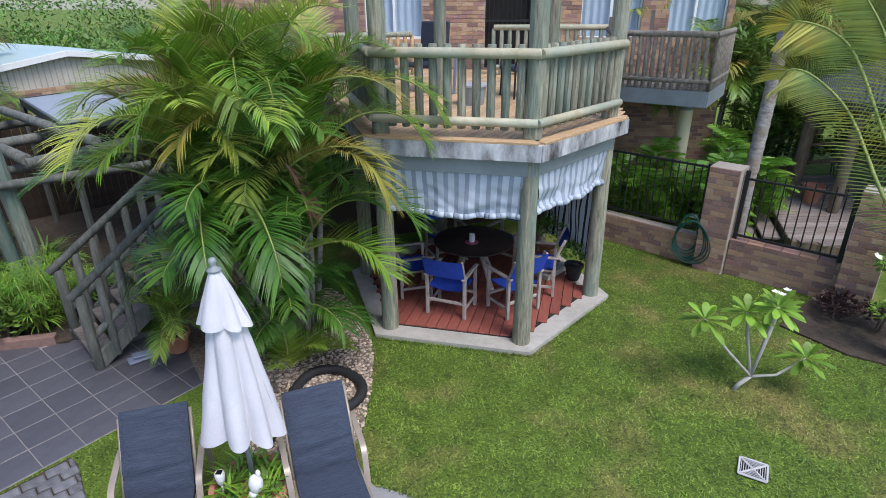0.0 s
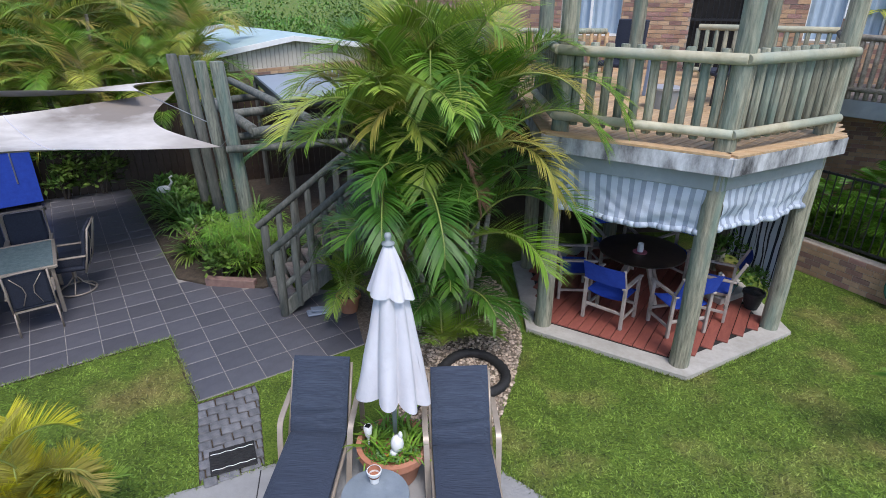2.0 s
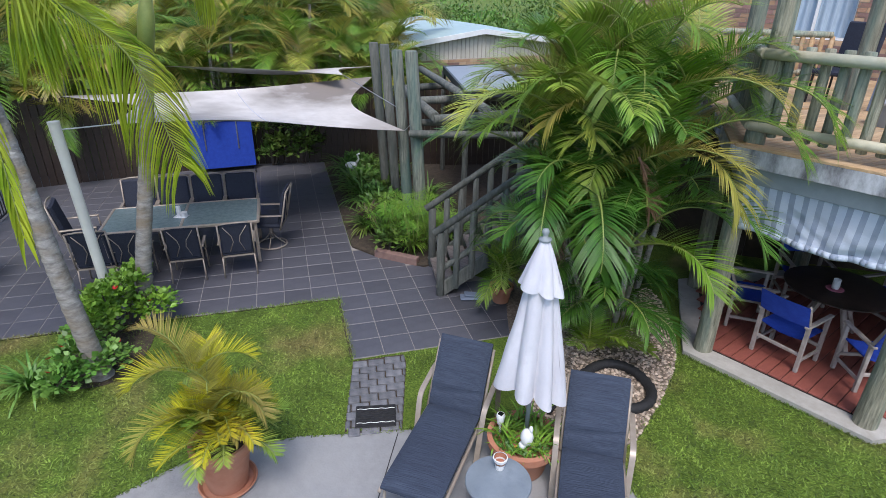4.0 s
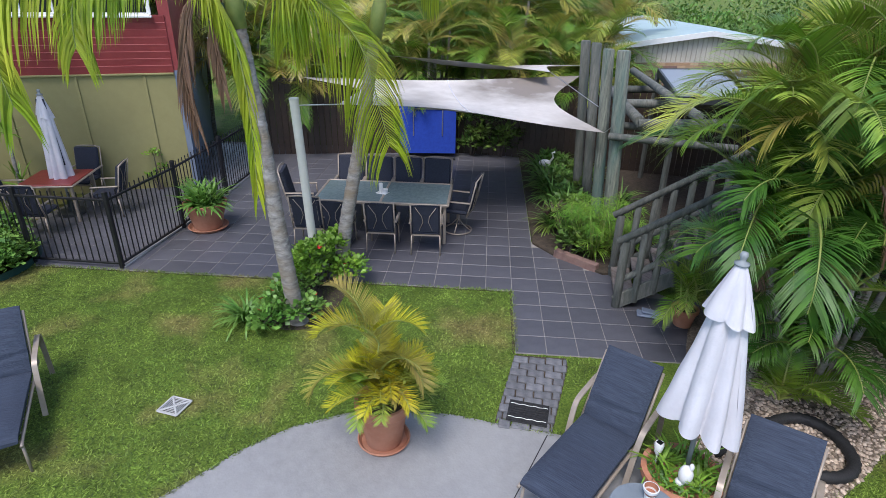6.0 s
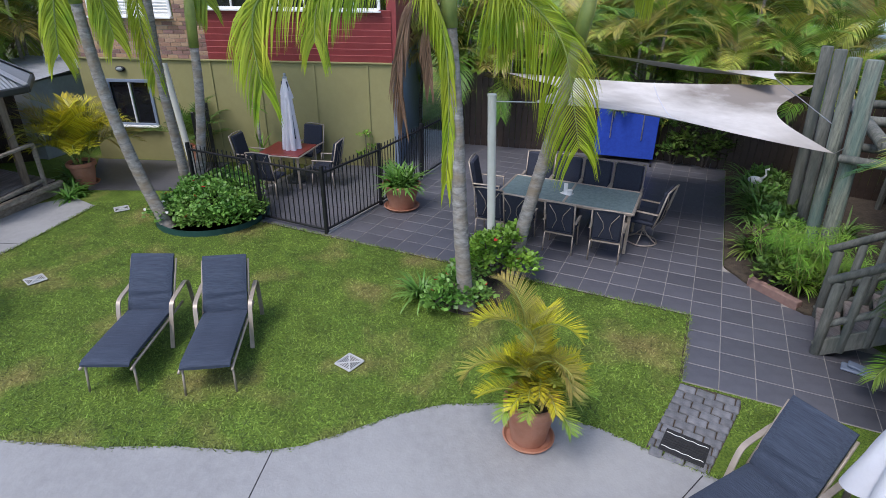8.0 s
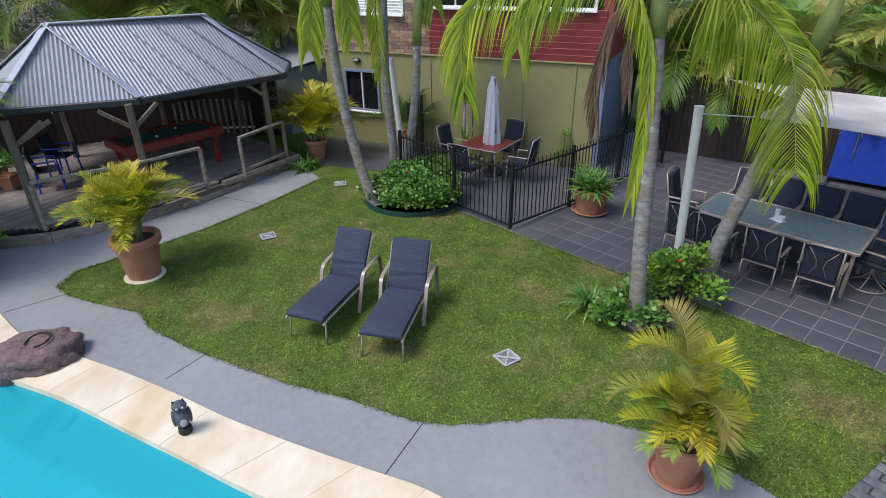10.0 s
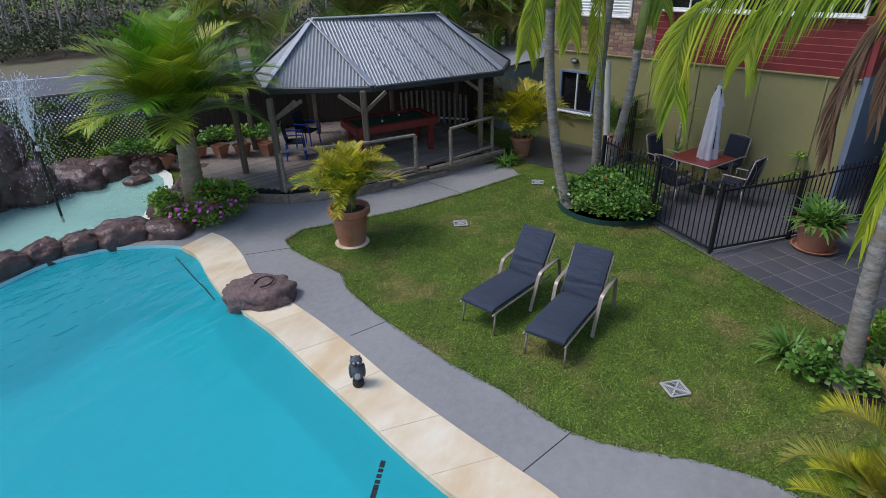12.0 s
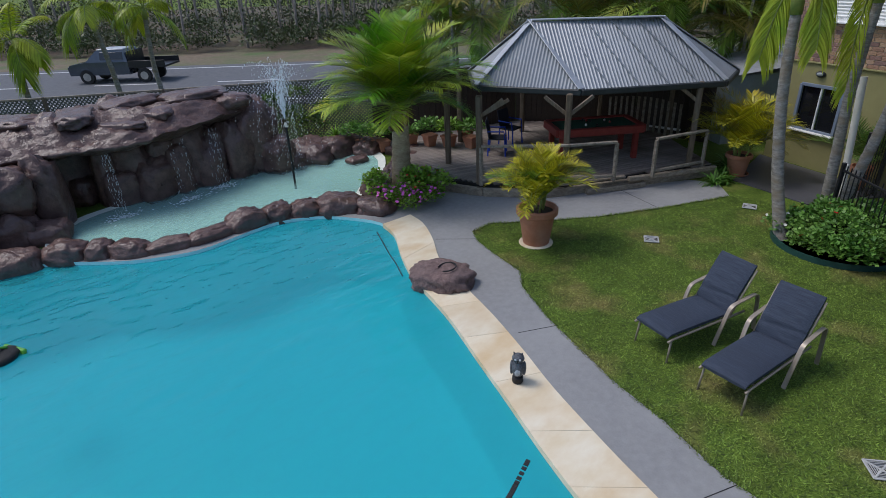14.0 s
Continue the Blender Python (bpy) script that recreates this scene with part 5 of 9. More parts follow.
# ---- sun loungers ----
def lounger():
    th = thing("sun_lounger", "taupe metal sun lounger with a navy sling cushion, back raised", "lounger", place(0, 0), "sun loungers")
    a = radians(58)
    bx, bz = math.cos(a), math.sin(a)

    def pad(u0, u1, n, back):
        g = G()
        w, t = 0.262, 0.062

        def at(u, s, k):
            d = u0 + (u1 - u0) * u
            puff = t * (0.2 + 0.8 * math.sin(math.pi * min(max(u, 0.01), 0.99)) ** 0.35) * (1 - 0.5 * abs(s) ** 6)
            wr = 0.005 * math.sin(d * 38 + 2.2 * s) * math.exp(-abs(d) * 6) + 0.004 * noise.noise(Vector((s * 2.0, d * 7, 3.0 if back else 1.0)))
            if back:
                wr -= 0.014 * math.exp(-((d - 0.17 - 0.03 * s) / 0.022) ** 2) - 0.008 * math.exp(-((d - 0.23) / 0.03) ** 2)
            off = (puff if k else -0.4 * puff) + wr
            if back:
                return (s * w, d * bx - off * bz, 0.40 + d * bz + off * bx)
            return (s * w, d, 0.38 + 0.02 * (d / -1.1) ** 2 + off - (0.05 * max(0, (-1.05 - d) / 0.1)))
        for k in (0, 1):
            g.grid(lambda u, v: at(u, -1 + 2 * v, k), n, 8, k == 1)
        for s in (-1, 1):
            g.grid(lambda u, v: at(u, s, v), n, 1, s < 0)
        for e in (0, 1):
            g.grid(lambda u, v: at(e, -1 + 2 * u, v), 8, 1, e == 0)
        return g
    part("seat_cushion", pad(-1.10, 0.02, 40, False), M["navy"], th, "navy woven seat cushion", 60)
    part("back_cushion", pad(0.0, 0.69, 40, True), M["navy"], th, "navy woven back cushion", 60)
    for s in (-1, 1):
        x = 0.275 * s
        part("side_rail", G().tube([(x, -1.1, 0.33), (x, -1.0, 0.345), (x, 0.05, 0.34), (x, 0.28, 0.34)], 0.016, 8), M["taupe"], th, "", True)
        part("back_rail", G().tube([(x, 0, 0.36), (x, 0.67 * bx, 0.36 + 0.67 * bz)], 0.014, 8), M["taupe"], th, "", True)
        part("front_leg", G().tube([(x * 0.94, -1.02, 0.34), (x * 0.98, -1.06, 0.0)], 0.014, 8), M["taupe"], th, "", True)
        # arm: one flat bent strap from the ground, over and back down
        strap = [(x * 1.12, -0.26, 0.0), (x * 1.14, -0.19, 0.24), (x * 1.16, -0.12, 0.46), (x * 1.17, -0.075, 0.535), (x * 1.18, 0.0, 0.565), (x * 1.18, 0.17, 0.585), (x * 1.18, 0.33, 0.60), (x * 1.18, 0.40, 0.575), (x * 1.17, 0.435, 0.49), (x * 1.16, 0.47, 0.25), (x * 1.14, 0.50, 0.0)]
        fine = [along3(strap, i / 40) for i in range(41)]
        g = G().ribbon(fine, 0.05, 0.016)
        part("arm_strap", g, M["taupe"], th, "", 40)
    for y in (-0.9, -0.7, -0.5, -0.3, -0.1):
        part("cross_bar", G().tube([(-0.27, y, 0.335), (0.27, y, 0.335)], 0.008, 6), M["taupe"], th)
    return th


lg = lounger()
lg.matrix_basis = place(-6.12, -1.24, 0.0, 84)
copy_thing(lg, place(-6.37, -2.15, 0.0, 77))
copy_thing(lg, place(-2.32, 3.45, 0.013, 16))
copy_thing(lg, place(-1.02, 3.72, 0.013, 22))

# ---- planted umbrella between the loungers ----
pot = thing("umbrella_planter", "terracotta planter with strappy plants holding the umbrella", "planter", place(-1.62, 3.56, 0.013))
part("bowl", G().lathe([(0, 0), (0.20, 0), (0.22, 0.03), (0.27, 0.26), (0.30, 0.30), (0.33, 0.31), (0.335, 0.385), (0.29, 0.39), (0.27, 0.34), (0, 0.33)], 32, closed=True), M["terracotta"], pot, "", 40)
g = G()
r1 = random.Random(5)
for a in range(9):
    straps(g, (0.17 * math.cos(a * 0.7), 0.17 * math.sin(a * 0.7), 0.33), 16, 0.34, 0.022, r1)
part("foliage", g, M["lime"], pot)
g = G()
for a in range(14):
    tuft(g, (0.24 * math.cos(a * 0.45), 0.24 * math.sin(a * 0.45), 0.36), 0.08, 30, 0.05, 0.02, r1)
part("groundcover", g, M["shrub"], pot)
for k in range(3):
    part("pot_shard", G().box((0.08 - 0.1 * k, -0.12 + 0.03 * k, 0.37), (0.14, 0.1, 0.02), Euler((0.4, 0.2 * k, k)).to_matrix(), 0.004), M["terracotta"], pot)


def market_umbrella(name, label, x, y, z, h, m_cloth, base_r, top_len, skew=(0, 0), stripes=None):
    """A closed market umbrella: a pole, a folded canopy in deep pleats, a small vent cap and a finial."""
    th = thing(name, label, "umbrella", place(x, y, z))
    sx, sy = skew
    part("pole", G().tube([(0, 0, 0), (sx * 0.8, sy * 0.8, h * 0.8), (sx, sy, h - 0.1)], 0.021, 10), M["greypaint"], th, "", True)

    def canopy(z0, z1, r0, r1, folds, phase, hem, deep=0.42):
        """A hanging cone of cloth with uneven folds that deepen towards the hem."""
        def at(u, v):
            a = 2 * math.pi * u
            zz = z0 + (z1 - z0) * v
            wave = math.sin(a * folds / 2 + phase + 0.35 * v + 0.45 * math.sin(2 * a + 1.5 * v))
            fold = abs(wave) ** 0.8
            dd = deep * (0.35 + 0.65 * v)
            r = (r0 + (r1 - r0) * v ** 0.9) * (1 - dd + dd * fold + 0.07 * math.sin(3 * a + 2 * v) + 0.03 * noise.noise(Vector((a * 3, v * 4, phase))))
            zz -= hem * 0.25 * (fold - 0.5) * v + hem * 0.7 * math.sin(a + 0.6) * v
            k = zz / h
            return (sx * k + r * math.cos(a), sy * k + r * math.sin(a), zz)
        return G().grid(at, folds * 14, 24)
    zt = h - 0.1
    part("vent_cap", canopy(zt, zt - top_len, 0.035, base_r * 0.62, 6, 0.4, 0.06, 0.26), m_cloth, th, "pleated vent cap", True)
    low = zt - top_len * 0.65
    part("canopy", canopy(low, low - (h - top_len) * 0.66, 0.10, base_r, 7, 0.1, 0.11), m_cloth, th, "folded canopy in deep pleats", True)
    part("finial", G().lathe([(0, h - 0.11), (0.05, h - 0.10), (0.052, h - 0.085), (0.02, h - 0.07), (0.022, h - 0.05), (0.03, h - 0.03), (0.022, h - 0.005), (0, h)], 14, (sx, sy, 0), True), M["greypaint"], th, "", True)
    return th


market_umbrella("garden_umbrella", "closed white market umbrella standing in the planter", -1.60, 3.57, 0.30, 2.16, M["canvas"], 0.315, 0.42, (0.0, 0.0))
dk = thing("bird_ornament", "white garden bird ornament with a yellow beak", "ornament", place(-1.52, 3.42, 0.40, 200))
g = G().ball((0, 0, 0.13), 0.062, 12, 10, 0.05, (0.95, 0.8, 1.5)).ball((0.03, 0, 0.035), 0.038, 10, 6).ball((-0.03, 0, 0.225), 0.026, 8, 6, 0, (0.8, 0.7, 1.6))
part("body", g, M["plastic_white"], dk, "", True)
part("beak", G().tube([(0.05, 0, 0.03), (0.10, 0, -0.01)], [0.020, 0.007], 8), mat("yellow_paint", (0.6, 0.4, 0.05), (0.7, 0.5, 0.08), 0.5, 9), dk)
sl = thing("solar_light", "small white solar stake light in the planter", "lamp", place(-1.82, 3.47, 0.35))
part("stake", G().tube([(0, 0, 0), (0, 0, 0.13)], 0.010, 8), M["plastic_white"], sl)
part("head", G().lathe([(0.015, 0.12), (0.03, 0.15), (0.042, 0.23), (0.036, 0.25), (0, 0.25)], 14, closed=True), M["plastic_white"], sl, "", 40)
part("panel", G().box((0, 0, 0.2535), (0.045, 0.045, 0.005)), M["pane"], sl)
st = thing("side_table", "small round grey metal side table between the loungers", "table", place(-1.50, 2.91, 0.013))
M["greymetal"] = mat("mottled_grey_metal", (0.16, 0.19, 0.22), (0.24, 0.28, 0.31), 0.5, 8, 0.1, c3=(0.12, 0.14, 0.15), big=4)
part("tabletop", G().lathe([(0, 0.43), (0.265, 0.43), (0.275, 0.44), (0.27, 0.452), (0, 0.45)], 36, closed=True), M["greymetal"], st, "", 40)
for k in range(3):
    a = radians(30 + 120 * k)
    part("leg", G().tube([(0.2 * math.cos(a), 0.2 * math.sin(a), 0.43), (0.16 * math.cos(a), 0.16 * math.sin(a), 0.2), (0.24 * math.cos(a), 0.24 * math.sin(a), 0)], 0.012, 8), M["greymetal"], st, "", True)
cp = thing("plant_pot", "small white flower pot with a terracotta inside on the side table", "pot", place(-1.56, 3.03, 0.466))
part("cup", G().lathe([(0.036, 0), (0.05, 0.09), (0.058, 0.092), (0.062, 0.12), (0.054, 0.122)], 22, closed=True), M["plastic_white"], cp, "", 40)
part("liner", G().lathe([(0.053, 0.12), (0.046, 0.06), (0, 0.055)], 22, closed=True), M["terracotta"], cp, "", True)
dm = thing("door_mat", "black rubber door mat with white wavy stripes on the pavers", "mat", place(-3.155, 3.225, 0.035, 42))
part("mat_base", G().box((0, 0, 0.006), (0.42, 0.33, 0.012), None, 0.004), M["rubber"], dm)
for k in range(9):
    part("ridge", G().tube([(-0.195 + 0.023 * i, -0.14 + k * 0.035 + 0.005 * math.sin(i * 1.3), 0.014) for i in range(18)], 0.0035 if k in (1, 7) else 0.007, 5), M["white"] if k in (1, 7) else M["rubber"], dm, "white stripe" if k in (1, 7) else "")

# black corrugated drain hose in the gravel
dh = thing("drain_hose", "black corrugated drainage hose looping over the gravel", "hose")
pts = [along([(-1.75, 4.35), (-1.72, 4.85), (-1.66, 5.3), (-1.52, 5.55), (-1.25, 5.58), (-0.98, 5.38), (-0.92, 5.12), (-1.05, 4.9), (-1.3, 4.8)], i / 60) for i in range(61)]
part("tube", G().tube([(p.x, p.y, 0.075) for p in pts], [0.062 if i % 2 else 0.052 for i in range(61)], 10), M["rubber"], dh, "", True)

# ---- drain grates in the lawn ----


def grate():
    th = thing("drain_grate", "square pale plastic drain grate set in the lawn", "drain", place(0, 0), "drain grates")
    f = G()
    for a, b in (((-0.12, -0.12), (0.12, -0.12)), ((0.12, -0.12), (0.12, 0.12)), ((0.12, 0.12), (-0.12, 0.12)), ((-0.12, 0.12), (-0.12, -0.12)), ((-0.12, -0.12), (0.12, 0.12)), ((-0.12, 0.12), (0.12, -0.12))):
        f.beam((*a, 0.02), (*b, 0.02), 0.018, 0.014, 0.003)
    part("frame", f, M["grate"], th)
    s = G()
    for k in range(1, 6):
        d = 0.02 * k
        for rot in range(4):
            m = Matrix.Rotation(rot * math.pi / 2, 3, "Z")
            s.beam(m @ Vector((-d, -d, 0.018)), m @ Vector((d, -d, 0.018)), 0.0055, 0.008)
    tagged(part("slats", s, M["grate"], th), kind="stuff")
    # shallow plate, coloured near-black for the shade inside the drain
    part("sump", G().box((0, 0, 0.006), (0.23, 0.23, 0.006)), M["dark"], th)
    return th


gr = grate()
gr.matrix_basis = place(-5.25, 0.17, 0.004, 40)
copy_thing(gr, place(-8.28, -4.18, 0.004, 35))
copy_thing(gr, place(2.90, 4.04, 0.004, 60))
copy_thing(gr, place(-11.0, -3.65, 0.004, 20))

# ---- dining set under the sail ----
dt = thing("dining_table", "long glass-topped patio dining table with a taupe frame", "table", place(-8.19, 4.28, 0.017, TURN))
part("glass_top", G().box((0, 0, 0.725), (2.22, 1.02, 0.01), None, 0.003), M["glass"], dt, "rippled glass top")
f = G()
for a, b in (((-1.13, -0.53), (1.13, -0.53)), ((1.13, -0.53), (1.13, 0.53)), ((1.13, 0.53), (-1.13, 0.53)), ((-1.13, 0.53), (-1.13, -0.53)), ((0, -0.53), (0, 0.53))):
    f.beam((*a, 0.715), (*b, 0.715), 0.045, 0.045, 0.006)
part("frame", f, M["taupe"], dt)
for sx in (-1, 1):
    for sy in (-1, 1):
        part("leg", G().beam((sx * 1.08, sy * 0.48, 0), (sx * 1.08, sy * 0.48, 0.70), 0.05, 0.05, 0.006), M["taupe"], dt)


def sling_chair(swivel=False):
    th = thing("patio_chair", "navy cushioned swivel patio armchair" if swivel else "navy cushioned patio armchair with a taupe frame", "chair", place(0, 0), "chairs round the dining table")
    part("seat_cushion", G().box((0, 0.02, 0.43), (0.50, 0.50, 0.07), None, 0.025), M["navy_plain"], th, "", 50)
    rx = Matrix.Rotation(radians(12), 3, "X")
    part("back_cushion", G().box((0, -0.27, 0.74), (0.50, 0.07, 0.60), rx, 0.028), M["navy_plain"], th, "", 50)
    for s in (-1, 1):
        x = 0.27 * s
        part("back_rail", G().tube([(x, -0.22, 0.38), (x, -0.28, 0.6), (x, -0.37, 1.03)], 0.014, 8), M["taupe"], th, "", True)
        part("armrest", G().beam((x * 1.06, -0.28, 0.64), (x * 1.06, 0.22, 0.63), 0.05, 0.022, 0.006), M["taupe"], th)
        part("arm_post", G().tube([(x * 1.05, 0.2, 0.63), (x, 0.22, 0.40)], 0.013, 8), M["taupe"], th, "", True)
        part("curved_stay", G().tube([(s * 0.19, -0.36, 0.98), (s * 0.07, -0.335, 0.8), (s * 0.05, -0.31, 0.68), (s * 0.12, -0.285, 0.5)], 0.007, 6), M["taupe"], th, "", True)
    part("top_rail", G().tube([(-0.27, -0.37, 1.03), (-0.1, -0.385, 1.05), (0.1, -0.385, 1.05), (0.27, -0.37, 1.03)], 0.014, 8), M["taupe"], th, "", True)
    part("seat_frame", G().beam((-0.27, -0.22, 0.385), (0.27, -0.22, 0.385), 0.025, 0.025).beam((-0.27, 0.25, 0.385), (0.27, 0.25, 0.385), 0.025, 0.025), M["taupe"], th)
    if swivel:
        part("base_ring", G().tube([(0.25 * math.cos(a * 0.3491), 0.25 * math.sin(a * 0.3491), 0.018) for a in range(19)], 0.014, 8), M["taupe"], th, "", True)
        for k in range(4):
            a = k * math.pi / 2
            part("base_arm", G().tube([(0.24 * math.cos(a), 0.24 * math.sin(a), 0.02), (0.1 * math.cos(a), 0.1 * math.sin(a), 0.12), (0, 0, 0.25)], 0.011, 8), M["taupe"], th, "", True)
        part("stem", G().tube([(0, 0, 0.2), (0, 0, 0.39)], 0.03, 10), M["taupe"], th)
    else:
        for sx in (-1, 1):
            for sy in (-1, 1):
                part("leg", G().tube([(sx * 0.26, sy * 0.23, 0.38), (sx * 0.27, sy * 0.26, 0)], 0.014, 8), M["taupe"], th, "", True)
    return th


ch = sling_chair()
first = True
for v, back in ((-0.72, 0), (0.80, 180)):
    for k in range(4):
        u = (-1.12, -0.68, 0.07, 0.80)[k] if v < 0 else -0.83 + 0.545 * k
        m = place(-8.19, 4.28, 0.017, TURN) @ place(u, v, 0, back + rnd.uniform(-6, 6)) @ Matrix.Scale(0.94 if v < 0 else 1.06, 4)
        if first:
            ch.matrix_basis, first = m, False
        else:
            copy_thing(ch, m)
sw = sling_chair(True)
sw.matrix_basis = place(-7.52, 5.38, 0.017, TURN + 78)
copy_thing(sw, place(-9.36, 3.22, 0.017, TURN - 80))
nap = thing("napkin_holder", "white candle and holder on a white tray", "ornament", place(-8.15, 4.2, 0.748, 30))
part("tray", G().box((0, 0, 0.005), (0.2, 0.14, 0.01), None, 0.003), M["plastic_white"], nap)
part("candle", G().lathe([(0, 0.01), (0.035, 0.01), (0.035, 0.17), (0, 0.175)], 14, (-0.03, 0, 0), True), M["plastic_white"], nap, "", 40)
part("holder", G().lathe([(0, 0.01), (0.05, 0.01), (0.055, 0.08), (0, 0.08)], 14, (0.05, 0, 0), True), M["plastic_white"], nap, "", 40)
# folded table-tennis table
tt = thing("folded_games_table", "folded blue table tennis table on a wheeled frame", "games table", place(-11.75, 7.4, 0.017, TURN + 6))
part("board", G().box((0, 0, 0.72), (1.40, 0.03, 1.24), None, 0.006), M["bluefabric"], tt, "royal blue playing board")
part("board", G().box((0, 0.12, 0.72), (1.40, 0.03, 1.24), None, 0.006), M["bluefabric"], tt, "royal blue playing board")
for s in (-1, 1):
    part("strut", G().beam((s * 0.36, -0.03, 0.55), (s * 0.36, -0.03, 1.24), 0.02, 0.025), M["steel"], tt)
    part("foot", G().beam((s * 0.66, -0.3, 0.06), (s * 0.66, 0.4, 0.06), 0.04, 0.04, 0.004), M["black"], tt)
    part("wheel", G().tube([(s * 0.66 - 0.02, -0.28, 0.04), (s * 0.66 + 0.02, -0.28, 0.04)], 0.04, 14), M["rubber"], tt)
part("cross_strut", G().beam((-0.4, -0.03, 1.22), (0.4, -0.03, 1.22), 0.02, 0.025), M["steel"], tt)
part("label_plate", G().box((0, -0.02, 1.28), (0.16, 0.006, 0.05)), M["plastic_white"], tt)

# ---- shade sails, poles ----
def stained(m, centre, radius, tone):
    """Adds one blotchy stain with a ragged rim round a point of the cloth."""
    n, l = m.node_tree.nodes, m.node_tree.links
    p = n["Principled BSDF"]
    old = p.inputs["Base Color"].links[0].from_socket
    tc, mp, rim, gr = n.new("ShaderNodeTexCoord"), n.new("ShaderNodeMapping"), n.new("ShaderNodeTexNoise"), n.new("ShaderNodeTexGradient")
    mp.vector_type = "TEXTURE"
    mp.inputs["Location"].default_value, mp.inputs["Scale"].default_value = centre, radius
    l.new(tc.outputs["Object"], mp.inputs["Vector"])
    l.new(mp.outputs[0], gr.inputs["Vector"])
    gr.gradient_type = "SPHERICAL"
    rim.inputs["Scale"].default_value, rim.inputs["Detail"].default_value = 2.2, 5
    l.new(tc.outputs["Object"], rim.inputs["Vector"])
    mul, rng, mx = n.new("ShaderNodeMath"), n.new("ShaderNodeMapRange"), n.new("ShaderNodeMix")
    mul.operation = "MULTIPLY"
    l.new(gr.outputs["Fac"], mul.inputs[0])
    l.new(rim.outputs["Fac"], mul.inputs[1])
    rng.inputs["From Min"].default_value, rng.inputs["From Max"].default_value, rng.inputs["To Max"].default_value = 0.05, 0.30, 0.85
    l.new(mul.outputs[0], rng.inputs["Value"])
    mx.data_type = "RGBA"
    l.new(rng.outputs[0], mx.inputs[0])
    l.new(old, mx.inputs[6])
    mx.inputs[7].default_value = rgb(tone)
    for link in [k for k in l if k.from_socket == old and k.to_node != mx]:
        l.new(mx.outputs[2], link.to_socket)
    return m




def sail(name, label, corners, bow, m, sag):
    th = thing(name, label, "shade sail")
    cs = [Vector(c) for c in corners]
    ctr = sum(cs, Vector()) / 4

    def at(u, v):
        p = cs[0].lerp(cs[1], u).lerp(cs[3].lerp(cs[2], u), v)
        eu, ev = math.sin(math.pi * u), math.sin(math.pi * v)
        k = bow * ((1 - ev) * eu * abs(2 * v - 1) + (1 - eu) * ev * abs(2 * u - 1))
        q = p.lerp(Vector((ctr.x, ctr.y, p.z)), k)
        q.z -= sag * eu * ev
        return q
    g = G().grid(lambda u, v: at(u, v), 20, 20).grid(lambda u, v: at(u, v) - Vector((0, 0, 0.004)), 20, 20, True)
    part("cloth", g, m, th, "", True)
    return th, at


M["sailstained"] = stained(M["sailcloth"].copy(), (-8.9, 8.3, 2.2), (1.6, 2.3, 2.0), (0.20, 0.165, 0.135))
sl1, sat = sail("shade_sail", "large cream four-cornered shade sail with grey mould stains", [(-6.15, 7.35, 1.85), (-7.85, 3.35, 2.40), (-11.76, 4.28, 2.20), (-8.83, 9.47, 2.27)], 0.28, M["sailstained"], 0.12)
part("rope", G().tube([(-7.85, 3.35, 2.40), (-7.36, 2.5, 2.55)], 0.008, 6), M["plastic_white"], sl1)
part("rope", G().tube([(-6.15, 7.35, 1.85), (-5.98, 7.34, 2.0)], 0.008, 6), M["steel"], sl1)
part("rope", G().tube([(-8.83, 9.47, 2.27), (-7.56, 8.17, 2.45)], 0.008, 6), M["steel"], sl1)
part("seam", G().tube([Vector(sat(0.5, i / 20)) + Vector((0, 0, 0.004)) for i in range(21)], 0.012, 5), M["canvas"], sl1)
sl2, _ = sail("shade_sail", "second pale shade sail stretched behind the first", [(-8.45, 8.2, 2.48), (-12.6, 6.6, 2.45), (-13.2, 9.0, 2.0), (-8.7, 9.5, 2.50)], 0.22, M["sailcloth"], 0.10)
part("rope", G().tube([(-8.45, 8.2, 2.48), (-6.37, 7.44, 2.2)], 0.007, 6), M["steel"], sl2)
M["polepaint"] = mat("cream_pole_paint", (0.66, 0.64, 0.56), (0.74, 0.72, 0.64), 0.5, 5, rand=0.05)
po = thing("sail_pole", "leaning cream steel pole holding the shade sail", "pole", place(0, 0))
part("tube", G().tube([(-7.27, 2.58, 0), (-7.36, 2.5, 2.62)], 0.062, 18), M["polepaint"], po, "", 40)
part("cap", G().tube([(-7.36, 2.5, 2.62), (-7.361, 2.5, 2.65)], 0.066, 18), M["polepaint"], po, "", 40)
po = thing("sail_pole", "leaning cream steel pole beside the palms", "pole", place(0, 0))
part("tube", G().tube([(-11.68, -2.32, 0), (-11.90, -2.57, 2.55)], 0.062, 18), M["polepaint"], po, "", 40)
part("floodlight", G().box((-11.92, -2.66, 2.25), (0.12, 0.12, 0.12), None, 0.02), M["plastic_white"], po)
part("junction_box", G().box((-11.70, -2.40, 0.95), (0.09, 0.09, 0.14), None, 0.01), M["plastic_white"], po)
part("bracket", G().beam((-11.90, -2.57, 2.5), (-11.86, -2.97, 2.6), 0.03, 0.03), M["steel"], po)

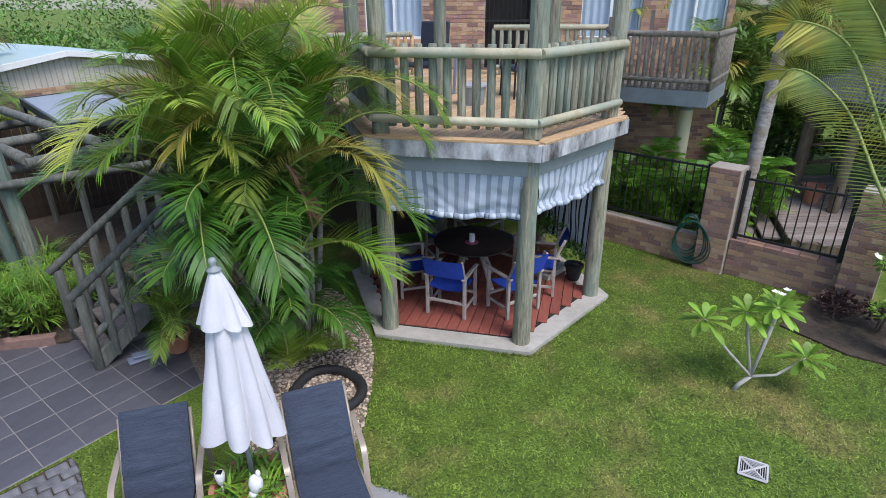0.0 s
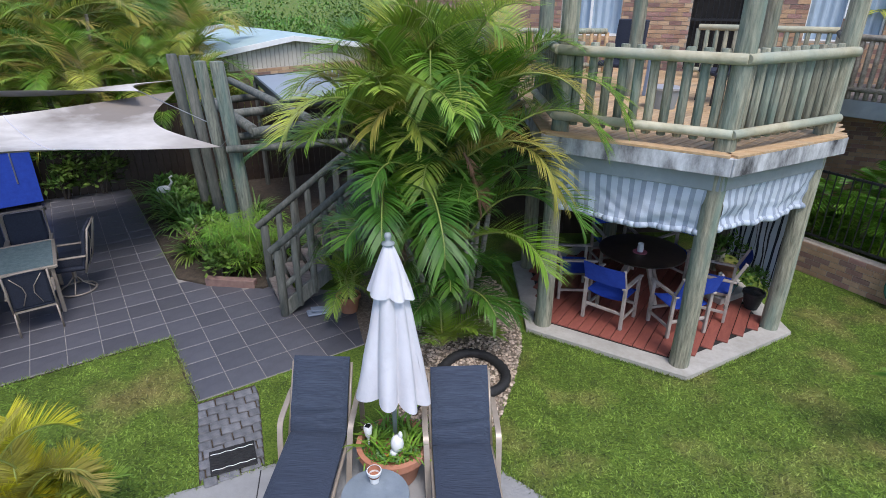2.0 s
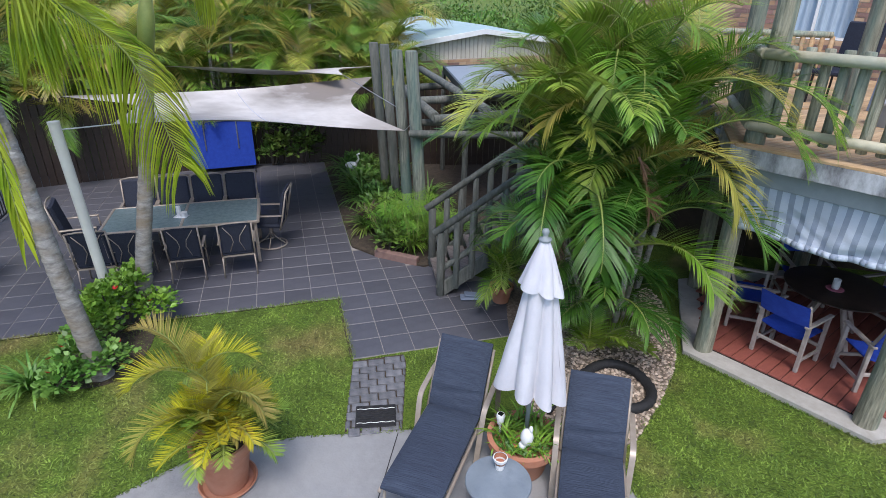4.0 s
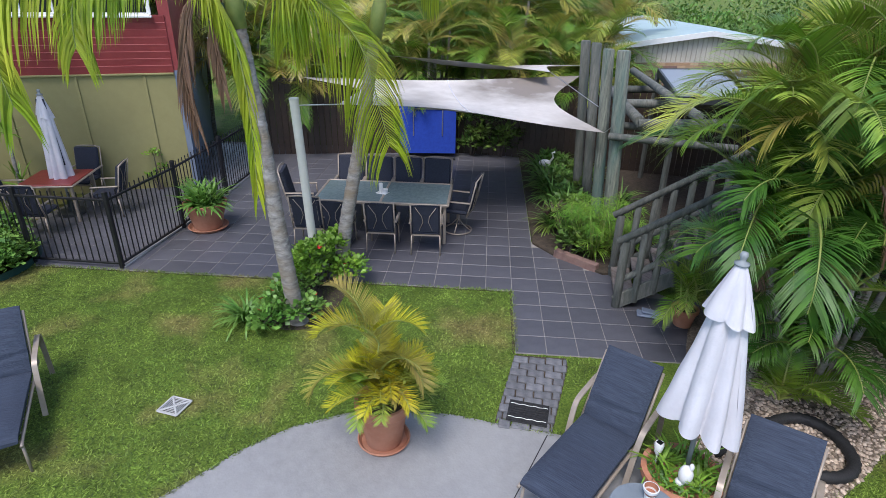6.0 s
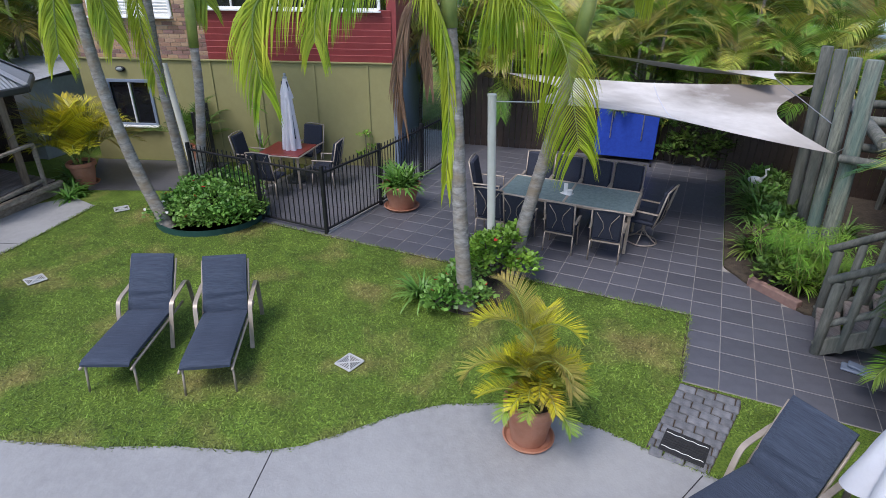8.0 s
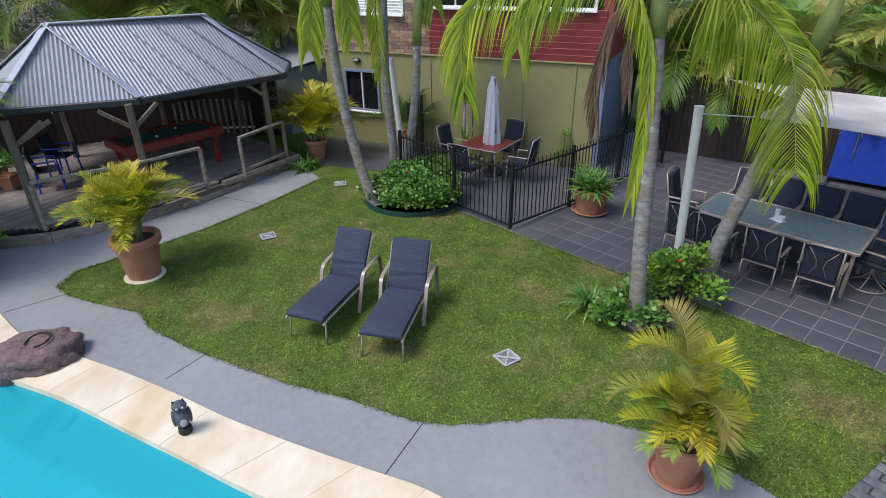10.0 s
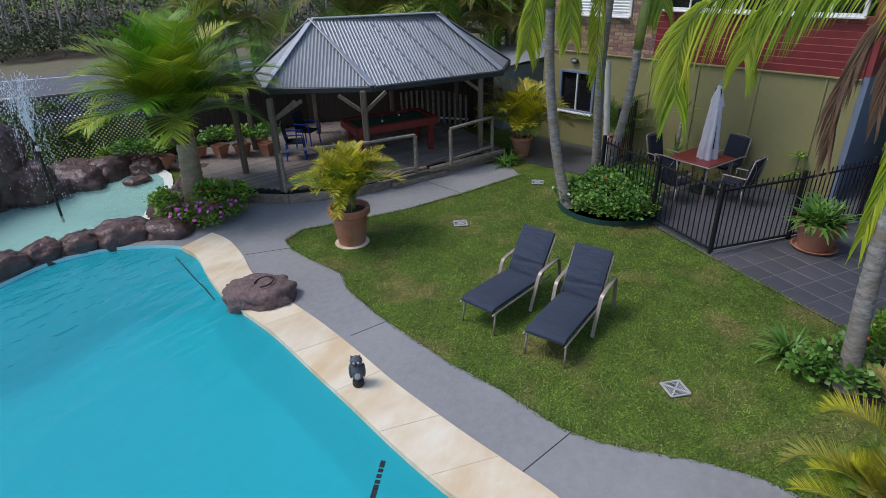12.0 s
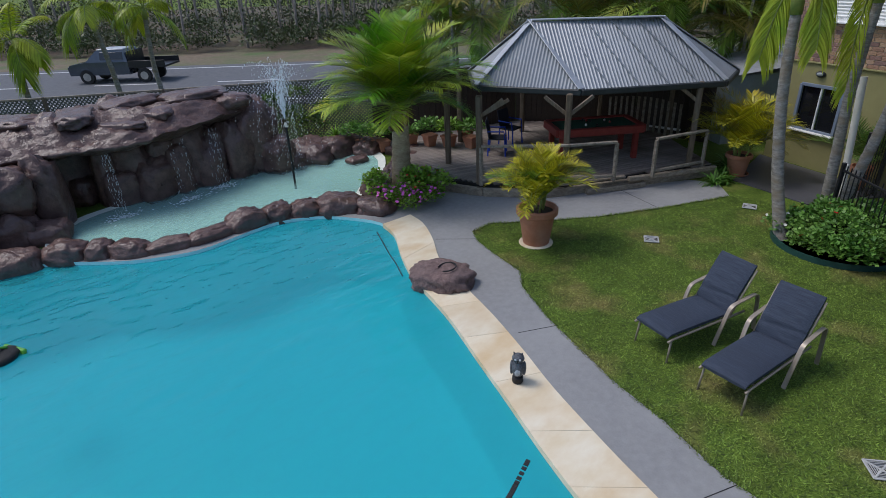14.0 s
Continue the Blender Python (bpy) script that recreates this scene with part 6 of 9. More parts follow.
# ---- fenced corner with the red table ----
F0, F1, F2, F3 = Vector((-9.0, 0.12)), Vector((-9.92, -1.0)), Vector((-10.16, 1.24)), Vector((-11.5, 2.33))
F4, F5 = Vector((-10.95, -2.25)), Vector((-13.1, 3.6))
bar_fence("pool_fence", F0, F1, 0.015, 1.22, "black tubular pool fence panel", 0.105, group="pool fence")
bar_fence("pool_fence", F1, F4, 0.015, 1.22, "black tubular pool fence panel", 0.105, group="pool fence")
bar_fence("pool_fence", F0, F2, 0.015, 1.22, "black tubular pool fence panel", 0.105, group="pool fence")
bar_fence("pool_fence", F2, F3, 0.015, 1.22, "black tubular pool fence panel", 0.105, group="pool fence")
bar_fence("pool_fence", F3, F5, 0.015, 1.22, "black tubular pool fence panel", 0.105, group="pool fence")
bar_fence("pool_gate", (-12.3, -2.3), (-13.2, -2.15), 0.05, 1.45, "tall black fence panel beside the house wall", 0.105)
setting("fence_kerb", G().beam((F0.x, F0.y, 0.02), (F3.x, F3.y, 0.02), 0.1, 0.05, 0.006), M["concrete"], "low concrete kerb under the pool fence")

rt = thing("square_table", "square table with a dark red top under a closed umbrella", "table", place(-11.95, -0.48, 0.02, TURN + 12))
M["redtop"] = mat("dark_red_tabletop", (0.22, 0.025, 0.022), (0.29, 0.04, 0.035), 0.35, 7, 0.1)
part("tabletop", G().box((0, 0, 0.71), (0.92, 0.92, 0.03), None, 0.01), M["redtop"], rt)
part("rim", G().box((0, 0, 0.69), (0.98, 0.98, 0.03), None, 0.01), M["taupe"], rt)
for sx in (-1, 1):
    for sy in (-1, 1):
        part("leg", G().beam((sx * 0.42, sy * 0.42, 0), (sx * 0.42, sy * 0.42, 0.68), 0.045, 0.045, 0.005), M["taupe"], rt)
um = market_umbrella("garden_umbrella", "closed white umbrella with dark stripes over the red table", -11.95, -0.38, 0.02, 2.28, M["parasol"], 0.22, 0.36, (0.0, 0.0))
for k in range(3):
    a = 0.5 + 2.1 * k
    part("stripe", G().tube([(0.175 * math.cos(a) * (0.35 + 0.65 * j / 8), 0.175 * math.sin(a) * (0.35 + 0.65 * j / 8), 2.12 - 0.145 * j) for j in range(9)], 0.016, 6), M["navy_plain"], um, "dark stripe", True)
part("base", G().lathe([(0, 0), (0.24, 0), (0.24, 0.05), (0.05, 0.09), (0.04, 0.3), (0, 0.3)], 22, closed=True), M["charcoal"], um)
for dx, dy, t in ((0.85, 0.0, 90), (-0.85, 0.0, -90), (0.05, 0.85, 180), (0.0, -0.88, 0)):
    copy_thing(ch, place(-11.95, -0.48, 0.02, TURN + 12) @ place(dx, dy, 0, t + rnd.uniform(-8, 8)))


# ---- olive, red and brick house ----
HD, HP = Vector((0.309, 0.951)), Vector((-13.4, -1.0))
HN = Vector((0.951, -0.309))
HT = math.degrees(math.atan2(HD.y, HD.x))


def hw(s, out=0.0):
    p = HP + HD * s + HN * out
    return p.x, p.y


def wall_block(g, s0, s1, z0, z1, t=0.2, out=0.0):
    c = hw((s0 + s1) / 2, out - t / 2)
    return g.box((*c, (z0 + z1) / 2), (s1 - s0, t, z1 - z0), Matrix.Rotation(radians(HT), 3, "Z"))


g = G()
SL, SB, SR = -4.15, -1.05, 3.05
W = (-3.55, -2.55, 0.86, 1.86)
for a, b, c, d in ((SL, W[0], 0, 2.33), (W[1], SR, 0, 2.33), (W[0], W[1], 0, W[2]), (W[0], W[1], W[3], 2.33)):
    wall_block(g, a, b, c, d)
house = setting("wall_house", g, M["olive"], "olive green rendered lower wall of the house with cover battens")
for s in (-1.05, 0.05, 1.3, 2.5):
    c = hw(s, 0.012)
    part("batten", G().box((*c, 1.165), (0.045, 0.024, 2.33), Matrix.Rotation(radians(HT), 3, "Z"), 0.004), M["olive"], house)
c = hw((SL + SR) / 2, 0.02)
part("cap_moulding", G().box((*c, 2.345), (SR - SL, 0.05, 0.035), Matrix.Rotation(radians(HT), 3, "Z"), 0.006), M["olive"], house)
# side wall in slate blue, going back from the corner
c = Vector(hw(SR, -0.004))
b = c + Vector((-0.951, 0.309)) * 5 + HD * 0.0
setting("wall_side", G().beam((c.x - 0.0, c.y + 0.004, 1.2), (b.x, b.y, 1.2), 0.2, 2.4), M["bluepaint"], "slate blue side wall of the house")
setting("wall_side_upper", G().beam((c.x, c.y + 0.004, 3.9), (b.x, b.y, 3.9), 0.2, 3.0), M["redboard"], "red weatherboard side wall of the house")
# red weatherboards, lapped
boards = setting("weatherboards", wall_block(G(), SB, SR, 2.36, 3.4, 0.2, -0.02), M["redboard"], "dark red lapped weatherboard cladding")
for i in range(8):
    z = 2.37 + i * 0.13
    c = hw((SB + SR) / 2, 0.008)
    m = Matrix.Rotation(radians(HT), 3, "Z") @ Matrix.Rotation(radians(9), 3, "X")
    part("board", G().box((*c, z + 0.065), (SR - SB, 0.022, 0.145), m, 0.003), M["redboard"], boards)
g = G()
wall_block(g, SB, SR, 4.5, 5.4, 0.2, -0.02)
part("upper_board", g, M["redboard"], boards)
brick_wall("wall_brick_upper", hw(SL, -0.1), hw(SB, -0.1), 2.36, 5.4, 0.2, "tan brick upper wall of the house", holes=((0.55, 2.45, 3.2, 4.6),), single=True)
# upper windows


def slider(name, s0, s1, z0, z1, label, mull, slats=False):
    th = tagged(thing(name, "", "", place(*hw((s0 + s1) / 2, 0.0), 0, HT)), label, kind="structure")
    w = s1 - s0
    f = G()
    for a, b in (((-w / 2, z0), (w / 2, z0)), ((-w / 2, z1), (w / 2, z1)), ((-w / 2, z0), (-w / 2, z1)), ((w / 2, z0), (w / 2, z1))):
        f.beam((a[0], -0.01, a[1]), (b[0], -0.01, b[1]), 0.07, 0.05, 0.006, up=(0, 1, 0))
    part("window_frame", f, M["bluepaint"] if "slate" in label else M["white"], th)
    for i in range(1, mull):
        x = -w / 2 + w * i / mull
        part("mullion", G().box((x, 0, (z0 + z1) / 2), (0.035, 0.04, z1 - z0 - 0.04), None, 0.004), M["white"], th)
    for i in range(mull):
        x = -w / 2 + w * (i + 0.5) / mull
        part("pane", G().box((x, 0.05, (z0 + z1) / 2), (w / mull - 0.03, 0.008, z1 - z0 - 0.04)), M["pane"], th)
    if slats:
        part("blind", G().grid(lambda u, v: (-w / 2 + 0.04 + (w - 0.08) * u, 0.03 + 0.012 * math.sin(v * 120), z0 + 0.04 + (z1 - z0 - 0.08) * v), 1, 240), M["white"], th, "white slatted blind")
    part("window_sill", G().box((0, -0.06, z0 - 0.03), (w + 0.1, 0.14, 0.035), None, 0.006), M["white"], th)
    return th


slider("window_4", W[0], W[1], W[2], W[3], "sliding window with a slate blue surround and white sill", 2)
slider("window_5", SB + 0.15, SR - 0.25, 3.42, 4.45, "row of white-framed upper windows above the red boards", 7)
slider("window_6", SL + 0.6, SL + 2.4, 3.24, 4.55, "upper window with white slatted blinds in the brick wall", 2, True)
lt = thing("bulkhead_light", "black oval bulkhead wall light above the window", "lamp", place(*hw(-3.15, 0.03), 2.12, HT))
part("body", G().ball((0, 0, 0), 0.12, 16, 8, 0, (1.0, 0.45, 0.55)), M["black"], lt, "", True)
part("lens", G().ball((0, -0.03, 0), 0.085, 14, 8, 0, (1.0, 0.45, 0.5)), M["greypaint"], lt, "", True)
setting("house_roof", G().prism([hw(SL - 0.3, 0.5), hw(SR + 0.3, 0.5), hw(SR + 0.3, -7), hw(SL - 0.3, -7)], 5.4, 5.6), M["zinc"], "grey metal roof edge of the house")
setting("side_path", G().prism([(-12.3, -4.6), (-14.6, -5.0), hw(-3.0, 0.1), hw(-0.9, 0.1), (-11.9, -2.9)], -0.05, 0.02), M["tile"], "grey tiled path along the house wall")
# small white shed between hut and house
ws = thing("garden_shed", "small white shed with a ribbed metal roof", "shed", place(-16.2, -6.6, 0, 60))
part("wall_box", G().box((0, 0, 0.9), (2.2, 2.0, 1.8), None, 0.01), M["greypaint"], ws)
part("roof", G().grid(lambda u, v: (-1.25 + 2.5 * u, -1.15 + 2.3 * v, 1.83 + 0.2 * v + 0.018 * math.sin(u * 100)), 80, 1), M["zincpale"], ws, "", True)

# ---- pool hut ----
E_D = Vector((-0.839, 0.545))
DECK = [(-7.2, -9.9), (-7.35, -8.85), (-7.75, -7.95), (-8.6, -6.95), (-12.3, -5.15), (-14.6, -8.3), (-12.2, -11.4), (-9.6, -12.0), (-8.3, -12.4)]
# near-black block, its colour doing the shade below and between the boards
deck = setting("hut_deck", G().prism(DECK, 0.02, 0.25), M["dark"], "weathered grey hardwood deck of the pool hut")
hc = Vector((-10.6, -8.4))
bd, bn = Vector((math.cos(radians(160)), math.sin(radians(160)))), Vector((math.sin(radians(160)), -math.cos(radians(160))))
DC = [(-7.2, -9.9), (-7.75, -7.95), (-8.6, -6.95), (-12.3, -5.15), (-14.6, -8.3), (-12.2, -11.4), (-8.3, -12.4)]
for i in range(-40, 41):
    hit = clip_line(hc + bn * i * 0.115, bd, DC)
    if hit and hit[1] - hit[0] > 0.1:
        c = hc + bn * i * 0.115 + bd * (hit[0] + hit[1]) / 2
        part("deck_board", G().box((0, 0, 0), (hit[1] - hit[0], 0.105, 0.026), None, 0.004), M["greydeck"], deck).matrix_basis = place(c.x, c.y, 0.264, 160)
M["sleeper"] = mat("pale_sleeper", (0.22, 0.175, 0.13), (0.40, 0.34, 0.26), 0.85, 6, 0.5, 20, c3=(0.10, 0.08, 0.065), big=1.6, stretch=(2, 2, 4), rand=0.15)
edge = [(-7.12, -9.9), (-7.28, -8.85), (-7.68, -7.92), (-8.55, -6.88), (-10.3, -6.05), (-12.3, -5.08)]
for a, b in zip(edge, edge[1:]):
    part("edge_sleeper", G().beam((*a, 0.10), (*b, 0.10), 0.09, 0.19, 0.012), M["sleeper"], deck)
for a, b, o, z, h in (((-8.75, -6.70), (-10.15, -6.02), 0.10, 0.30, 0.05), ((-10.2, -5.95), (-12.2, -5.0), 0.06, 0.24, 0.10), ((-9.3, -6.38), (-10.6, -5.78), 0.16, 0.07, 0.12)):
    part("step_sleeper", G().beam((*a, z), (*b, z), 0.11, h, 0.012), M["sleeper"], deck)

hut = thing("pool_hut", "open timber pool hut with a grey corrugated hip roof", "gazebo")
R0, R1 = Vector((-9.78, -8.55, 3.42)), Vector((-12.15, -6.78, 3.38))
EV = [(-9.5, -6.84), (-12.2, -5.10), (-13.7, -5.55), (-14.75, -6.9), (-14.2, -8.9), (-11.7, -10.6), (-9.7, -10.5), (-8.45, -8.95)]
EV = [Vector((x, y, 2.16)) for x, y in EV]
tops = [(R0, R1), (R1, R1), (R1, R1), (R1, R1), (R1, R0), (R0, R0), (R0, R0), (R0, R0)]


def corrugated(a, b, ta, tb, pitch=0.076, amp=0.008):
    """Corrugated sheeting from the eave a-b up to ta-tb, its waves running down the slope."""
    g = G()
    L = (b - a).length
    x = (b - a) / L
    up = ((ta + tb) / 2 - (a + b) / 2)
    up = up - x * up.dot(x)
    n = x.cross(up).normalized()
    if n.z < 0:
        n = -n
    h = up.length
    u = up / h
    sa, sb = (ta - a).dot(x), (tb - a).dot(x)
    s0, s1 = min(0.0, sa), max(L, sb)

    def span(s):
        lo, hi = 0.0, 1.0
        if s < 0:
            lo = s / sa
        elif s < sa:
            hi = s / sa
        if s > L:
            lo = max(lo, (s - L) / (sb - L))
        elif s > sb:
            hi = min(hi, (L - s) / (L - sb))
        return lo, max(lo, hi)
    k = int((s1 - s0) / pitch * 4)
    for i in range(k):
        q = []
        for s in (s0 + (s1 - s0) * i / k, s0 + (s1 - s0) * (i + 1) / k):
            lo, hi = span(s)
            o = a + x * s + n * (amp * math.sin(2 * math.pi * s / pitch))
            q.append((o + u * h * lo, o + u * h * hi))
        g.add([q[0][0], q[1][0], q[1][1], q[0][1]], [(0, 1, 2, 3)])
    return g


for i in range(8):
    a, b = EV[i], EV[(i + 1) % 8]
    ta, tb = tops[i]
    part("roof_sheet", corrugated(a, b, ta, tb), M["zinc"], hut, "grey corrugated steel sheeting", 30)
    part("gutter", G().beam(a - Vector((0, 0, 0.055)), b - Vector((0, 0, 0.055)), 0.10, 0.13, 0.02), M["charcoal"], hut)
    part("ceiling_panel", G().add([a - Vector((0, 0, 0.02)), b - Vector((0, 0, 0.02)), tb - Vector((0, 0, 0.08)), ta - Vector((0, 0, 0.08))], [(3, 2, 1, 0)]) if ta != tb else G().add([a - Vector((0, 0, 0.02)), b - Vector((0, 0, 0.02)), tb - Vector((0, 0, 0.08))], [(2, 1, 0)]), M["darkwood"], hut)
    t = R0 if i in (0, 5, 6, 7) else R1
    part("hip_cap", G().beam(a + Vector((0, 0, 0.02)), t + Vector((0, 0, 0.025)), 0.19, 0.025, 0.006), M["zincpale"], hut)
part("ridge_cap", G().beam(R0 + Vector((0, 0, 0.02)), R1 + Vector((0, 0, 0.02)), 0.22, 0.03, 0.008), M["zincpale"], hut)
for k in range(1, 5):
    s = k / 5
    a = EV[0].lerp(EV[1], s)
    t = R0.lerp(R1, min(1, max(0, (s - 0.0))))
    part("sheet_lap", G().beam(a + Vector((0, 0, 0.02)), R0.lerp(R1, s) + Vector((0, 0, 0.012)), 0.03, 0.012), M["zinc"], hut)
POSTS = [(-7.66, -8.02), (-8.95, -6.72), (-11.75, -5.42), (-12.1, -5.6), (-13.9, -7.2), (-13.6, -9.2), (-11.5, -10.3), (-8.13, -9.6), (-9.6, -10.8)]
for x, y in POSTS:
    part("post", G().box((x, y, 1.225), (0.12, 0.12, 1.91), Matrix.Rotation(radians(30), 3, "Z"), 0.015), M["post_old"], hut)
for (x, y), d in (((-7.66, -8.02), E_D * 0.4 + Vector((0, 0.3))), ((-8.95, -6.72), E_D * 0.5), ((-8.95, -6.72), Vector((0.27, -0.42))), ((-11.75, -5.42), -E_D * 0.5), ((-7.66, -8.02), Vector((-0.27, 0.42)))):
    part("brace", G().beam((x, y, 1.74), (x + d.x, y + d.y, 2.11), 0.06, 0.07, 0.006), M["post_old"], hut)


def rail(pts, zt, label):
    th = thing("hut_rail", label, "railing")
    for a, b in zip(pts, pts[1:]):
        part("top_rail", G().beam((*a, zt), (*b, zt), 0.085, 0.05, 0.008), M["rail_old"], th)
        part("bottom_rail", G().beam((*a, 0.40), (*b, 0.40), 0.06, 0.06, 0.008), M["rail_old"], th)
    for p in (pts[0], pts[-1]):
        part("rail_post", G().beam((*p, 0.27), (*p, zt - 0.026), 0.07, 0.07, 0.008, up=(1, 0, 0)), M["rail_old"], th)


rail([(-7.62, -7.92), (-8.93, -6.62), (-9.78, -6.05)], 1.14, "silvered split timber rail on the hut deck")
rail([(-10.6, -5.62), (-11.95, -5.2)], 1.12, "silvered split timber rail on the hut deck")
# back screen of the hut: upright dark palings with gaps, white pickets
scr = thing("paling_screen", "tall dark timber paling screen behind the hut", "fence")
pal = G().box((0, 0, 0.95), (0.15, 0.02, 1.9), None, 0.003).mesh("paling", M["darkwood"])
k = 0
line = [(-14.6, -6.4), (-14.5, -8.6), (-12.3, -11.3), (-9.9, -12.2), (-8.4, -13.2)]
for a, b in zip(line, line[1:]):
    a, b = Vector(a), Vector(b)
    n = int((b - a).length / 0.155)
    for i in range(n):
        p = a.lerp(b, (i + 0.5) / n)
        part("paling", pal, None, scr).matrix_basis = place(p.x, p.y, 0.05 + 0.03 * rnd.random(), math.degrees(math.atan2((b - a).y, (b - a).x)))
# added dark sheets that stop daylight showing between the palings
for a, b in zip(line, line[1:]):
    d = (Vector(b) - Vector(a)).normalized()
    nrm = Vector((d.y, -d.x)) * 0.05 * (1 if Vector((d.y, -d.x)).dot(Vector(a) - hc) > 0 else -1)
    part("gap_blocker", G().beam((a[0] + nrm.x, a[1] + nrm.y, 1.0), (b[0] + nrm.x, b[1] + nrm.y, 1.0), 0.02, 1.95), M["darkwood"], scr, "added dark sheet that blocks light through the paling gaps")
pk = thing("picket_fence", "white weathered picket fence at the back of the hut", "fence")
for i in range(13):
    s = i / 12
    x, y = -13.35 - 0.35 * s, -8.7 + 1.9 * s
    part("picket", G().box((x, y, 0.72 + 0.1 * math.sin(s * math.pi)), (0.025, 0.07, 0.9), None, 0.004), M["rail_old"], pk)
part("fence_rail", G().beam((-13.38, -8.75, 0.5), (-13.73, -6.75, 0.5), 0.03, 0.05), M["white"], pk)
pt = thing("pool_table", "red-painted pool table with a green cloth and balls", "pool table", place(-10.95, -7.5, 0.278, 147))
M["redpaint"] = mat("dull_red_paint", (0.20, 0.022, 0.016), (0.27, 0.035, 0.025), 0.55, 7, 0.15)
M["felt"] = mat("green_felt", (0.012, 0.065, 0.035), (0.02, 0.09, 0.05), 0.95, 40)
part("cloth", G().box((0, 0, 0.78), (1.86, 0.92, 0.02)), M["felt"], pt, "green felt bed")
for a, b in (((-1.02, -0.52), (1.02, -0.52)), ((-1.02, 0.52), (1.02, 0.52)), ((-1.02, -0.52), (-1.02, 0.52)), ((1.02, -0.52), (1.02, 0.52))):
    part("rail", G().beam((*a, 0.74), (*b, 0.74), 0.13, 0.18, 0.015), M["redpaint"], pt)
for sx in (-1, 1):
    for sy in (-1, 1):
        part("leg", G().beam((sx * 0.9, sy * 0.4, 0), (sx * 0.9, sy * 0.4, 0.66), 0.12, 0.12, 0.012, up=(1, 0, 0)), M["redpaint"], pt)
for i in range(9):
    bl = thing("pool_ball", "small shiny pool ball on the green cloth", "ball", place(-10.95, -7.5, 0.278, 147) @ place(rnd.uniform(-0.7, 0.7), rnd.uniform(-0.35, 0.35), 0.791), "pool balls")
    part("ball", G().ball((0, 0, 0.028), 0.028, 12, 8), M["white"] if i < 3 else M["redpaint"] if i < 6 else M["black"], bl, "", True)
for x, y, t in ((-9.5, -9.3, 40), (-10.4, -9.7, 10)):
    c = thing("plastic_chair", "dark blue plastic armchair in the hut", "chair", place(x, y, 0.278, t), "chairs in the hut")
    part("seat", G().box((0, 0, 0.42), (0.46, 0.44, 0.03), None, 0.01), M["navy_plain"], c)
    part("backrest", G().box((0, -0.23, 0.66), (0.46, 0.03, 0.46), Matrix.Rotation(radians(12), 3, "X"), 0.01), M["navy_plain"], c)
    for sx in (-0.21, 0.21):
        for sy in (-0.2, 0.2):
            part("leg", G().tube([(sx, sy, 0.42), (sx * 1.1, sy * 1.1, 0)], 0.018, 8), M["bluefabric"], c)
        part("armrest", G().tube([(sx * 1.1, -0.22, 0.62), (sx * 1.1, 0.18, 0.62), (sx * 1.05, 0.2, 0.42)], 0.018, 8), M["bluefabric"], c)

# ---- pool rocks, grotto, fountain ----


def boulder(name, label, x, y, z, r, sc, rough, m="rock", turn=0, group="", seg=22):
    th = thing(name, label, "rock", place(x, y, z, turn), group)
    g = G()
    vs, fs = [], []
    rings = seg // 2
    off = Vector((x * 1.7, y * 2.3, z))
    for i in range(rings + 1):
        a = math.pi * i / rings
        for k in range(seg):
            w = 2 * math.pi * k / seg
            d = Vector((math.sin(a) * math.cos(w), math.sin(a) * math.sin(w), math.cos(a)))
            e = Vector((abs(d.x) ** 0.75 * (1 if d.x > 0 else -1), abs(d.y) ** 0.75 * (1 if d.y > 0 else -1), abs(d.z) ** 0.8 * (1 if d.z > 0 else -1)))
            q = 1 + rough * (noise.noise(d * 1.6 + off) + 0.6 * noise.noise(d * 4 + off) + 0.35 * noise.noise(d * 9 + off) + 0.15 * noise.noise(d * 19 + off))
            vs.append((e.x * r * sc[0] * q, e.y * r * sc[1] * q, e.z * r * sc[2] * q))
    for i in range(rings):
        for k in range(seg):
            k2 = (k + 1) % seg
            fs.append((i * seg + k, (i + 1) * seg + k, (i + 1) * seg + k2, i * seg + k2))
    g.add(vs, fs)
    part("stone", g, M[m], th, "", True)
    return th


RIM = [(2.3, -11.6, 0.60, 0.42, 0.34, -20), (1.35, -11.55, 0.55, 0.40, 0.32, 10), (0.62, -11.40, 0.46, 0.36, 0.30, -15), (-0.17, -11.17, 0.42, 0.32, 0.29, 140), (-0.66, -10.83, 0.26, 0.29, 0.27, 135), (-1.07, -10.50, 0.40, 0.28, 0.25, 140),
       (-1.72, -10.16, 0.46, 0.19, 0.19, 165), (-2.45, -10.08, 0.50, 0.20, 0.21, 184), (-3.18, -10.14, 0.44, 0.29, 0.32, 184), (-3.86, -10.13, 0.35, 0.28, 0.29, 178), (-4.40, -9.90, 0.35, 0.30, 0.29, 155), (-5.0, -9.58, 0.52, 0.40, 0.34, 150), (-5.52, -8.98, 0.46, 0.36, 0.28, 120)]
for x, y, l, w, h, a in RIM:
    boulder("rim_boulder", "long rounded red-brown boulder on the rim between the pools", x, y, 0.02, 1.0, (l, w, h), 0.17, turn=a, group="rim boulders", seg=48)
for x, y, r in ((-7.9, -12.75, 0.42), (-7.25, -13.25, 0.55), (-6.35, -13.45, 0.62), (-5.7, -13.3, 0.42), (-8.35, -11.75, 0.38), (-7.95, -11.1, 0.36), (-7.15, -10.45, 0.34), (-6.65, -10.1, 0.34), (-6.1, -9.75, 0.36)):
    boulder("beach_boulder", "smooth grey-brown boulder at the edge of the wading pool", x, y, 0.05, r, (1.35, 0.95, 0.75), 0.25, turn=rnd.uniform(0, 180), group="beach boulders", seg=40)
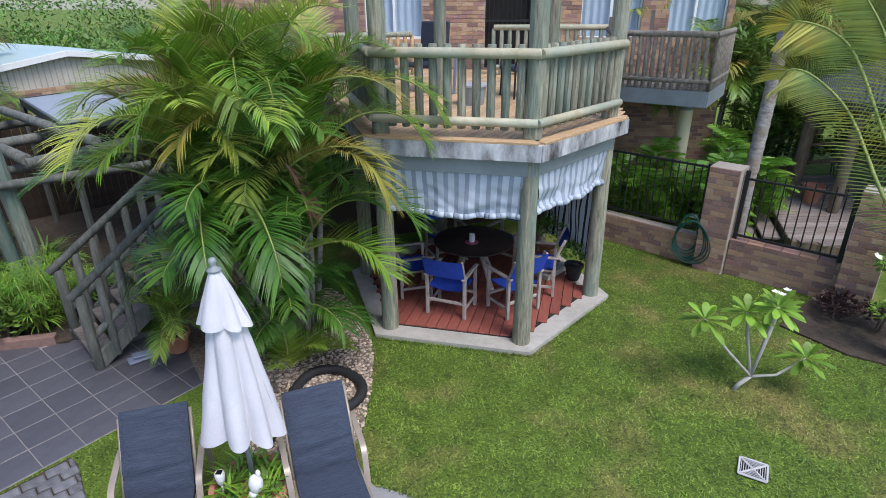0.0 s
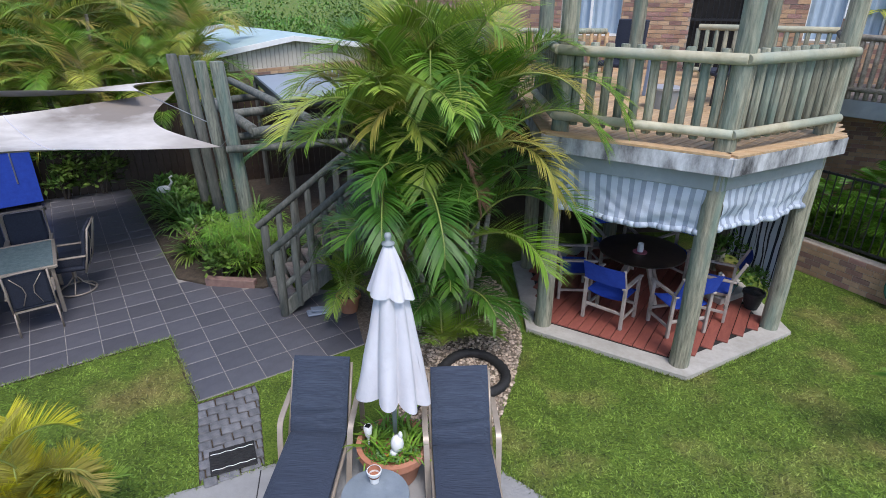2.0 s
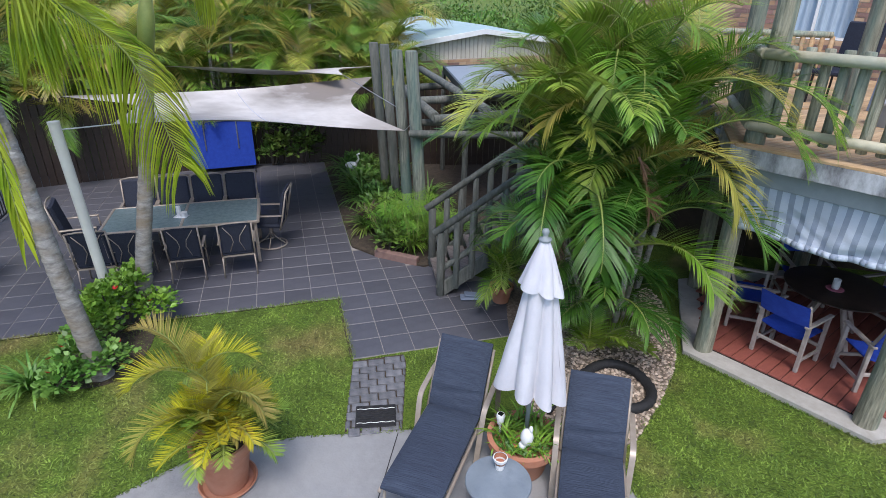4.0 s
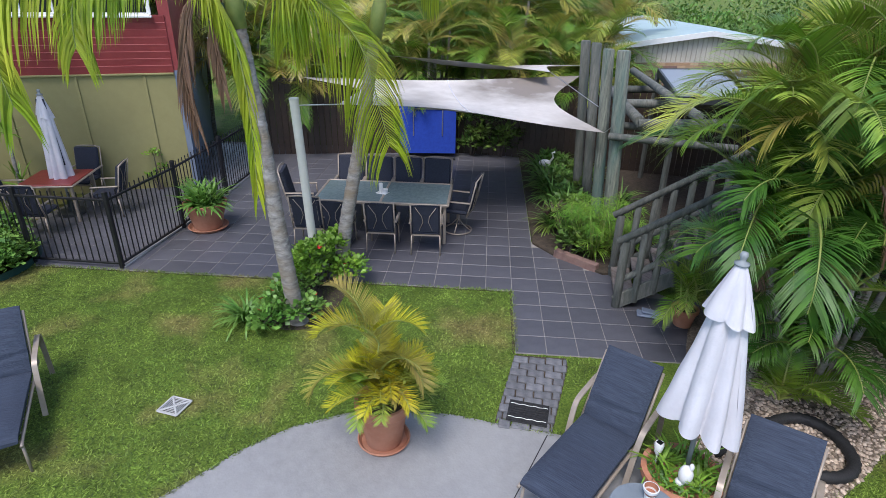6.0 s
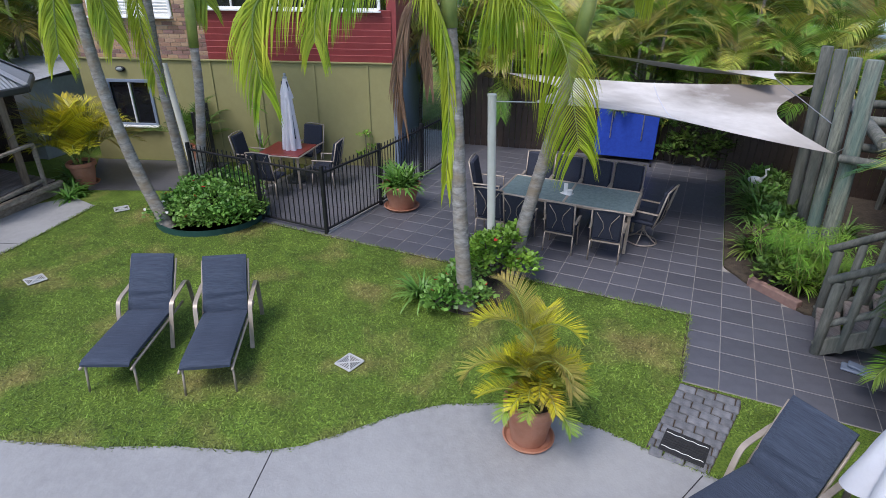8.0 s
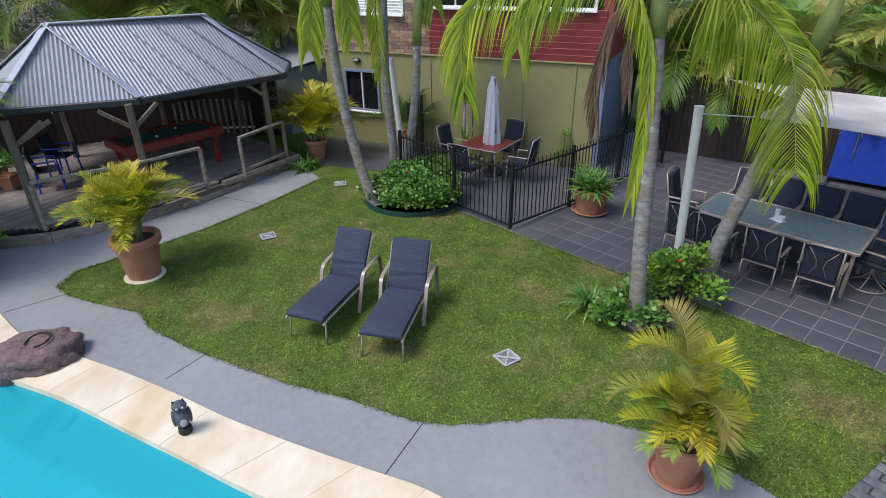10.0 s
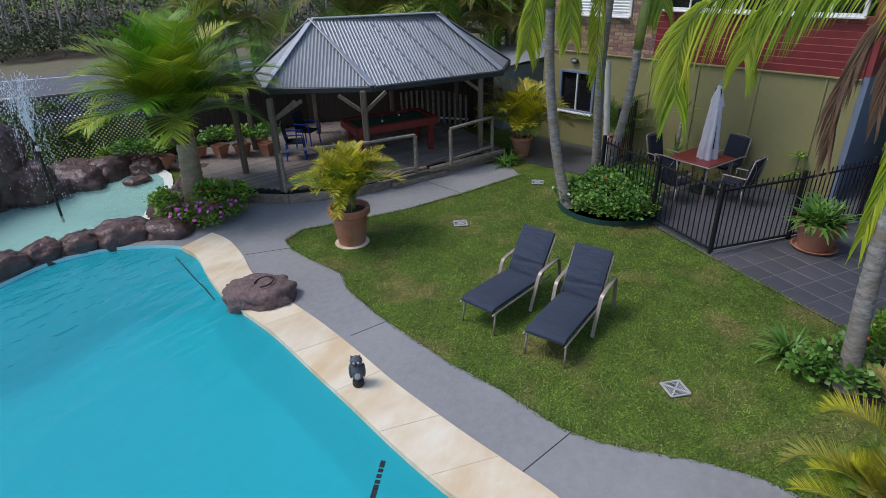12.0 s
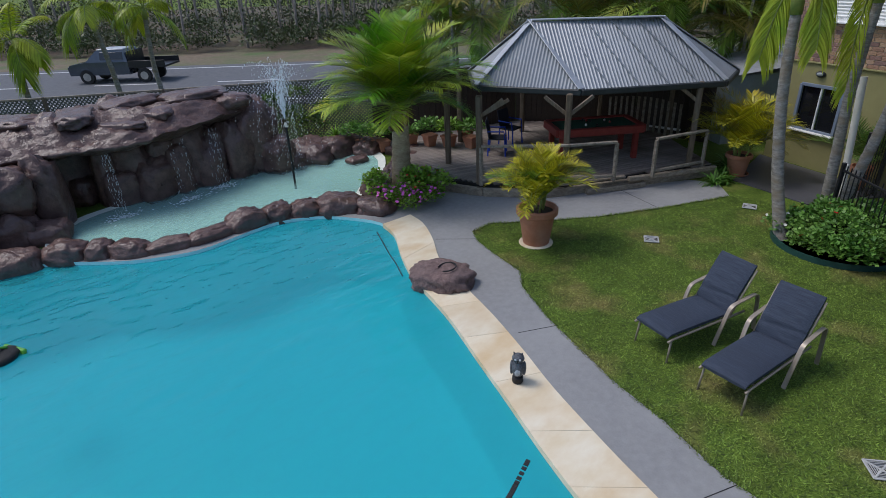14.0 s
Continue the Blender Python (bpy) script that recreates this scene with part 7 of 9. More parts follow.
boulder("stepping_rock", "small rock island with a dark ornament in the wading pool", -7.1, -12.1, 0.06, 0.22, (1.4, 0.9, 0.5), 0.3)
rk = boulder("coping_rock", "rough purple-brown lava rock set into the coping", -4.58, -5.66, 0.06, 0.43, (0.95, 1.2, 0.52), 0.22, "lava", turn=25, seg=44)
part("cable", G().tube([(0.02 + 0.16 * math.cos(a), 0.1 + 0.14 * math.sin(a), 0.238 + 0.012 * math.sin(a)) for a in [0.35 * i for i in range(15)]], 0.012, 6), M["rubber"], rk, "loose black cable")

# the grotto: a roof of layered rock over a hollow back
grot = thing("rock_grotto", "large layered brown rock grotto with waterfalls", "grotto")


def layered(cx, cy, cz, rx, ry, rz, rough, turn, seed, seg=64, rings=24, strat=0.05):
    g = G()
    vs, fs = [], []
    off = Vector((seed * 3.1, seed * 1.7, seed))
    ca, sa = math.cos(radians(turn)), math.sin(radians(turn))
    for i in range(rings + 1):
        a = math.pi * i / rings
        for k in range(seg):
            w = 2 * math.pi * k / seg
            d = Vector((math.sin(a) * math.cos(w), math.sin(a) * math.sin(w), math.cos(a)))
            e = Vector((abs(d.x) ** 0.7 * math.copysign(1, d.x), abs(d.y) ** 0.7 * math.copysign(1, d.y), abs(d.z) ** 0.75 * math.copysign(1, d.z)))
            q = 1 + rough * (noise.noise(d * 2.2 + off) + 0.55 * noise.noise(d * 5 + off) + 0.3 * noise.noise(d * 11 + off))
            z = e.z * rz * q
            lay = strat * math.sin(z * 18 + 3 * noise.noise(d * 3 + off))
            x, y = e.x * rx * (q + lay), e.y * ry * (q + lay)
            vs.append((cx + x * ca - y * sa, cy + x * sa + y * ca, cz + z))
    for i in range(rings):
        for k in range(seg):
            k2 = (k + 1) % seg
            fs.append((i * seg + k, (i + 1) * seg + k, (i + 1) * seg + k2, i * seg + k2))
    return g.add(vs, fs)


LIP = smooth_loop([(2.6, -13.2), (1.2, -13.0), (0.29, -13.1), (-0.64, -12.9), (-1.49, -12.6), (-2.3, -12.5), (-3.2, -12.85), (-4.3, -13.2), (-5.15, -13.5), (-5.55, -14.3), (-4.9, -15.4), (-3.4, -15.9), (-1.6, -15.95), (0.2, -15.8), (2.0, -15.6), (3.4, -14.6)], 10)


def ledge(n, step):
    """Rounded steps, as of worn rock layers."""
    q = n / step
    f = q - math.floor(q)
    return step * (math.floor(q) + min(1.0, (f * 1.9) ** 2.5 if f < 0.5 else 1.0))


def massif():
    """The roof of the grotto: one domed sheet of worn layers with a bulging lip and a lumpy underside."""
    mx, my = -1.2, -14.3
    n, rings = len(LIP), 80

    def at(u, v):
        x0, y0 = LIP[int(round(u * n)) % n]
        if v < 0.62:
            q = math.sin((v / 0.62) * math.pi / 2) ** 0.85
        else:
            q = 1 - ((v - 0.62) / 0.38) * 0.75
        p = Vector((x0 - mx, y0 - my)) * q
        s = Vector((p.x, p.y, 0)) * 1.15
        bulge = 1 + 0.05 * noise.noise(s * 1.3 + Vector((4, 1, 0)))
        x, y = mx + p.x * bulge, my + p.y * bulge
        if v < 0.62:
            h = 1.95 - 0.46 * q ** 2.6 - 0.05 * (x + 1.2) * 0.3
            lay = 0.34 * noise.noise(Vector((x * 0.75, y * 1.0, 1.7))) + 0.16 * noise.noise(Vector((x * 2.0, y * 2.4, 5)))
            z = h + ledge(lay, 0.085) * (1 - 0.4 * q ** 4) + 0.035 * noise.noise(Vector((x * 6, y * 6, 2))) - 0.05 * max(0.0, 0.16 - abs(noise.noise(Vector((x * 1.7, y * 2.3, 7))))) / 0.16
        else:
            f = (v - 0.62) / 0.38
            z = 1.53 - 0.02 * (x + 1.2) - 0.42 * math.sin(min(1, f * 2.2) * math.pi / 2) * (0.75 + 0.5 * noise.noise(Vector((x * 1.6, y * 1.6, 9)))) + 0.15 * f
            z += 0.05 * noise.noise(Vector((x * 5, y * 5, 3)))
        return (x, y, z)
    return G().grid(at, n, rings)


part("cap_rock", massif(), M["rock"], grot, "layered wet cap rock", True)
for k, (x, y, z, a, b, c) in enumerate(((-3.9, -14.2, 2.0, 0.8, 0.5, 0.17), (-2.6, -14.5, 2.02, 0.7, 0.45, 0.16), (-3.0, -13.6, 1.86, 0.6, 0.35, 0.15), (-1.3, -14.0, 1.98, 0.75, 0.4, 0.16), (-4.6, -13.7, 1.85, 0.5, 0.4, 0.2), (-0.2, -14.6, 1.97, 0.8, 0.5, 0.14), (-2.0, -13.2, 1.80, 0.5, 0.25, 0.10))):
    part("top_rock", layered(x, y, z - 0.06, a, b, c, 0.22, 25 * k, 20 + k, 40, 16, 0.03), M["rock"], grot, "worn rock on the roof", True)
for k, (x, y, z, a, b, c) in enumerate(((-5.0, -13.75, 0.75, 0.62, 0.7, 1.05), (-4.45, -13.55, 0.55, 0.5, 0.5, 0.85), (-5.35, -13.1, 0.35, 0.42, 0.4, 0.5), (-0.28, -12.95, 0.65, 0.34, 0.36, 0.85), (0.45, -12.6, 0.25, 0.5, 0.45, 0.42), (0.35, -12.85, 0.95, 0.55, 0.45, 0.5), (1.4, -12.4, 0.3, 0.6, 0.5, 0.45), (1.2, -12.65, 1.0, 0.65, 0.5, 0.5), (-0.05, -12.3, 0.12, 0.42, 0.34, 0.28), (2.3, -12.6, 0.6, 0.7, 0.6, 0.9))):
    part("pillar_rock", layered(x, y, z, a, b, c, 0.18, 20 * k, 5 + k, 36, 20, 0.02), M["rock"], grot, "bulging side rock", True)
part("back_rock", layered(-2.2, -14.9, 0.7, 3.6, 0.8, 1.15, 0.15, 4, 8, 64), M["rock"], grot, "dark back wall of the hollow", True)
for k, (x, y, a, c) in enumerate(((-1.75, -13.45, 0.42, 0.50), (-2.45, -13.45, 0.55, 0.62), (-3.05, -13.55, 0.46, 0.85), (-3.7, -13.55, 0.5, 0.75), (-1.0, -14.1, 0.4, 0.35), (-2.1, -13.75, 0.62, 1.15), (-4.1, -13.75, 0.55, 1.1), (-2.75, -13.8, 0.6, 1.2), (-3.4, -13.8, 0.6, 1.2), (-1.5, -13.65, 0.3, 1.2))):
    part("inner_rock", layered(x, y, 0.3, a, a * 0.8, c, 0.2, 30 * k, 40 + k, 28, 16, 0.02), M["rock"], grot, "rounded inner rock", True)


def fall(x, y, z0, z1, w, n, seed, lean=0.10):
    th = thing("waterfall", "thin broken curtain of falling water", "water")
    r = random.Random(seed)
    g = G()
    for i in range(n):
        a = r.uniform(-w, w)
        z = z0 - r.uniform(0, 0.15)
        while z > z1:
            l = r.uniform(0.015, 0.09)
            s = r.uniform(0.0018, 0.0042)
            q = z0 - z
            px, py = x + a * (1 + 0.35 * q) + r.gauss(0, 0.012) * (1 + q), y + lean * (1 - math.exp(-q * 2)) + r.gauss(0, 0.015)
            g.add([(px - s, py, z), (px + s, py, z), (px + s * 0.6, py + 0.01, z - l), (px - s * 0.6, py + 0.01, z - l)], [(0, 1, 2, 3)])
            z -= l + r.uniform(0.03, 0.16)
    tagged(part("water_threads", g, M["spray"], th), kind="stuff")
    g = G()
    for i in range(40 + 6 * n):
        a, d = r.uniform(0, 6.28), abs(r.gauss(0, 0.15))
        g.ball((x + d * math.cos(a) * 1.7, y + 0.12 + d * math.sin(a) * 0.9, 0.033), r.uniform(0.006, 0.022), 6, 4, 0, (1.5, 1.2, 0.3))
    tagged(part("foam", g, M["spray"], th, "white foam patch", True), kind="stuff")


fall(-1.42, -12.60, 1.40, 0.03, 0.08, 13, 1)
fall(-2.72, -12.62, 1.38, 0.03, 0.04, 4, 2)
fall(-2.98, -12.70, 1.38, 0.03, 0.05, 4, 3)
fall(-3.72, -12.90, 1.42, 0.03, 0.14, 12, 4)
fo = thing("fountain", "black fountain stem throwing a fan of spray", "fountain", place(-5.06, -11.71))
part("stem", G().tube([(0, 0, -0.15), (0.0, 0.0, 1.45)], 0.026, 10), M["rubber"], fo)
part("nozzle", G().lathe([(0.03, 1.40), (0.035, 1.46), (0.02, 1.5)], 12), M["plastic_white"], fo)
r = random.Random(3)
g = G()
for i in range(110):
    a, e = r.uniform(0, 6.28), r.uniform(0.02, 0.20)
    v = r.uniform(3.9, 5.2)
    for j in range(26):
        t = r.uniform(0.02, 1.05)
        px, py, pz = v * e * math.cos(a) * t, v * e * math.sin(a) * t, 1.5 + v * t - 4.9 * t * t
        if pz < 0.05:
            continue
        s, l = r.uniform(0.002, 0.006), r.uniform(0.012, 0.05) * (1.6 if t < 0.2 else 0.7)
        g.add([(px - s, py, pz), (px + s, py, pz), (px + s, py, pz + l), (px - s, py, pz + l)], [(0, 1, 2, 3)])
        if i % 2:
            g.add([(px, py - s, pz), (px, py + s, pz), (px, py + s, pz + l), (px, py - s, pz + l)], [(0, 1, 2, 3)])
tagged(part("spray", g, M["spray"], fo, "white droplets of spray"), kind="stuff")

# ---- owl, pool fittings ----
ow = thing("owl_ornament", "grey plastic owl decoy standing on the coping", "owl", place(-3.62, -3.12, 0.035, -52))
M["owlgrey"] = mat("owl_grey", (0.025, 0.028, 0.034), (0.14, 0.15, 0.17), 0.6, 40, 0.4, 60)
M["owlpale"] = mat("owl_pale", (0.35, 0.38, 0.42), (0.55, 0.58, 0.62), 0.6, 30)
part("perch", G().lathe([(0.06, 0), (0.07, 0.02), (0.065, 0.08), (0.04, 0.1)], 16), M["rubber"], ow, "", 40)
part("body", G().ball((0, 0, 0.21), 0.085, 18, 12, 0.05, (0.95, 1.05, 1.5)), M["owlgrey"], ow, "", True)
part("head", G().ball((0, 0.01, 0.36), 0.068, 16, 10, 0.05, (1.1, 0.95, 0.9)), M["owlgrey"], ow, "", True)
part("breast", G().ball((0, 0.035, 0.2), 0.066, 14, 10, 0.05, (0.8, 0.9, 1.3)), M["owlpale"], ow, "", True)
part("tail", G().box((0, -0.09, 0.11), (0.07, 0.03, 0.14), Matrix.Rotation(radians(-25), 3, "X"), 0.01), M["owlgrey"], ow)
for s in (-1, 1):
    part("wing", G().ball((0.075 * s, -0.015, 0.2), 0.06, 12, 8, 0.05, (0.4, 1.0, 1.6)), M["owlgrey"], ow, "", True)
    part("eye", G().ball((0.026 * s, 0.068, 0.37), 0.014, 10, 6), M["owlpale"], ow, "", True)
    part("ear", G().tube([(0.04 * s, 0.0, 0.40), (0.055 * s, 0.0, 0.435)], [0.018, 0.003], 8), M["owlgrey"], ow)
part("beak", G().tube([(0, 0.07, 0.36), (0, 0.085, 0.33)], [0.012, 0.003], 8), M["rubber"], ow)
tr = thing("step_edge", "dark mosaic edge strip on the pool steps", "edging")
for k in range(16):
    p = along([(-2.15, -2.0), (-2.37, -2.07), (-2.56, -2.14), (-2.84, -2.25)], k / 15)
    part("mosaic_tile", G().box((p.x, p.y, -0.042), (0.042, 0.05, 0.012), Matrix.Rotation(radians(18), 3, "Z"), 0.003), M["rubber"], tr)
ph = thing("pool_hose", "thin dark hose floating beside the pool edge", "hose")
part("tube", G().tube([along3([(-4.96, -8.1, -0.04), (-4.72, -7.5, -0.035), (-4.57, -7.12, -0.04), (-4.44, -6.75, -0.035), (-4.26, -6.32, -0.045)], k / 24) for k in range(25)], 0.010, 8), M["rubber"], ph, "", True)
M["robotgreen"] = mat("lime_plastic", (0.10, 0.36, 0.03), (0.15, 0.45, 0.05), 0.4, 9)
rb = thing("pool_cleaner", "lime green and black pool cleaner floating in the pool", "pool cleaner", place(1.14, -8.3, -0.12, 30))
part("body", G().ball((0, 0, 0.1), 0.2, 16, 10, 0.15, (1.2, 1.0, 0.5)), M["rubber"], rb, "", True)
for s in (-1, 1):
    part("side_fin", G().box((0.2 * s, 0, 0.08), (0.06, 0.42, 0.12), Matrix.Rotation(radians(15 * s), 3, "Y"), 0.02), M["robotgreen"], rb)
part("handle", G().tube([(-0.12, 0, 0.18), (0, 0, 0.26), (0.12, 0, 0.18)], 0.02, 8), M["robotgreen"], rb, "", True)


# ---- palms ----
seed_box = [100]


def next_seed():
    seed_box[0] += 1
    return seed_box[0]


def crown(th, c, n, length, rise, droop, m, leaf, width, pairs=36, sag=0.5, spread=360, start=0, vee=0.35, r=0.016, jitter=18, stem_m="stalk", dead=0, bare=0.15, twist=12, name="frond", hook=1.3):
    """Fronds round a growing point, each a part with its leaflets and its midrib."""
    for i in range(n):
        rr = random.Random(next_seed())
        g, s = G(), G()
        k = i / max(1, n - 1)
        e = rise[0] + (rise[1] - rise[0]) * k + rr.uniform(-8, 8)
        frond(g, s, c, start + spread * ((i * 0.382) % 1.0) + rr.uniform(-jitter, jitter), e, length * rr.uniform(0.8, 1.12), droop * rr.uniform(0.75, 1.2),
              pairs, leaf, width, rr.uniform(-twist, twist), sag * rr.uniform(0.7, 1.3), r, vee, bare, hook, seed=rr.randint(0, 9999))
        f = part(name, g, M["dead"] if i < dead else M[m if isinstance(m, str) else rr.choice(m)], th)
        part("midrib", s, M["dead"] if i < dead else M[stem_m], f, "", True)


def ringed_trunk(pts, r0, r1, rings=26, seg=16):
    """A palm trunk with leaf-scar rings, along a bent line."""
    g = G()
    line, rad = [], []
    for i in range(rings * 3 + 1):
        t = i / (rings * 3)
        p = along3(pts, t)
        line.append(p)
        rad.append((r0 + (r1 - r0) * t ** 0.8) * (1.045 if i % 3 == 0 else 0.985) * (1 + 0.22 * math.exp(-t * 16)))
    return g.tube(line, rad, seg)


def tall_palm(name, label, pts, r0, r1, n, length, m, dead=0, rise=(-25, 60), start=0, shaft=0.5, leaf=0.5, droop=75, sag=0.9):
    th = thing(name, label, "palm tree", place(*pts[0]))
    o = Vector(pts[0])
    loc = [tuple(Vector(p) - o) for p in pts]
    part("trunk", ringed_trunk(loc, r0, r1), M["trunk"], th, "ringed grey trunk", 50)
    top = Vector(loc[-1])
    d = (top - Vector(loc[-2])).normalized()
    part("crownshaft", G().tube([top, top + d * shaft * 0.5, top + d * shaft], [r1 * 1.15, r1 * 1.25, r1 * 0.6], 12), M["stalk"], th, "smooth green crownshaft", True)
    crown(th, top + d * shaft, n, length, rise, droop, m, leaf, 0.036, 44, sag, start=start, vee=0.15, r=0.024, dead=dead, stem_m="stalk")
    return th


# the large cane palm clump against the deck
cl = thing("cane_palm_clump", "large bushy golden cane palm clump beside the deck", "palm", place(-1.9, 6.05, 0.02))
rr = random.Random(21)
CANES = [(-0.85, -0.3, 2.5), (-0.45, -0.35, 2.75), (0.1, -0.05, 2.95), (0.42, -0.1, 2.35), (-0.75, 0.15, 3.05), (-0.65, -0.25, 2.05), (-0.1, -0.5, 2.0), (0.35, -0.4, 1.55), (-0.4, -0.5, 1.5), (0.5, 0.4, 2.85), (-0.3, 0.3, 3.1), (0.0, 0.1, 2.3), (0.25, 0.25, 1.7)]
# lighter leaf colours on high crowns, darker on low: shading put into colour
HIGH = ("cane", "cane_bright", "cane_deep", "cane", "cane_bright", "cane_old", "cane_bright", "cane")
LOW_SHADED = ("cane_deep", "cane_deep", "cane_deep", "cane_deep", "cane", "cane_old")
for i, (tx, ty, tz) in enumerate(CANES):
    b = Vector((tx * 0.35 + 0.1, ty * 0.35, 0))
    t = Vector((tx, ty, tz))
    part("cane_stem", G().tube([b, b.lerp(t, 0.5) + Vector((0.04, 0, 0.1)), t], [0.038, 0.034, 0.024], 8), M["trunk"], cl, "", True)
    crown(cl, t, 9, (1.55 if tx > -0.7 else 1.25) if tz > 1.6 else 1.2, (30, 86), 118, HIGH if tz > 2.2 else LOW_SHADED, 0.40, 0.0165, 56, 0.42, start=rr.uniform(0, 360), vee=0.5, twist=25, jitter=14, hook=1.9)
hanging = [(-0.55, -0.75, 2.1), (0.35, -0.6, 2.6)]
for hx, hy, hz in hanging:
    crown(cl, (hx, hy, hz), 1, 0.7, (-60, -60), 25, "cane", 0.2, 0.012, 30, 0.6, dead=1, bare=0.05, name="dead_frond")
# inner fill in the darker leaf colour, painting the clump's shaded heart
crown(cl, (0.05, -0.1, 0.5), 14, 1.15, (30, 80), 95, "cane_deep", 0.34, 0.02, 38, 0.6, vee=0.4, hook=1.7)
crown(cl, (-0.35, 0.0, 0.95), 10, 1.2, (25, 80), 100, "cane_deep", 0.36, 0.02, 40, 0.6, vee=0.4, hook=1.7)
crown(cl, (0.1, -0.5, 0.12), 7, 0.75, (35, 80), 70, "cane", 0.26, 0.02, 30, 0.5, vee=0.4)


def potted(name, label, x, y, r, h, n, length, m, m_pot="terracotta", saucer=True, z=0.0, rise=(30, 86), droop=85, leaf=0.22, width=0.0095, pairs=26, hook=1.3, sag=0.5):
    th = thing(name, label, "potted palm", place(x, y, z))
    part("pot", G().lathe([(0, 0.02), (r * 0.66, 0.02), (r * 0.74, h * 0.3), (r * 0.88, h * 0.80), (r * 1.0, h * 0.82), (r * 1.03, h * 0.84), (r * 1.03, h * 0.97), (r * 0.98, h), (r * 0.88, h), (r * 0.84, h * 0.86), (0, h * 0.84)], 36, closed=True), M[m_pot], th, "large terracotta pot", 35)
    if saucer:
        part("saucer", G().lathe([(0, 0.0), (r * 0.85, 0.0), (r * 0.98, 0.05), (r * 0.93, 0.055), (r * 0.82, 0.02), (0, 0.02)], 36, closed=True), M[m_pot], th, "", 35)
    part("soil", G().lathe([(0, h * 0.88), (r * 0.83, h * 0.87)], 24), M["soil"], th)
    rr = random.Random(int(abs(x) * 100))
    for i in range(7):
        a, q = rr.uniform(0, 6.28), rr.uniform(0.02, r * 0.5)
        b = Vector((q * math.cos(a), q * math.sin(a), h * 0.86))
        t = b + Vector((q * math.cos(a) * 0.5, q * math.sin(a) * 0.5, rr.uniform(0.12, 0.35)))
        part("cane_stem", G().tube([b, t], [0.02, 0.014], 7), M["stalk"], th, "", True)
        crown(th, t, max(2, n // 7), length, rise, droop, m, leaf, width, pairs, sag, start=rr.uniform(0, 360), vee=0.55, r=0.008, twist=25, hook=hook)
    return th


near_pot = potted("potted_palm", "golden cane palm in a large terracotta pot on the concrete", -3.66, 1.80, 0.265, 0.52, 63, 0.56, ("cane_gold", "cane_gold", "cane_old", "cane_bright", "cane_bright"), leaf=0.155, width=0.0085, rise=(36, 88), droop=95, pairs=44, hook=1.8, sag=0.2)
for tx, ty, tz, n, a in ((-0.10, -0.06, 1.18, 4, 150), (0.02, 0.03, 1.0, 3, 20), (0.06, -0.08, 0.86, 3, 260)):
    part("cane_stem", G().tube([(tx * 0.4, ty * 0.4, 0.45), (tx * 0.7, ty * 0.7, tz * 0.8), (tx, ty, tz)], [0.018, 0.015, 0.010], 7), M["cane_shaft"], near_pot, "", True)
    crown(near_pot, (tx, ty, tz), n, 0.72, (35, 75), 125, ("cane_gold", "cane_old"), 0.19, 0.009, 46, 0.2, spread=300, start=a, vee=0.6, r=0.008, twist=25, hook=1.8)
potted("potted_palm", "golden cane palm in a banded terracotta pot on the lawn", -6.75, -5.58, 0.36, 0.70, 63, 0.92, ("cane_gold", "cane_gold", "cane_gold", "cane_bright"), saucer=False, leaf=0.24, width=0.015, rise=(44, 88), droop=88, pairs=36, hook=1.9, sag=0.3)
potted("potted_palm", "yellowing cane palm in a terracotta pot beside the hut", -12.75, -4.75, 0.28, 0.5, 49, 1.3, ("cane_gold", "cane_gold", "cane_old"), rise=(40, 88), leaf=0.34, width=0.021, pairs=34, hook=1.6, sag=0.35)
setting("stone_disc", G().lathe([(0, -0.02), (0.31, -0.02), (0.31, 0.010), (0.295, 0.018), (0, 0.018)], 20, (-6.75, -5.58, 0.0), True), M["sand"], "flat stone under the pot")

def hanging_frond(th, pts, leaf, m, width=0.021, pairs=92, sag=1.0, bare=0.05, fold=0.75, face=None):
    """A palm frond along a given bent line, its leaflets hanging."""
    o = th.matrix_basis.translation
    pts = [Vector(p) - o for p in pts]
    rr = random.Random(next_seed())
    g, s = G(), G()
    line = [along3(pts, i / 20) for i in range(21)]
    s.tube(line, [0.024 * (1 - 0.85 * i / 20) + 0.002 for i in range(21)], 6, False)
    view_side = rr.uniform(-0.5, 0.5)
    for i in range(pairs):
        t = bare + (1 - bare) * (i + 0.5) / pairs
        pos, nxt = along3(pts, t), along3(pts, min(1, t + 0.02))
        d = nxt - pos if (nxt - pos).length > 1e-5 else pos - along3(pts, t - 0.02)
        d.normalize()
        side = d.cross(Vector(face or (1.0, view_side, 0.25))).normalized()
        up = side.cross(d).normalized()
        l = leaf * (0.45 + 0.65 * math.sin(math.pi * min(1, t * 0.75 + 0.15))) * rr.uniform(0.9, 1.1)
        for q in (-1, 1):
            w = (side * q * fold + d * 0.7 + up * (0.25 * rr.uniform(-1, 1))).normalized()
            across = w.cross(Vector((1, 0.2 * q, 0.3))).normalized()
            vs, fs = [], []
            for j, hw in enumerate((0.5, 1.0, 0.85, 0.08)):
                u = j / 3
                c = pos + w * l * u * (1 - 0.35 * u * sag) + Vector((0, 0, -1)) * sag * l * (0.1 * u + 0.55 * u * u)
                vs += [c - across * width * hw / 2, c + across * width * hw / 2]
                if j:
                    fs.append((2 * j - 2, 2 * j - 1, 2 * j + 1, 2 * j))
            g.add(vs, fs)
    f = part("frond", g, M[m], th)
    part("midrib", s, M["dead"] if m == "dead" else M["stalk"], f, "", True)


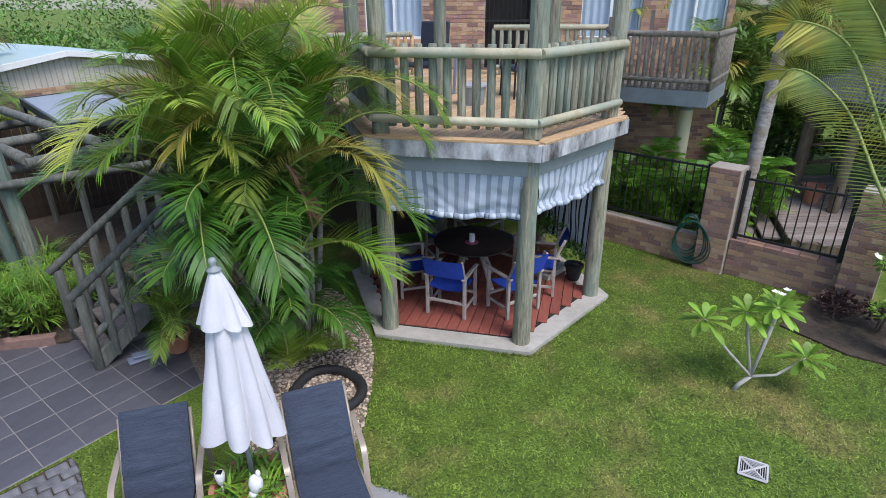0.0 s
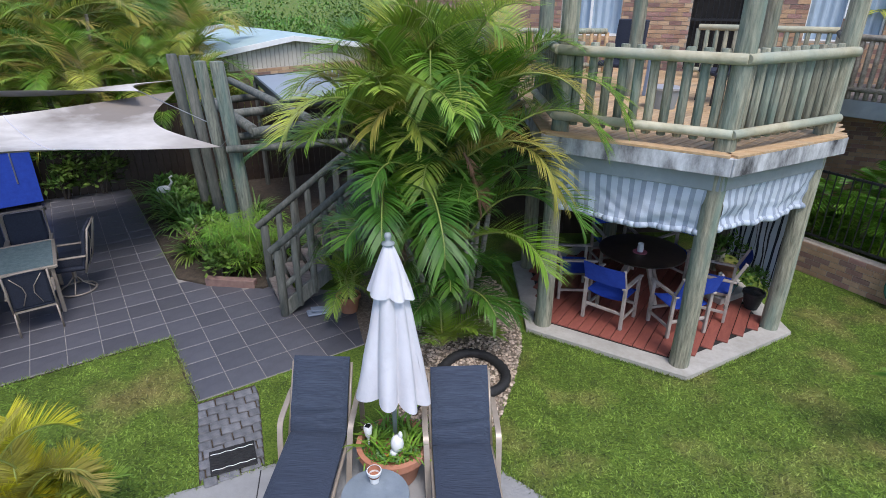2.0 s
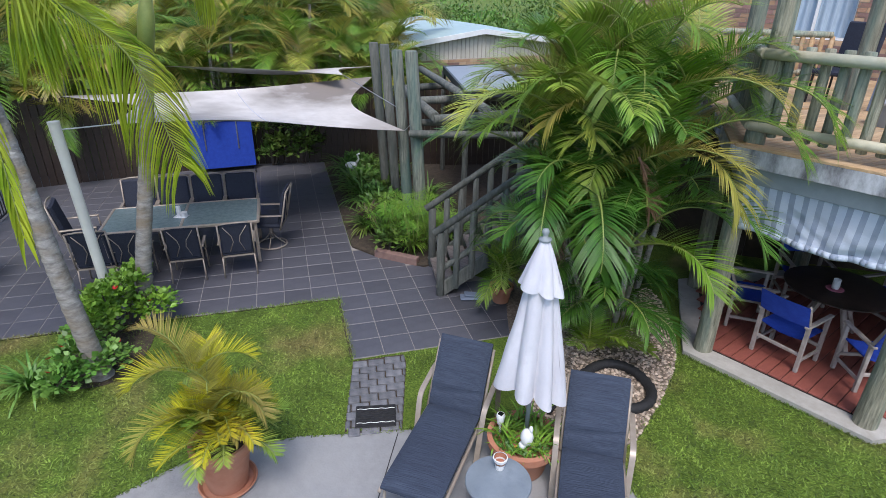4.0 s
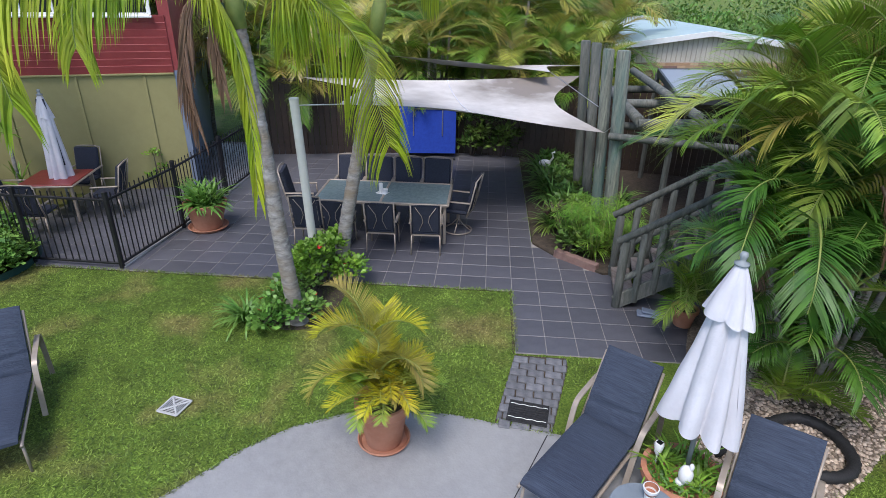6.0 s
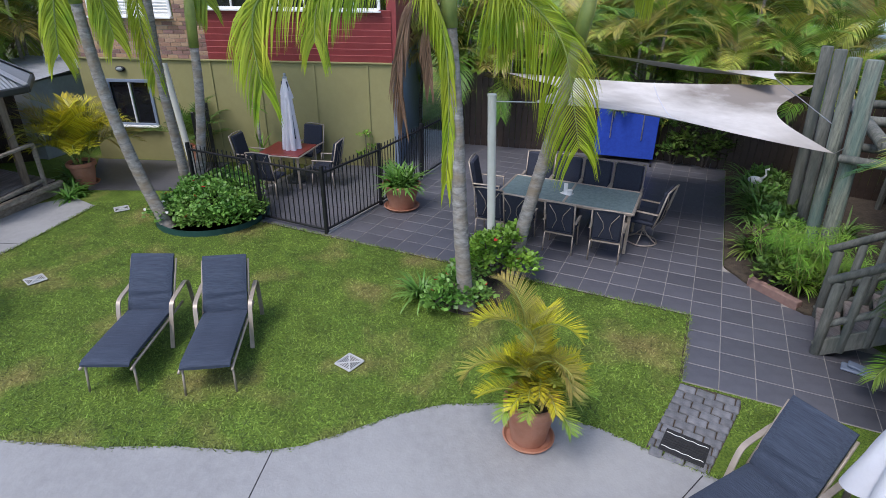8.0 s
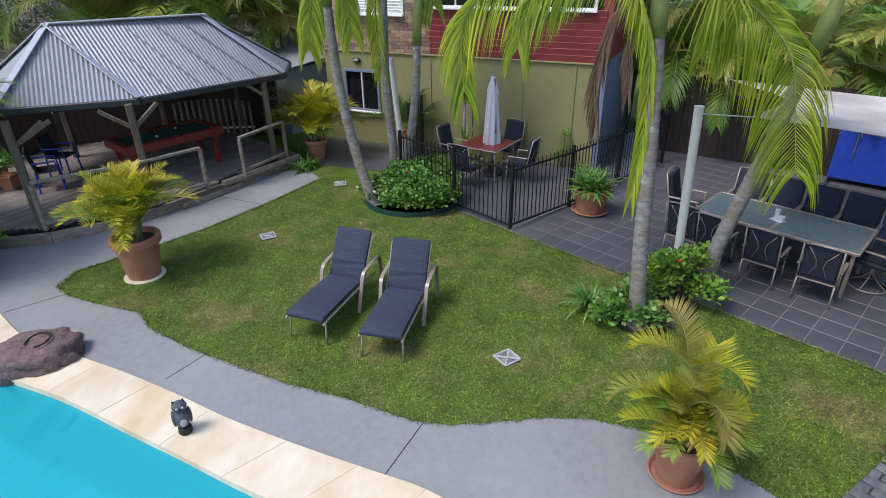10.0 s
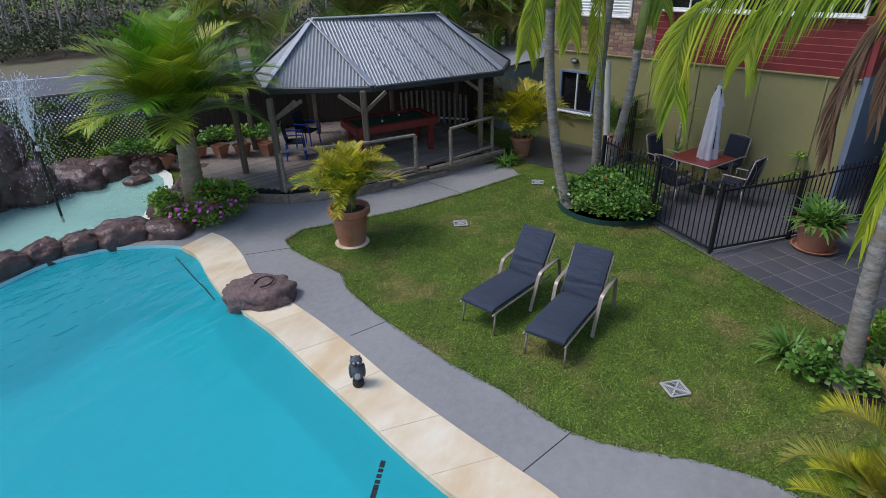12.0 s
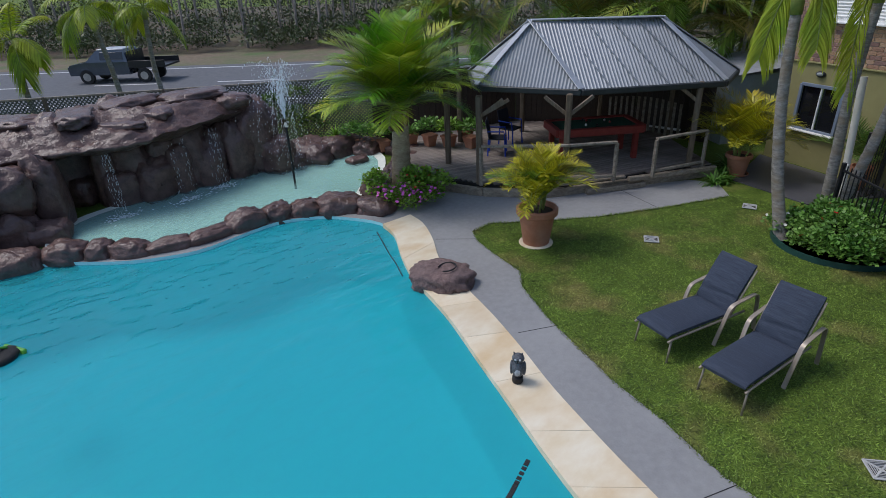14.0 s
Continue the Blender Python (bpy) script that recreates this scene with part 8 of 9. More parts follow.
def bent_palm(name, label, pts, r0, r1, shaft, fronds, upright, length, start=0):
    th = tall_palm(name, label, pts, r0, r1, upright, length, "palm", 0, (48, 80), start, shaft, 0.5, 60, 0.7)
    for line, leaf, m, fold in fronds:
        hanging_frond(th, line, leaf, m, fold=fold, width=0.012 if m == "dead" else 0.021)
    return th


bent_palm("lawn_palm", "tall grey-trunked palm with drooping bright green fronds", [(-6.15, 1.86, 0), (-6.18, 1.76, 1.2), (-6.26, 1.70, 2.5), (-6.40, 1.64, 3.6)], 0.108, 0.078, 0.65,
          [([(-6.46, 1.6, 4.2), (-6.40, 1.36, 4.15), (-6.29, 1.54, 3.55), (-6.25, 1.6, 2.83), (-6.22, 1.57, 1.84)], 0.42, "palm", 0.22),
           ([(-6.42, 1.5, 4.0), (-6.47, 1.25, 3.9), (-6.5, 1.11, 3.54), (-6.51, 1.04, 3.13), (-6.5, 1.09, 2.6)], 0.40, "dead", 0.2),
           ([(-6.42, 1.5, 3.9), (-6.42, 1.38, 3.6), (-6.40, 1.40, 3.0)], 0.30, "dead", 0.2),
           ([(-6.46, 1.6, 4.25), (-6.62, 0.8, 4.45), (-6.68, 0.06, 4.2), (-6.7, -0.42, 3.9), (-6.7, -0.54, 3.5), (-6.7, -0.50, 2.95)], 0.62, "palm", 0.45),
           ([(-6.46, 1.6, 4.2), (-6.60, 1.0, 4.3), (-6.66, 0.5, 4.1), (-6.7, 0.2, 3.85), (-6.7, 0.13, 3.45)], 0.50, "palm", 0.5)], 4, 1.9, 200)
bent_palm("lawn_palm", "leaning grey-trunked palm with long hanging fronds", [(-6.98, 2.84, 0), (-6.93, 2.96, 0.9), (-6.83, 3.22, 2.2), (-6.74, 3.42, 3.4)], 0.112, 0.078, 0.7,
          [([(-6.75, 3.0, 4.3), (-6.8, 2.3, 4.25), (-6.76, 2.45, 4.02), (-6.74, 2.83, 3.77), (-6.66, 3.18, 3.35), (-6.62, 3.36, 2.71), (-6.56, 3.50, 2.05)], 0.85, "palm", 0.8),
           ([(-6.75, 3.2, 4.2), (-7.0, 2.75, 4.25), (-7.06, 2.5, 3.9), (-7.08, 2.4, 3.4)], 0.5, "palm", 0.6),
           ([(-6.7, 3.5, 4.2), (-6.68, 4.0, 4.4), (-6.6, 4.3, 4.0)], 0.45, "palm", 0.6)], 4, 1.8, 40)
# three palms by the house
bent_palm("house_palm", "slender grey palm leaning over the lawn near the house", [(-9.9, -2.62, 0), (-10.02, -2.95, 1.1), (-10.0, -3.15, 2.4), (-9.92, -3.2, 3.7)], 0.11, 0.08, 0.6,
          [([(-9.92, -3.2, 4.3), (-9.98, -3.35, 4.2), (-9.93, -3.5, 3.7), (-9.88, -3.6, 3.0)], 0.55, "palm", 0.6), ([(-9.92, -3.2, 4.3), (-9.9, -2.95, 4.2), (-9.93, -2.85, 3.7), (-9.95, -2.8, 3.2)], 0.5, "palm", 0.6)], 3, 1.5, 80)
bent_palm("house_palm", "slender grey palm beside the pole", [(-11.3, -2.45, 0), (-11.3, -2.5, 1.2), (-11.29, -2.55, 2.4), (-11.25, -2.5, 3.8)], 0.10, 0.075, 0.6,
          [([(-11.25, -2.5, 4.3), (-11.28, -2.65, 4.0), (-11.26, -2.68, 3.2), (-11.26, -2.62, 2.4)], 0.5, "palm", 0.5), ([(-11.25, -2.5, 4.3), (-11.3, -2.0, 4.3), (-11.36, -1.7, 4.0), (-11.38, -1.55, 3.6)], 0.55, "palm", 0.6)], 3, 1.5, 10)
bent_palm("house_palm", "slender leaning grey palm with a green crownshaft", [(-11.05, -2.29, 0), (-11.09, -2.08, 0.9), (-11.15, -1.91, 2.1), (-11.19, -1.87, 2.9)], 0.10, 0.075, 1.2, [], 4, 1.5, 150)
# stout palm by the wading pool
sp = thing("pool_palm", "stout banded palm with a full round crown by the wading pool", "palm tree", place(-6.6, -9.45, 0.0))
part("trunk", ringed_trunk([(0, 0, 0), (-0.01, 0.0, 0.5), (-0.03, 0.02, 1.1), (-0.05, 0.03, 1.8)], 0.25, 0.17, 12, 20), mat("brown_palm_trunk", (0.30, 0.22, 0.14), (0.48, 0.38, 0.26), 0.9, 7, 0.6, 20, c3=(0.24, 0.15, 0.09), big=2, stretch=(2, 2, 5)), sp, "brown banded trunk", 50)
for i in range(9):
    a = i * 0.7
    part("boot", G().tube([(0.14 * math.cos(a), 0.14 * math.sin(a), 1.45), (0.21 * math.cos(a), 0.21 * math.sin(a), 1.7), (0.24 * math.cos(a), 0.24 * math.sin(a), 1.82)], [0.07, 0.05, 0.02], 8), M["dead"], sp, "old frond base", True)
crown(sp, (-0.05, 0.03, 1.86), 24, 1.9, (26, 54), 66, ("palm", "palm_deep", "palm"), 0.55, 0.019, 60, 0.30, vee=0.20, r=0.02, bare=0.14, hook=1.6)
crown(sp, (-0.05, 0.03, 1.90), 34, 2.1, (44, 87), 64, ("palm_deep", "palm", "palm_deep"), 0.55, 0.019, 60, 0.26, vee=0.25, r=0.02, bare=0.12, hook=1.6)
# big palm at the garden wall, its fronds arching overhead
wp = tall_palm("wall_palm", "large palm at the garden wall with broad arching fronds", [(5.6, 5.75, 0), (5.6, 5.75, 0.5), (5.55, 5.8, 1.0)], 0.16, 0.13, 0, 2.2, "palm", 0, (45, 80), 0, 0.6, 0.5, 60, 0.7)
FACE = (0.55, 0.78, -0.3)
hanging_frond(wp, [(5.45, 5.85, 1.4), (5.02, 6.14, 2.0), (4.71, 6.59, 2.83), (4.38, 6.88, 3.22), (4.16, 7.03, 3.30), (4.06, 7.07, 3.18)], 0.44, "palm_pale", 0.020, 100, 0.25, 0.10, 0.9, FACE)
hanging_frond(wp, [(5.45, 5.85, 1.5), (5.0, 6.33, 2.6), (4.69, 6.7, 3.43), (4.45, 6.88, 3.72), (4.14, 7.07, 3.83), (4.04, 7.13, 3.72)], 0.46, "palm_pale", 0.020, 100, 0.25, 0.10, 0.9, FACE)
hanging_frond(wp, [(5.45, 5.85, 1.6), (5.03, 6.41, 3.14), (4.86, 6.59, 3.67), (4.66, 6.75, 4.05), (4.45, 6.89, 4.34)], 0.46, "palm_pale", 0.020, 90, 0.2, 0.10, 0.9, FACE)

# ---- background palms and hedges ----
bp = thing("cane_palm", "tall cane palm with yellow-green fronds in the back garden", "palm tree", place(0, 0), "background palms")
rr = random.Random(9)
for i in range(6):
    a, q = rr.uniform(0, 6.28), rr.uniform(0.1, 0.5)
    h = rr.uniform(1.6, 2.9)
    b, t = Vector((q * math.cos(a), q * math.sin(a), 0)), Vector((1.6 * q * math.cos(a), 1.6 * q * math.sin(a), h))
    part("cane_stem", G().tube([b, t], [0.045, 0.03], 8), M["trunk"], bp, "", True)
    crown(bp, t, 7, 1.7, (8, 82), 90, ("cane_bright", "cane", "cane", "cane_old", "cane_deep"), 0.46, 0.024, 36, 0.5, start=rr.uniform(0, 360), vee=0.4, twist=25)
spots = [(-14.0, 6.6, 0.95), (-13.2, 8.4, 1.05), (-12.0, 9.7, 0.95), (-10.6, 10.8, 0.9), (-9.4, 11.2, 0.75), (-15.6, 9.6, 1.25), (-13.8, 11.4, 1.3), (-11.6, 13.0, 1.2), (-17.5, 7.0, 1.3), (-15.2, 13.5, 1.4), (-18.5, 12.0, 1.5),
         (-13.8, 4.9, 0.8), (-15.2, 4.5, 1.1), (-16.5, 3.0, 1.3), (6.4, 13.6, 1.0), (8.8, 14.5, 1.3), (6.3, 15.5, 1.4), (11.5, 11.8, 1.2), (9.5, 15.5, 1.6), (12.5, 13.0, 1.5),
         (-16.5, -9.5, 1.4), (-15.0, -11.8, 1.3), (-17.8, -7.4, 1.3), (-12.8, -14.0, 1.4), (-18.5, -12.0, 1.6), (-20.5, -8.5, 1.7), (-19.5, -4.5, 1.4)]
for i, (x, y, s) in enumerate(spots):
    m = place(x, y, 0, 67 * i) @ Matrix.Scale(s, 4)
    if i == 0:
        bp.matrix_basis = m
    else:
        copy_thing(bp, m).matrix_basis = m
fence = thing("paling_fence", "dark stained paling fence behind the patio, its last two runs added for carport shade", "fence")
pal2 = G().box((0, 0, 0.95), (0.14, 0.02, 1.9), None, 0.003).mesh("paling", M["darkwood"])
# the last two runs are added: dark boards for the shaded carport interior
line = [(-14.2, 3.6), (-13.2, 5.6), (-11.8, 8.2), (-10.6, 9.4), (-8.6, 10.6), (-7.2, 11.9), (-4.3, 12.4)]
for a, b in zip(line, line[1:]):
    a, b = Vector(a), Vector(b)
    n = int((b - a).length / 0.145)
    for i in range(n):
        p = a.lerp(b, (i + 0.5) / n)
        part("paling", pal2, None, fence).matrix_basis = place(p.x, p.y, 0, math.degrees(math.atan2((b - a).y, (b - a).x)))


def shrub(name, label, x, y, z, blobs, m, leaf=0.09, width=0.045, n=220, seed=1, flowers=None, cat="shrub"):
    th = thing(name, label, cat, place(x, y, z))
    r = random.Random(seed)
    g = G()
    for bx, by, bz, br in blobs:
        tuft(g, (bx, by, bz), br, int(n * br / 0.3), leaf, width, r)
    part("foliage", g, M[m], th)
    for bx, by, bz, br in blobs:
        part("stem", G().tube([(bx * 0.3, by * 0.3, 0), (bx, by, bz)], [0.02, 0.008], 6), M["bark"], th)
    if flowers:
        fm, fn, fr = flowers
        fr *= 0.75
        f = G()
        for k in range(5):
            w = k * 1.257
            d, sd = Vector((math.cos(w), math.sin(w), 0.35)) * fr, Vector((-math.sin(w), math.cos(w), 0)) * fr * 0.5
            f.add([(0, 0, 0), d * 0.6 - sd, d, d * 0.6 + sd], [(0, 1, 2, 3)])
        bloom = f.mesh("flower", M[fm])
        for _ in range(fn):
            bx, by, bz, br = r.choice(blobs)
            a, e = r.uniform(0, 6.28), r.uniform(0.2, 1.3)
            part("flower", bloom, None, th).matrix_basis = pose(bx + br * 1.04 * math.cos(a) * math.cos(e), by + br * 1.04 * math.sin(a) * math.cos(e), bz + br * 0.8 * math.sin(e), r.uniform(-40, 40), r.uniform(-40, 40), r.uniform(0, 90))
    return th


def strap_plant(name, label, x, y, z, n, length, width, m, seed, rise=(15, 80)):
    th = thing(name, label, "plant", place(x, y, z))
    g = G()
    straps(g, (0, 0, 0.02), n, length, width, random.Random(seed), rise, 80)
    part("leaves", g, M[m], th)
    return th


# lawn bed under the two palms
setting("lawn_bed", G().prism(smooth_loop([(-6.6, 1.45), (-6.05, 1.65), (-5.95, 2.1), (-6.5, 2.7), (-7.15, 2.95), (-7.3, 2.5)], 3), -0.04, 0.010), M["soil"], "dark soil bed round the palms")
shrub("geranium_bush", "bushy geranium with round leaves and red flowers under the palm", -6.40, 1.45, 0.02, [(0.1, 0.25, 0.22, 0.28), (0.35, 0.5, 0.2, 0.25), (-0.2, 0.6, 0.28, 0.3), (0.3, 0.0, 0.18, 0.22)], "shrub", 0.075, 0.066, 330, 3, ("petal_red", 6, 0.05))
shrub("geranium_bush", "leafy green bush beside the sail pole", -7.0, 2.55, 0.02, [(0, 0, 0.3, 0.3), (0.3, 0.3, 0.25, 0.28), (-0.25, -0.2, 0.25, 0.25), (0.1, 0.1, 0.6, 0.24), (0.32, -0.35, 0.45, 0.25), (0.36, -0.3, 0.72, 0.18), (-0.1, 0.3, 0.6, 0.2)], "lime", 0.075, 0.066, 330, 4, ("petal_red", 5, 0.05))
strap_plant("strap_plant", "clump of dark green strappy leaves by the palm", -6.50, 1.28, 0.02, 90, 0.5, 0.03, "shrub", 6)
# round bed by the house palms
setting("round_bed", G().lathe([(0, 0.02), (0.97, 0.02)], 28, (-10.36, -1.9, 0), False), M["soil"], "soil of the palm bed")
setting("bed_edging", G().lathe([(0.97, 0), (0.97, 0.10), (1.01, 0.11), (1.01, 0)], 36, (-10.36, -1.9, 0), True), mat("green_edging", (0.010, 0.05, 0.045), (0.02, 0.075, 0.065), 0.5, 8), "dark green plastic garden edging", 40)
shrub("geranium_bush", "wide mound of geraniums with a few red flowers", -10.1, -1.75, 0.02, [(0, 0, 0.42, 0.42), (0.35, 0.35, 0.34, 0.38), (-0.45, -0.35, 0.40, 0.4), (-0.2, 0.45, 0.44, 0.38), (-0.6, 0.1, 0.48, 0.38), (0.35, -0.3, 0.22, 0.3), (-0.9, -0.5, 0.3, 0.34), (-0.3, -0.75, 0.26, 0.32), (-0.95, 0.2, 0.3, 0.34), (0.05, -0.55, 0.26, 0.3), (0.5, 0.0, 0.2, 0.28), (0.45, 0.35, 0.2, 0.28), (0.45, -0.45, 0.18, 0.26), (0.15, 0.6, 0.24, 0.3)], "shrub", 0.075, 0.068, 420, 5, ("petal_red", 7, 0.06))
shrub("white_flower_bush", "low bush with small white flowers at the bed edge", -10.05, -2.75, 0.02, [(0, 0, 0.2, 0.26), (-0.3, 0.2, 0.22, 0.25)], "shrub", 0.07, 0.06, 200, 8, ("petal_white", 8, 0.045))
# large fern pot on the patio
fp = thing("fern_pot", "broad-leaved bromeliad in a large terracotta pot with a saucer", "potted plant", place(-9.95, 1.62, 0.017))
part("pot", G().lathe([(0, 0.03), (0.24, 0.03), (0.28, 0.2), (0.335, 0.40), (0.36, 0.41), (0.375, 0.49), (0.34, 0.50), (0.31, 0.44), (0, 0.43)], 36, closed=True), M["terracotta"], fp, "", 35)
part("saucer", G().lathe([(0, 0), (0.3, 0), (0.35, 0.05), (0.33, 0.055), (0.29, 0.02), (0, 0.02)], 36, closed=True), M["terracotta"], fp, "", 35)
g = G()
r = random.Random(6)
for k in range(7):
    straps(g, (0.15 * math.cos(k), 0.15 * math.sin(k), 0.45), 26, 0.56, 0.05, r, (12, 85), 60)
part("leaves", g, M["shrub"], fp)
# pot by the house window and yucca in the fenced corner
p = lathe_pot("plant_pot", "terracotta pot with a dark shrub beside the house wall", -13.5, -2.55, 0.02, 0.2, 0.5, M["terracotta"])
g = G()
crown(p, (0, 0, 0.5), 12, 1.3, (40, 88), 60, "palm_dark", 0.35, 0.03, 26, 0.5)
yu = thing("yucca", "spiky pale green yucca against the olive wall", "plant", place(-13.0, -1.1, 0.02))
part("stem", G().tube([(0, 0, 0), (0.05, 0, 0.6), (0, 0.02, 1.35)], [0.04, 0.035, 0.03], 8), M["trunk"], yu, "", True)
g = G()
straps(g, (0, 0, 0.35), 26, 0.55, 0.045, random.Random(31), (10, 85), 30)
straps(g, (0, 0.02, 1.38), 22, 0.32, 0.04, random.Random(32), (-10, 85), 25)
part("leaves", g, M["lime"], yu)
shrub("small_shrub", "thin leafy shrub against the olive wall", -12.55, 1.25, 0.02, [(0, 0, 0.75, 0.16), (0.05, 0.1, 0.45, 0.14), (0.0, -0.1, 0.3, 0.14)], "lime", 0.07, 0.04, 120, 41)
# patio garden bed by the stair
setting("stair_bed", G().prism([patio(u, v) for u, v in ((1.42, 2.18), (0.70, 2.80), (0.40, 3.22), (0.40, 8.8), (3.2, 8.8), (3.4, 2.6))], -0.04, 0.05), M["soil"], "shaded garden bed beside the patio")
r = random.Random(12)
for i in range(15):
    u, v = 0.75 + r.uniform(0, 1.2) + (0.8 if i % 5 == 0 else 0), 3.2 + 0.36 * i
    x, y = patio(u, v)
    strap_plant("strap_plant", "arching green strap-leaved plant in the shaded bed", x, y, 0.05, 60, 0.55 + 0.25 * r.random(), 0.035, "palm_dark" if i % 3 else "shrub", 50 + i)
for i in range(8):
    x, y = patio(0.95 + 0.4 * r.random(), 2.85 + 0.62 * i)
    shrub("bed_shrub", "low leafy shrub in the shaded bed", x, y, 0.05, [(0, 0, 0.2, 0.26), (0.2, 0.15, 0.25, 0.25), (-0.15, 0.2, 0.3, 0.25)], "shrub" if i % 2 else "palm_dark", 0.11, 0.06, 170, 70 + i)
for u, v, s in ((1.35, 2.75, 1), (1.8, 2.9, 2), (1.6, 3.4, 3), (2.2, 3.2, 4), (1.2, 3.1, 5)):
    x, y = patio(u, v)
    strap_plant("lime_tuft", "bright lime grassy tuft beside the stair", x, y, 0.05 + 0.12 * (s % 3), 90, 0.42, 0.022, "lime", 90 + s, (5, 80))


def papyrus(x, y, z, n, seed):
    th = thing("papyrus", "bright green umbrella papyrus beside the stair", "plant", place(x, y, z))
    r = random.Random(seed)
    g, st = G(), G()
    for _ in range(n):
        a, q, h = r.uniform(0, 6.28), r.uniform(0.05, 0.32), r.uniform(0.35, 0.85)
        top = Vector((q * math.cos(a) * 1.5, q * math.sin(a) * 1.5, h))
        st.tube([(q * 0.3 * math.cos(a), q * 0.3 * math.sin(a), 0), top], [0.006, 0.004], 5)
        for k in range(16):
            b, e, l = k * 0.3927 + r.uniform(-0.1, 0.1), r.uniform(-0.25, 0.35), r.uniform(0.14, 0.22)
            d, sd = Vector((math.cos(b) * math.cos(e), math.sin(b) * math.cos(e), math.sin(e))), Vector((-math.sin(b), math.cos(b), 0)) * 0.006
            m = top + d * l * 0.5
            tip = top + d * l - Vector((0, 0, 0.04))
            g.add([top, m - sd, tip, m + sd], [(0, 1, 2, 3)])
    tagged(part("foliage", g, M["mon"], th), kind="stuff")
    tagged(part("stem", st, M["stalk"], th, "", True), kind="stuff")


for k, (x, y) in enumerate(((-5.35, 6.55), (-5.65, 6.7), (-5.25, 6.95), (-5.95, 6.6), (-5.6, 7.15))):
    papyrus(x, y, 0.05, 26, 600 + k)
potted("potted_palm", "small cane palm in a terracotta pot by the stair", -3.36, 6.1, 0.17, 0.28, 14, 0.62, ("cane", "cane_bright"), saucer=False, z=0.017, leaf=0.2, width=0.014, rise=(20, 75), droop=80, hook=1.6)
tarp = thing("folded_tarp", "folded slate-blue plastic sheet lying by the stair foot", "tarp", place(-3.74, 5.93, 0.017, 40))
part("sheet", G().box((0, 0, 0.02), (0.34, 0.16, 0.03), None, 0.01).box((0.02, 0.02, 0.05), (0.26, 0.12, 0.03), Matrix.Rotation(0.12, 3, "Y"), 0.01), M["bluepaint"], tarp)
for i in range(4):
    x, y = patio(-0.85 + 0.36 * i, 8.55 + 0.25 * (i % 2))
    shrub("bed_shrub", "dark leafy shrub in front of the paling fence", x, y, 0.02, [(0, 0, 0.3, 0.3), (0.15, 0.1, 0.6, 0.3), (-0.1, 0.0, 0.95, 0.28)], "palm_dark", 0.16, 0.07, 150, 400 + i)
x, y = patio(0.75, 3.6)
strap_plant("cordyline", "burgundy leaved cordyline in the shaded bed", x, y, 0.35, 40, 0.4, 0.05, "purple", 99, (20, 85))
setting("bed_bricks", G().beam((*patio(0.75, 2.8), 0.07), (*patio(1.35, 2.3), 0.07), 0.12, 0.14, 0.01), M["brick"], "row of edging bricks along the bed")
sk = thing("stork_ornament", "white stork ornament on thin legs in the bed", "ornament", place(*patio(0.85, 6.6), 0.05, 40))
part("body", G().ball((0, 0, 0.42), 0.09, 14, 10, 0.05, (1.5, 0.8, 0.9)), M["plastic_white"], sk, "", True)
part("neck", G().tube([(0.1, 0, 0.45), (0.17, 0, 0.56), (0.14, 0, 0.66), (0.2, 0, 0.68)], [0.03, 0.02, 0.02, 0.025], 8), M["plastic_white"], sk, "", True)
for s in (-0.03, 0.03):
    part("leg", G().tube([(0, s, 0), (0, s, 0.38)], 0.008, 6), M["black"], sk)
# planting behind the garden wall: large cut leaves


def cut_leaf(g, base, yaw, rise, length, r):
    """A deeply lobed leaf on a stalk."""
    a, e = radians(yaw), radians(rise)
    d = Vector((math.cos(a) * math.cos(e), math.sin(a) * math.cos(e), math.sin(e)))
    side = Vector((-math.sin(a), math.cos(a), 0))
    p0 = Vector(base)
    for k in range(9):
        t = 0.25 + 0.75 * k / 8
        c = p0 + d * length * t + Vector((0, 0, -0.35 * length * t * t))
        w = length * 0.42 * math.sin(math.pi * (0.15 + 0.8 * (1 - k / 8)))
        for s in (-1, 1):
            tip = c + (side * s * 0.9 + d * 0.55) * w * 1.1 + Vector((0, 0, -0.4 * w))
            h = d * length * 0.021
            m = c.lerp(tip, 0.55)
            g.add([c - h, m - h * 1.1, tip, m + h * 1.1, c + h], [(0, 1, 2, 3, 4)])


for i, (x, y, h) in enumerate(((3.9, 10.2, 0.9), (4.6, 10.0, 1.0), (5.3, 10.3, 1.1), (4.2, 10.9, 1.2), (5.7, 11.2, 1.3), (4.9, 9.5, 0.7), (3.5, 10.6, 1.0), (6.1, 10.4, 1.0))):
    th = thing("philodendron", "lush philodendron with deeply cut glossy leaves behind the wall", "plant", place(x, y, 0))
    r = random.Random(200 + i)
    g = G()
    for k in range(120):
        cut_leaf(g, (0, 0, h * r.uniform(0.25, 1.15)), r.uniform(0, 360), r.uniform(0, 60), r.uniform(0.38, 0.62), r)
    part("leaves", g, M["mon"], th)
    part("stem", G().tube([(0, 0, 0), (0.04, 0, h)], [0.06, 0.04], 8), M["bark"], th, "", True)
tall_palm("garden_palm", "tall pale-trunked palm behind the garden wall", [(4.88, 8.72, 0), (4.96, 8.84, 1.2), (5.10, 9.02, 2.6), (5.18, 9.14, 3.7)], 0.115, 0.095, 8, 2.0, "palm", 0, (5, 70), 0, 1.3)
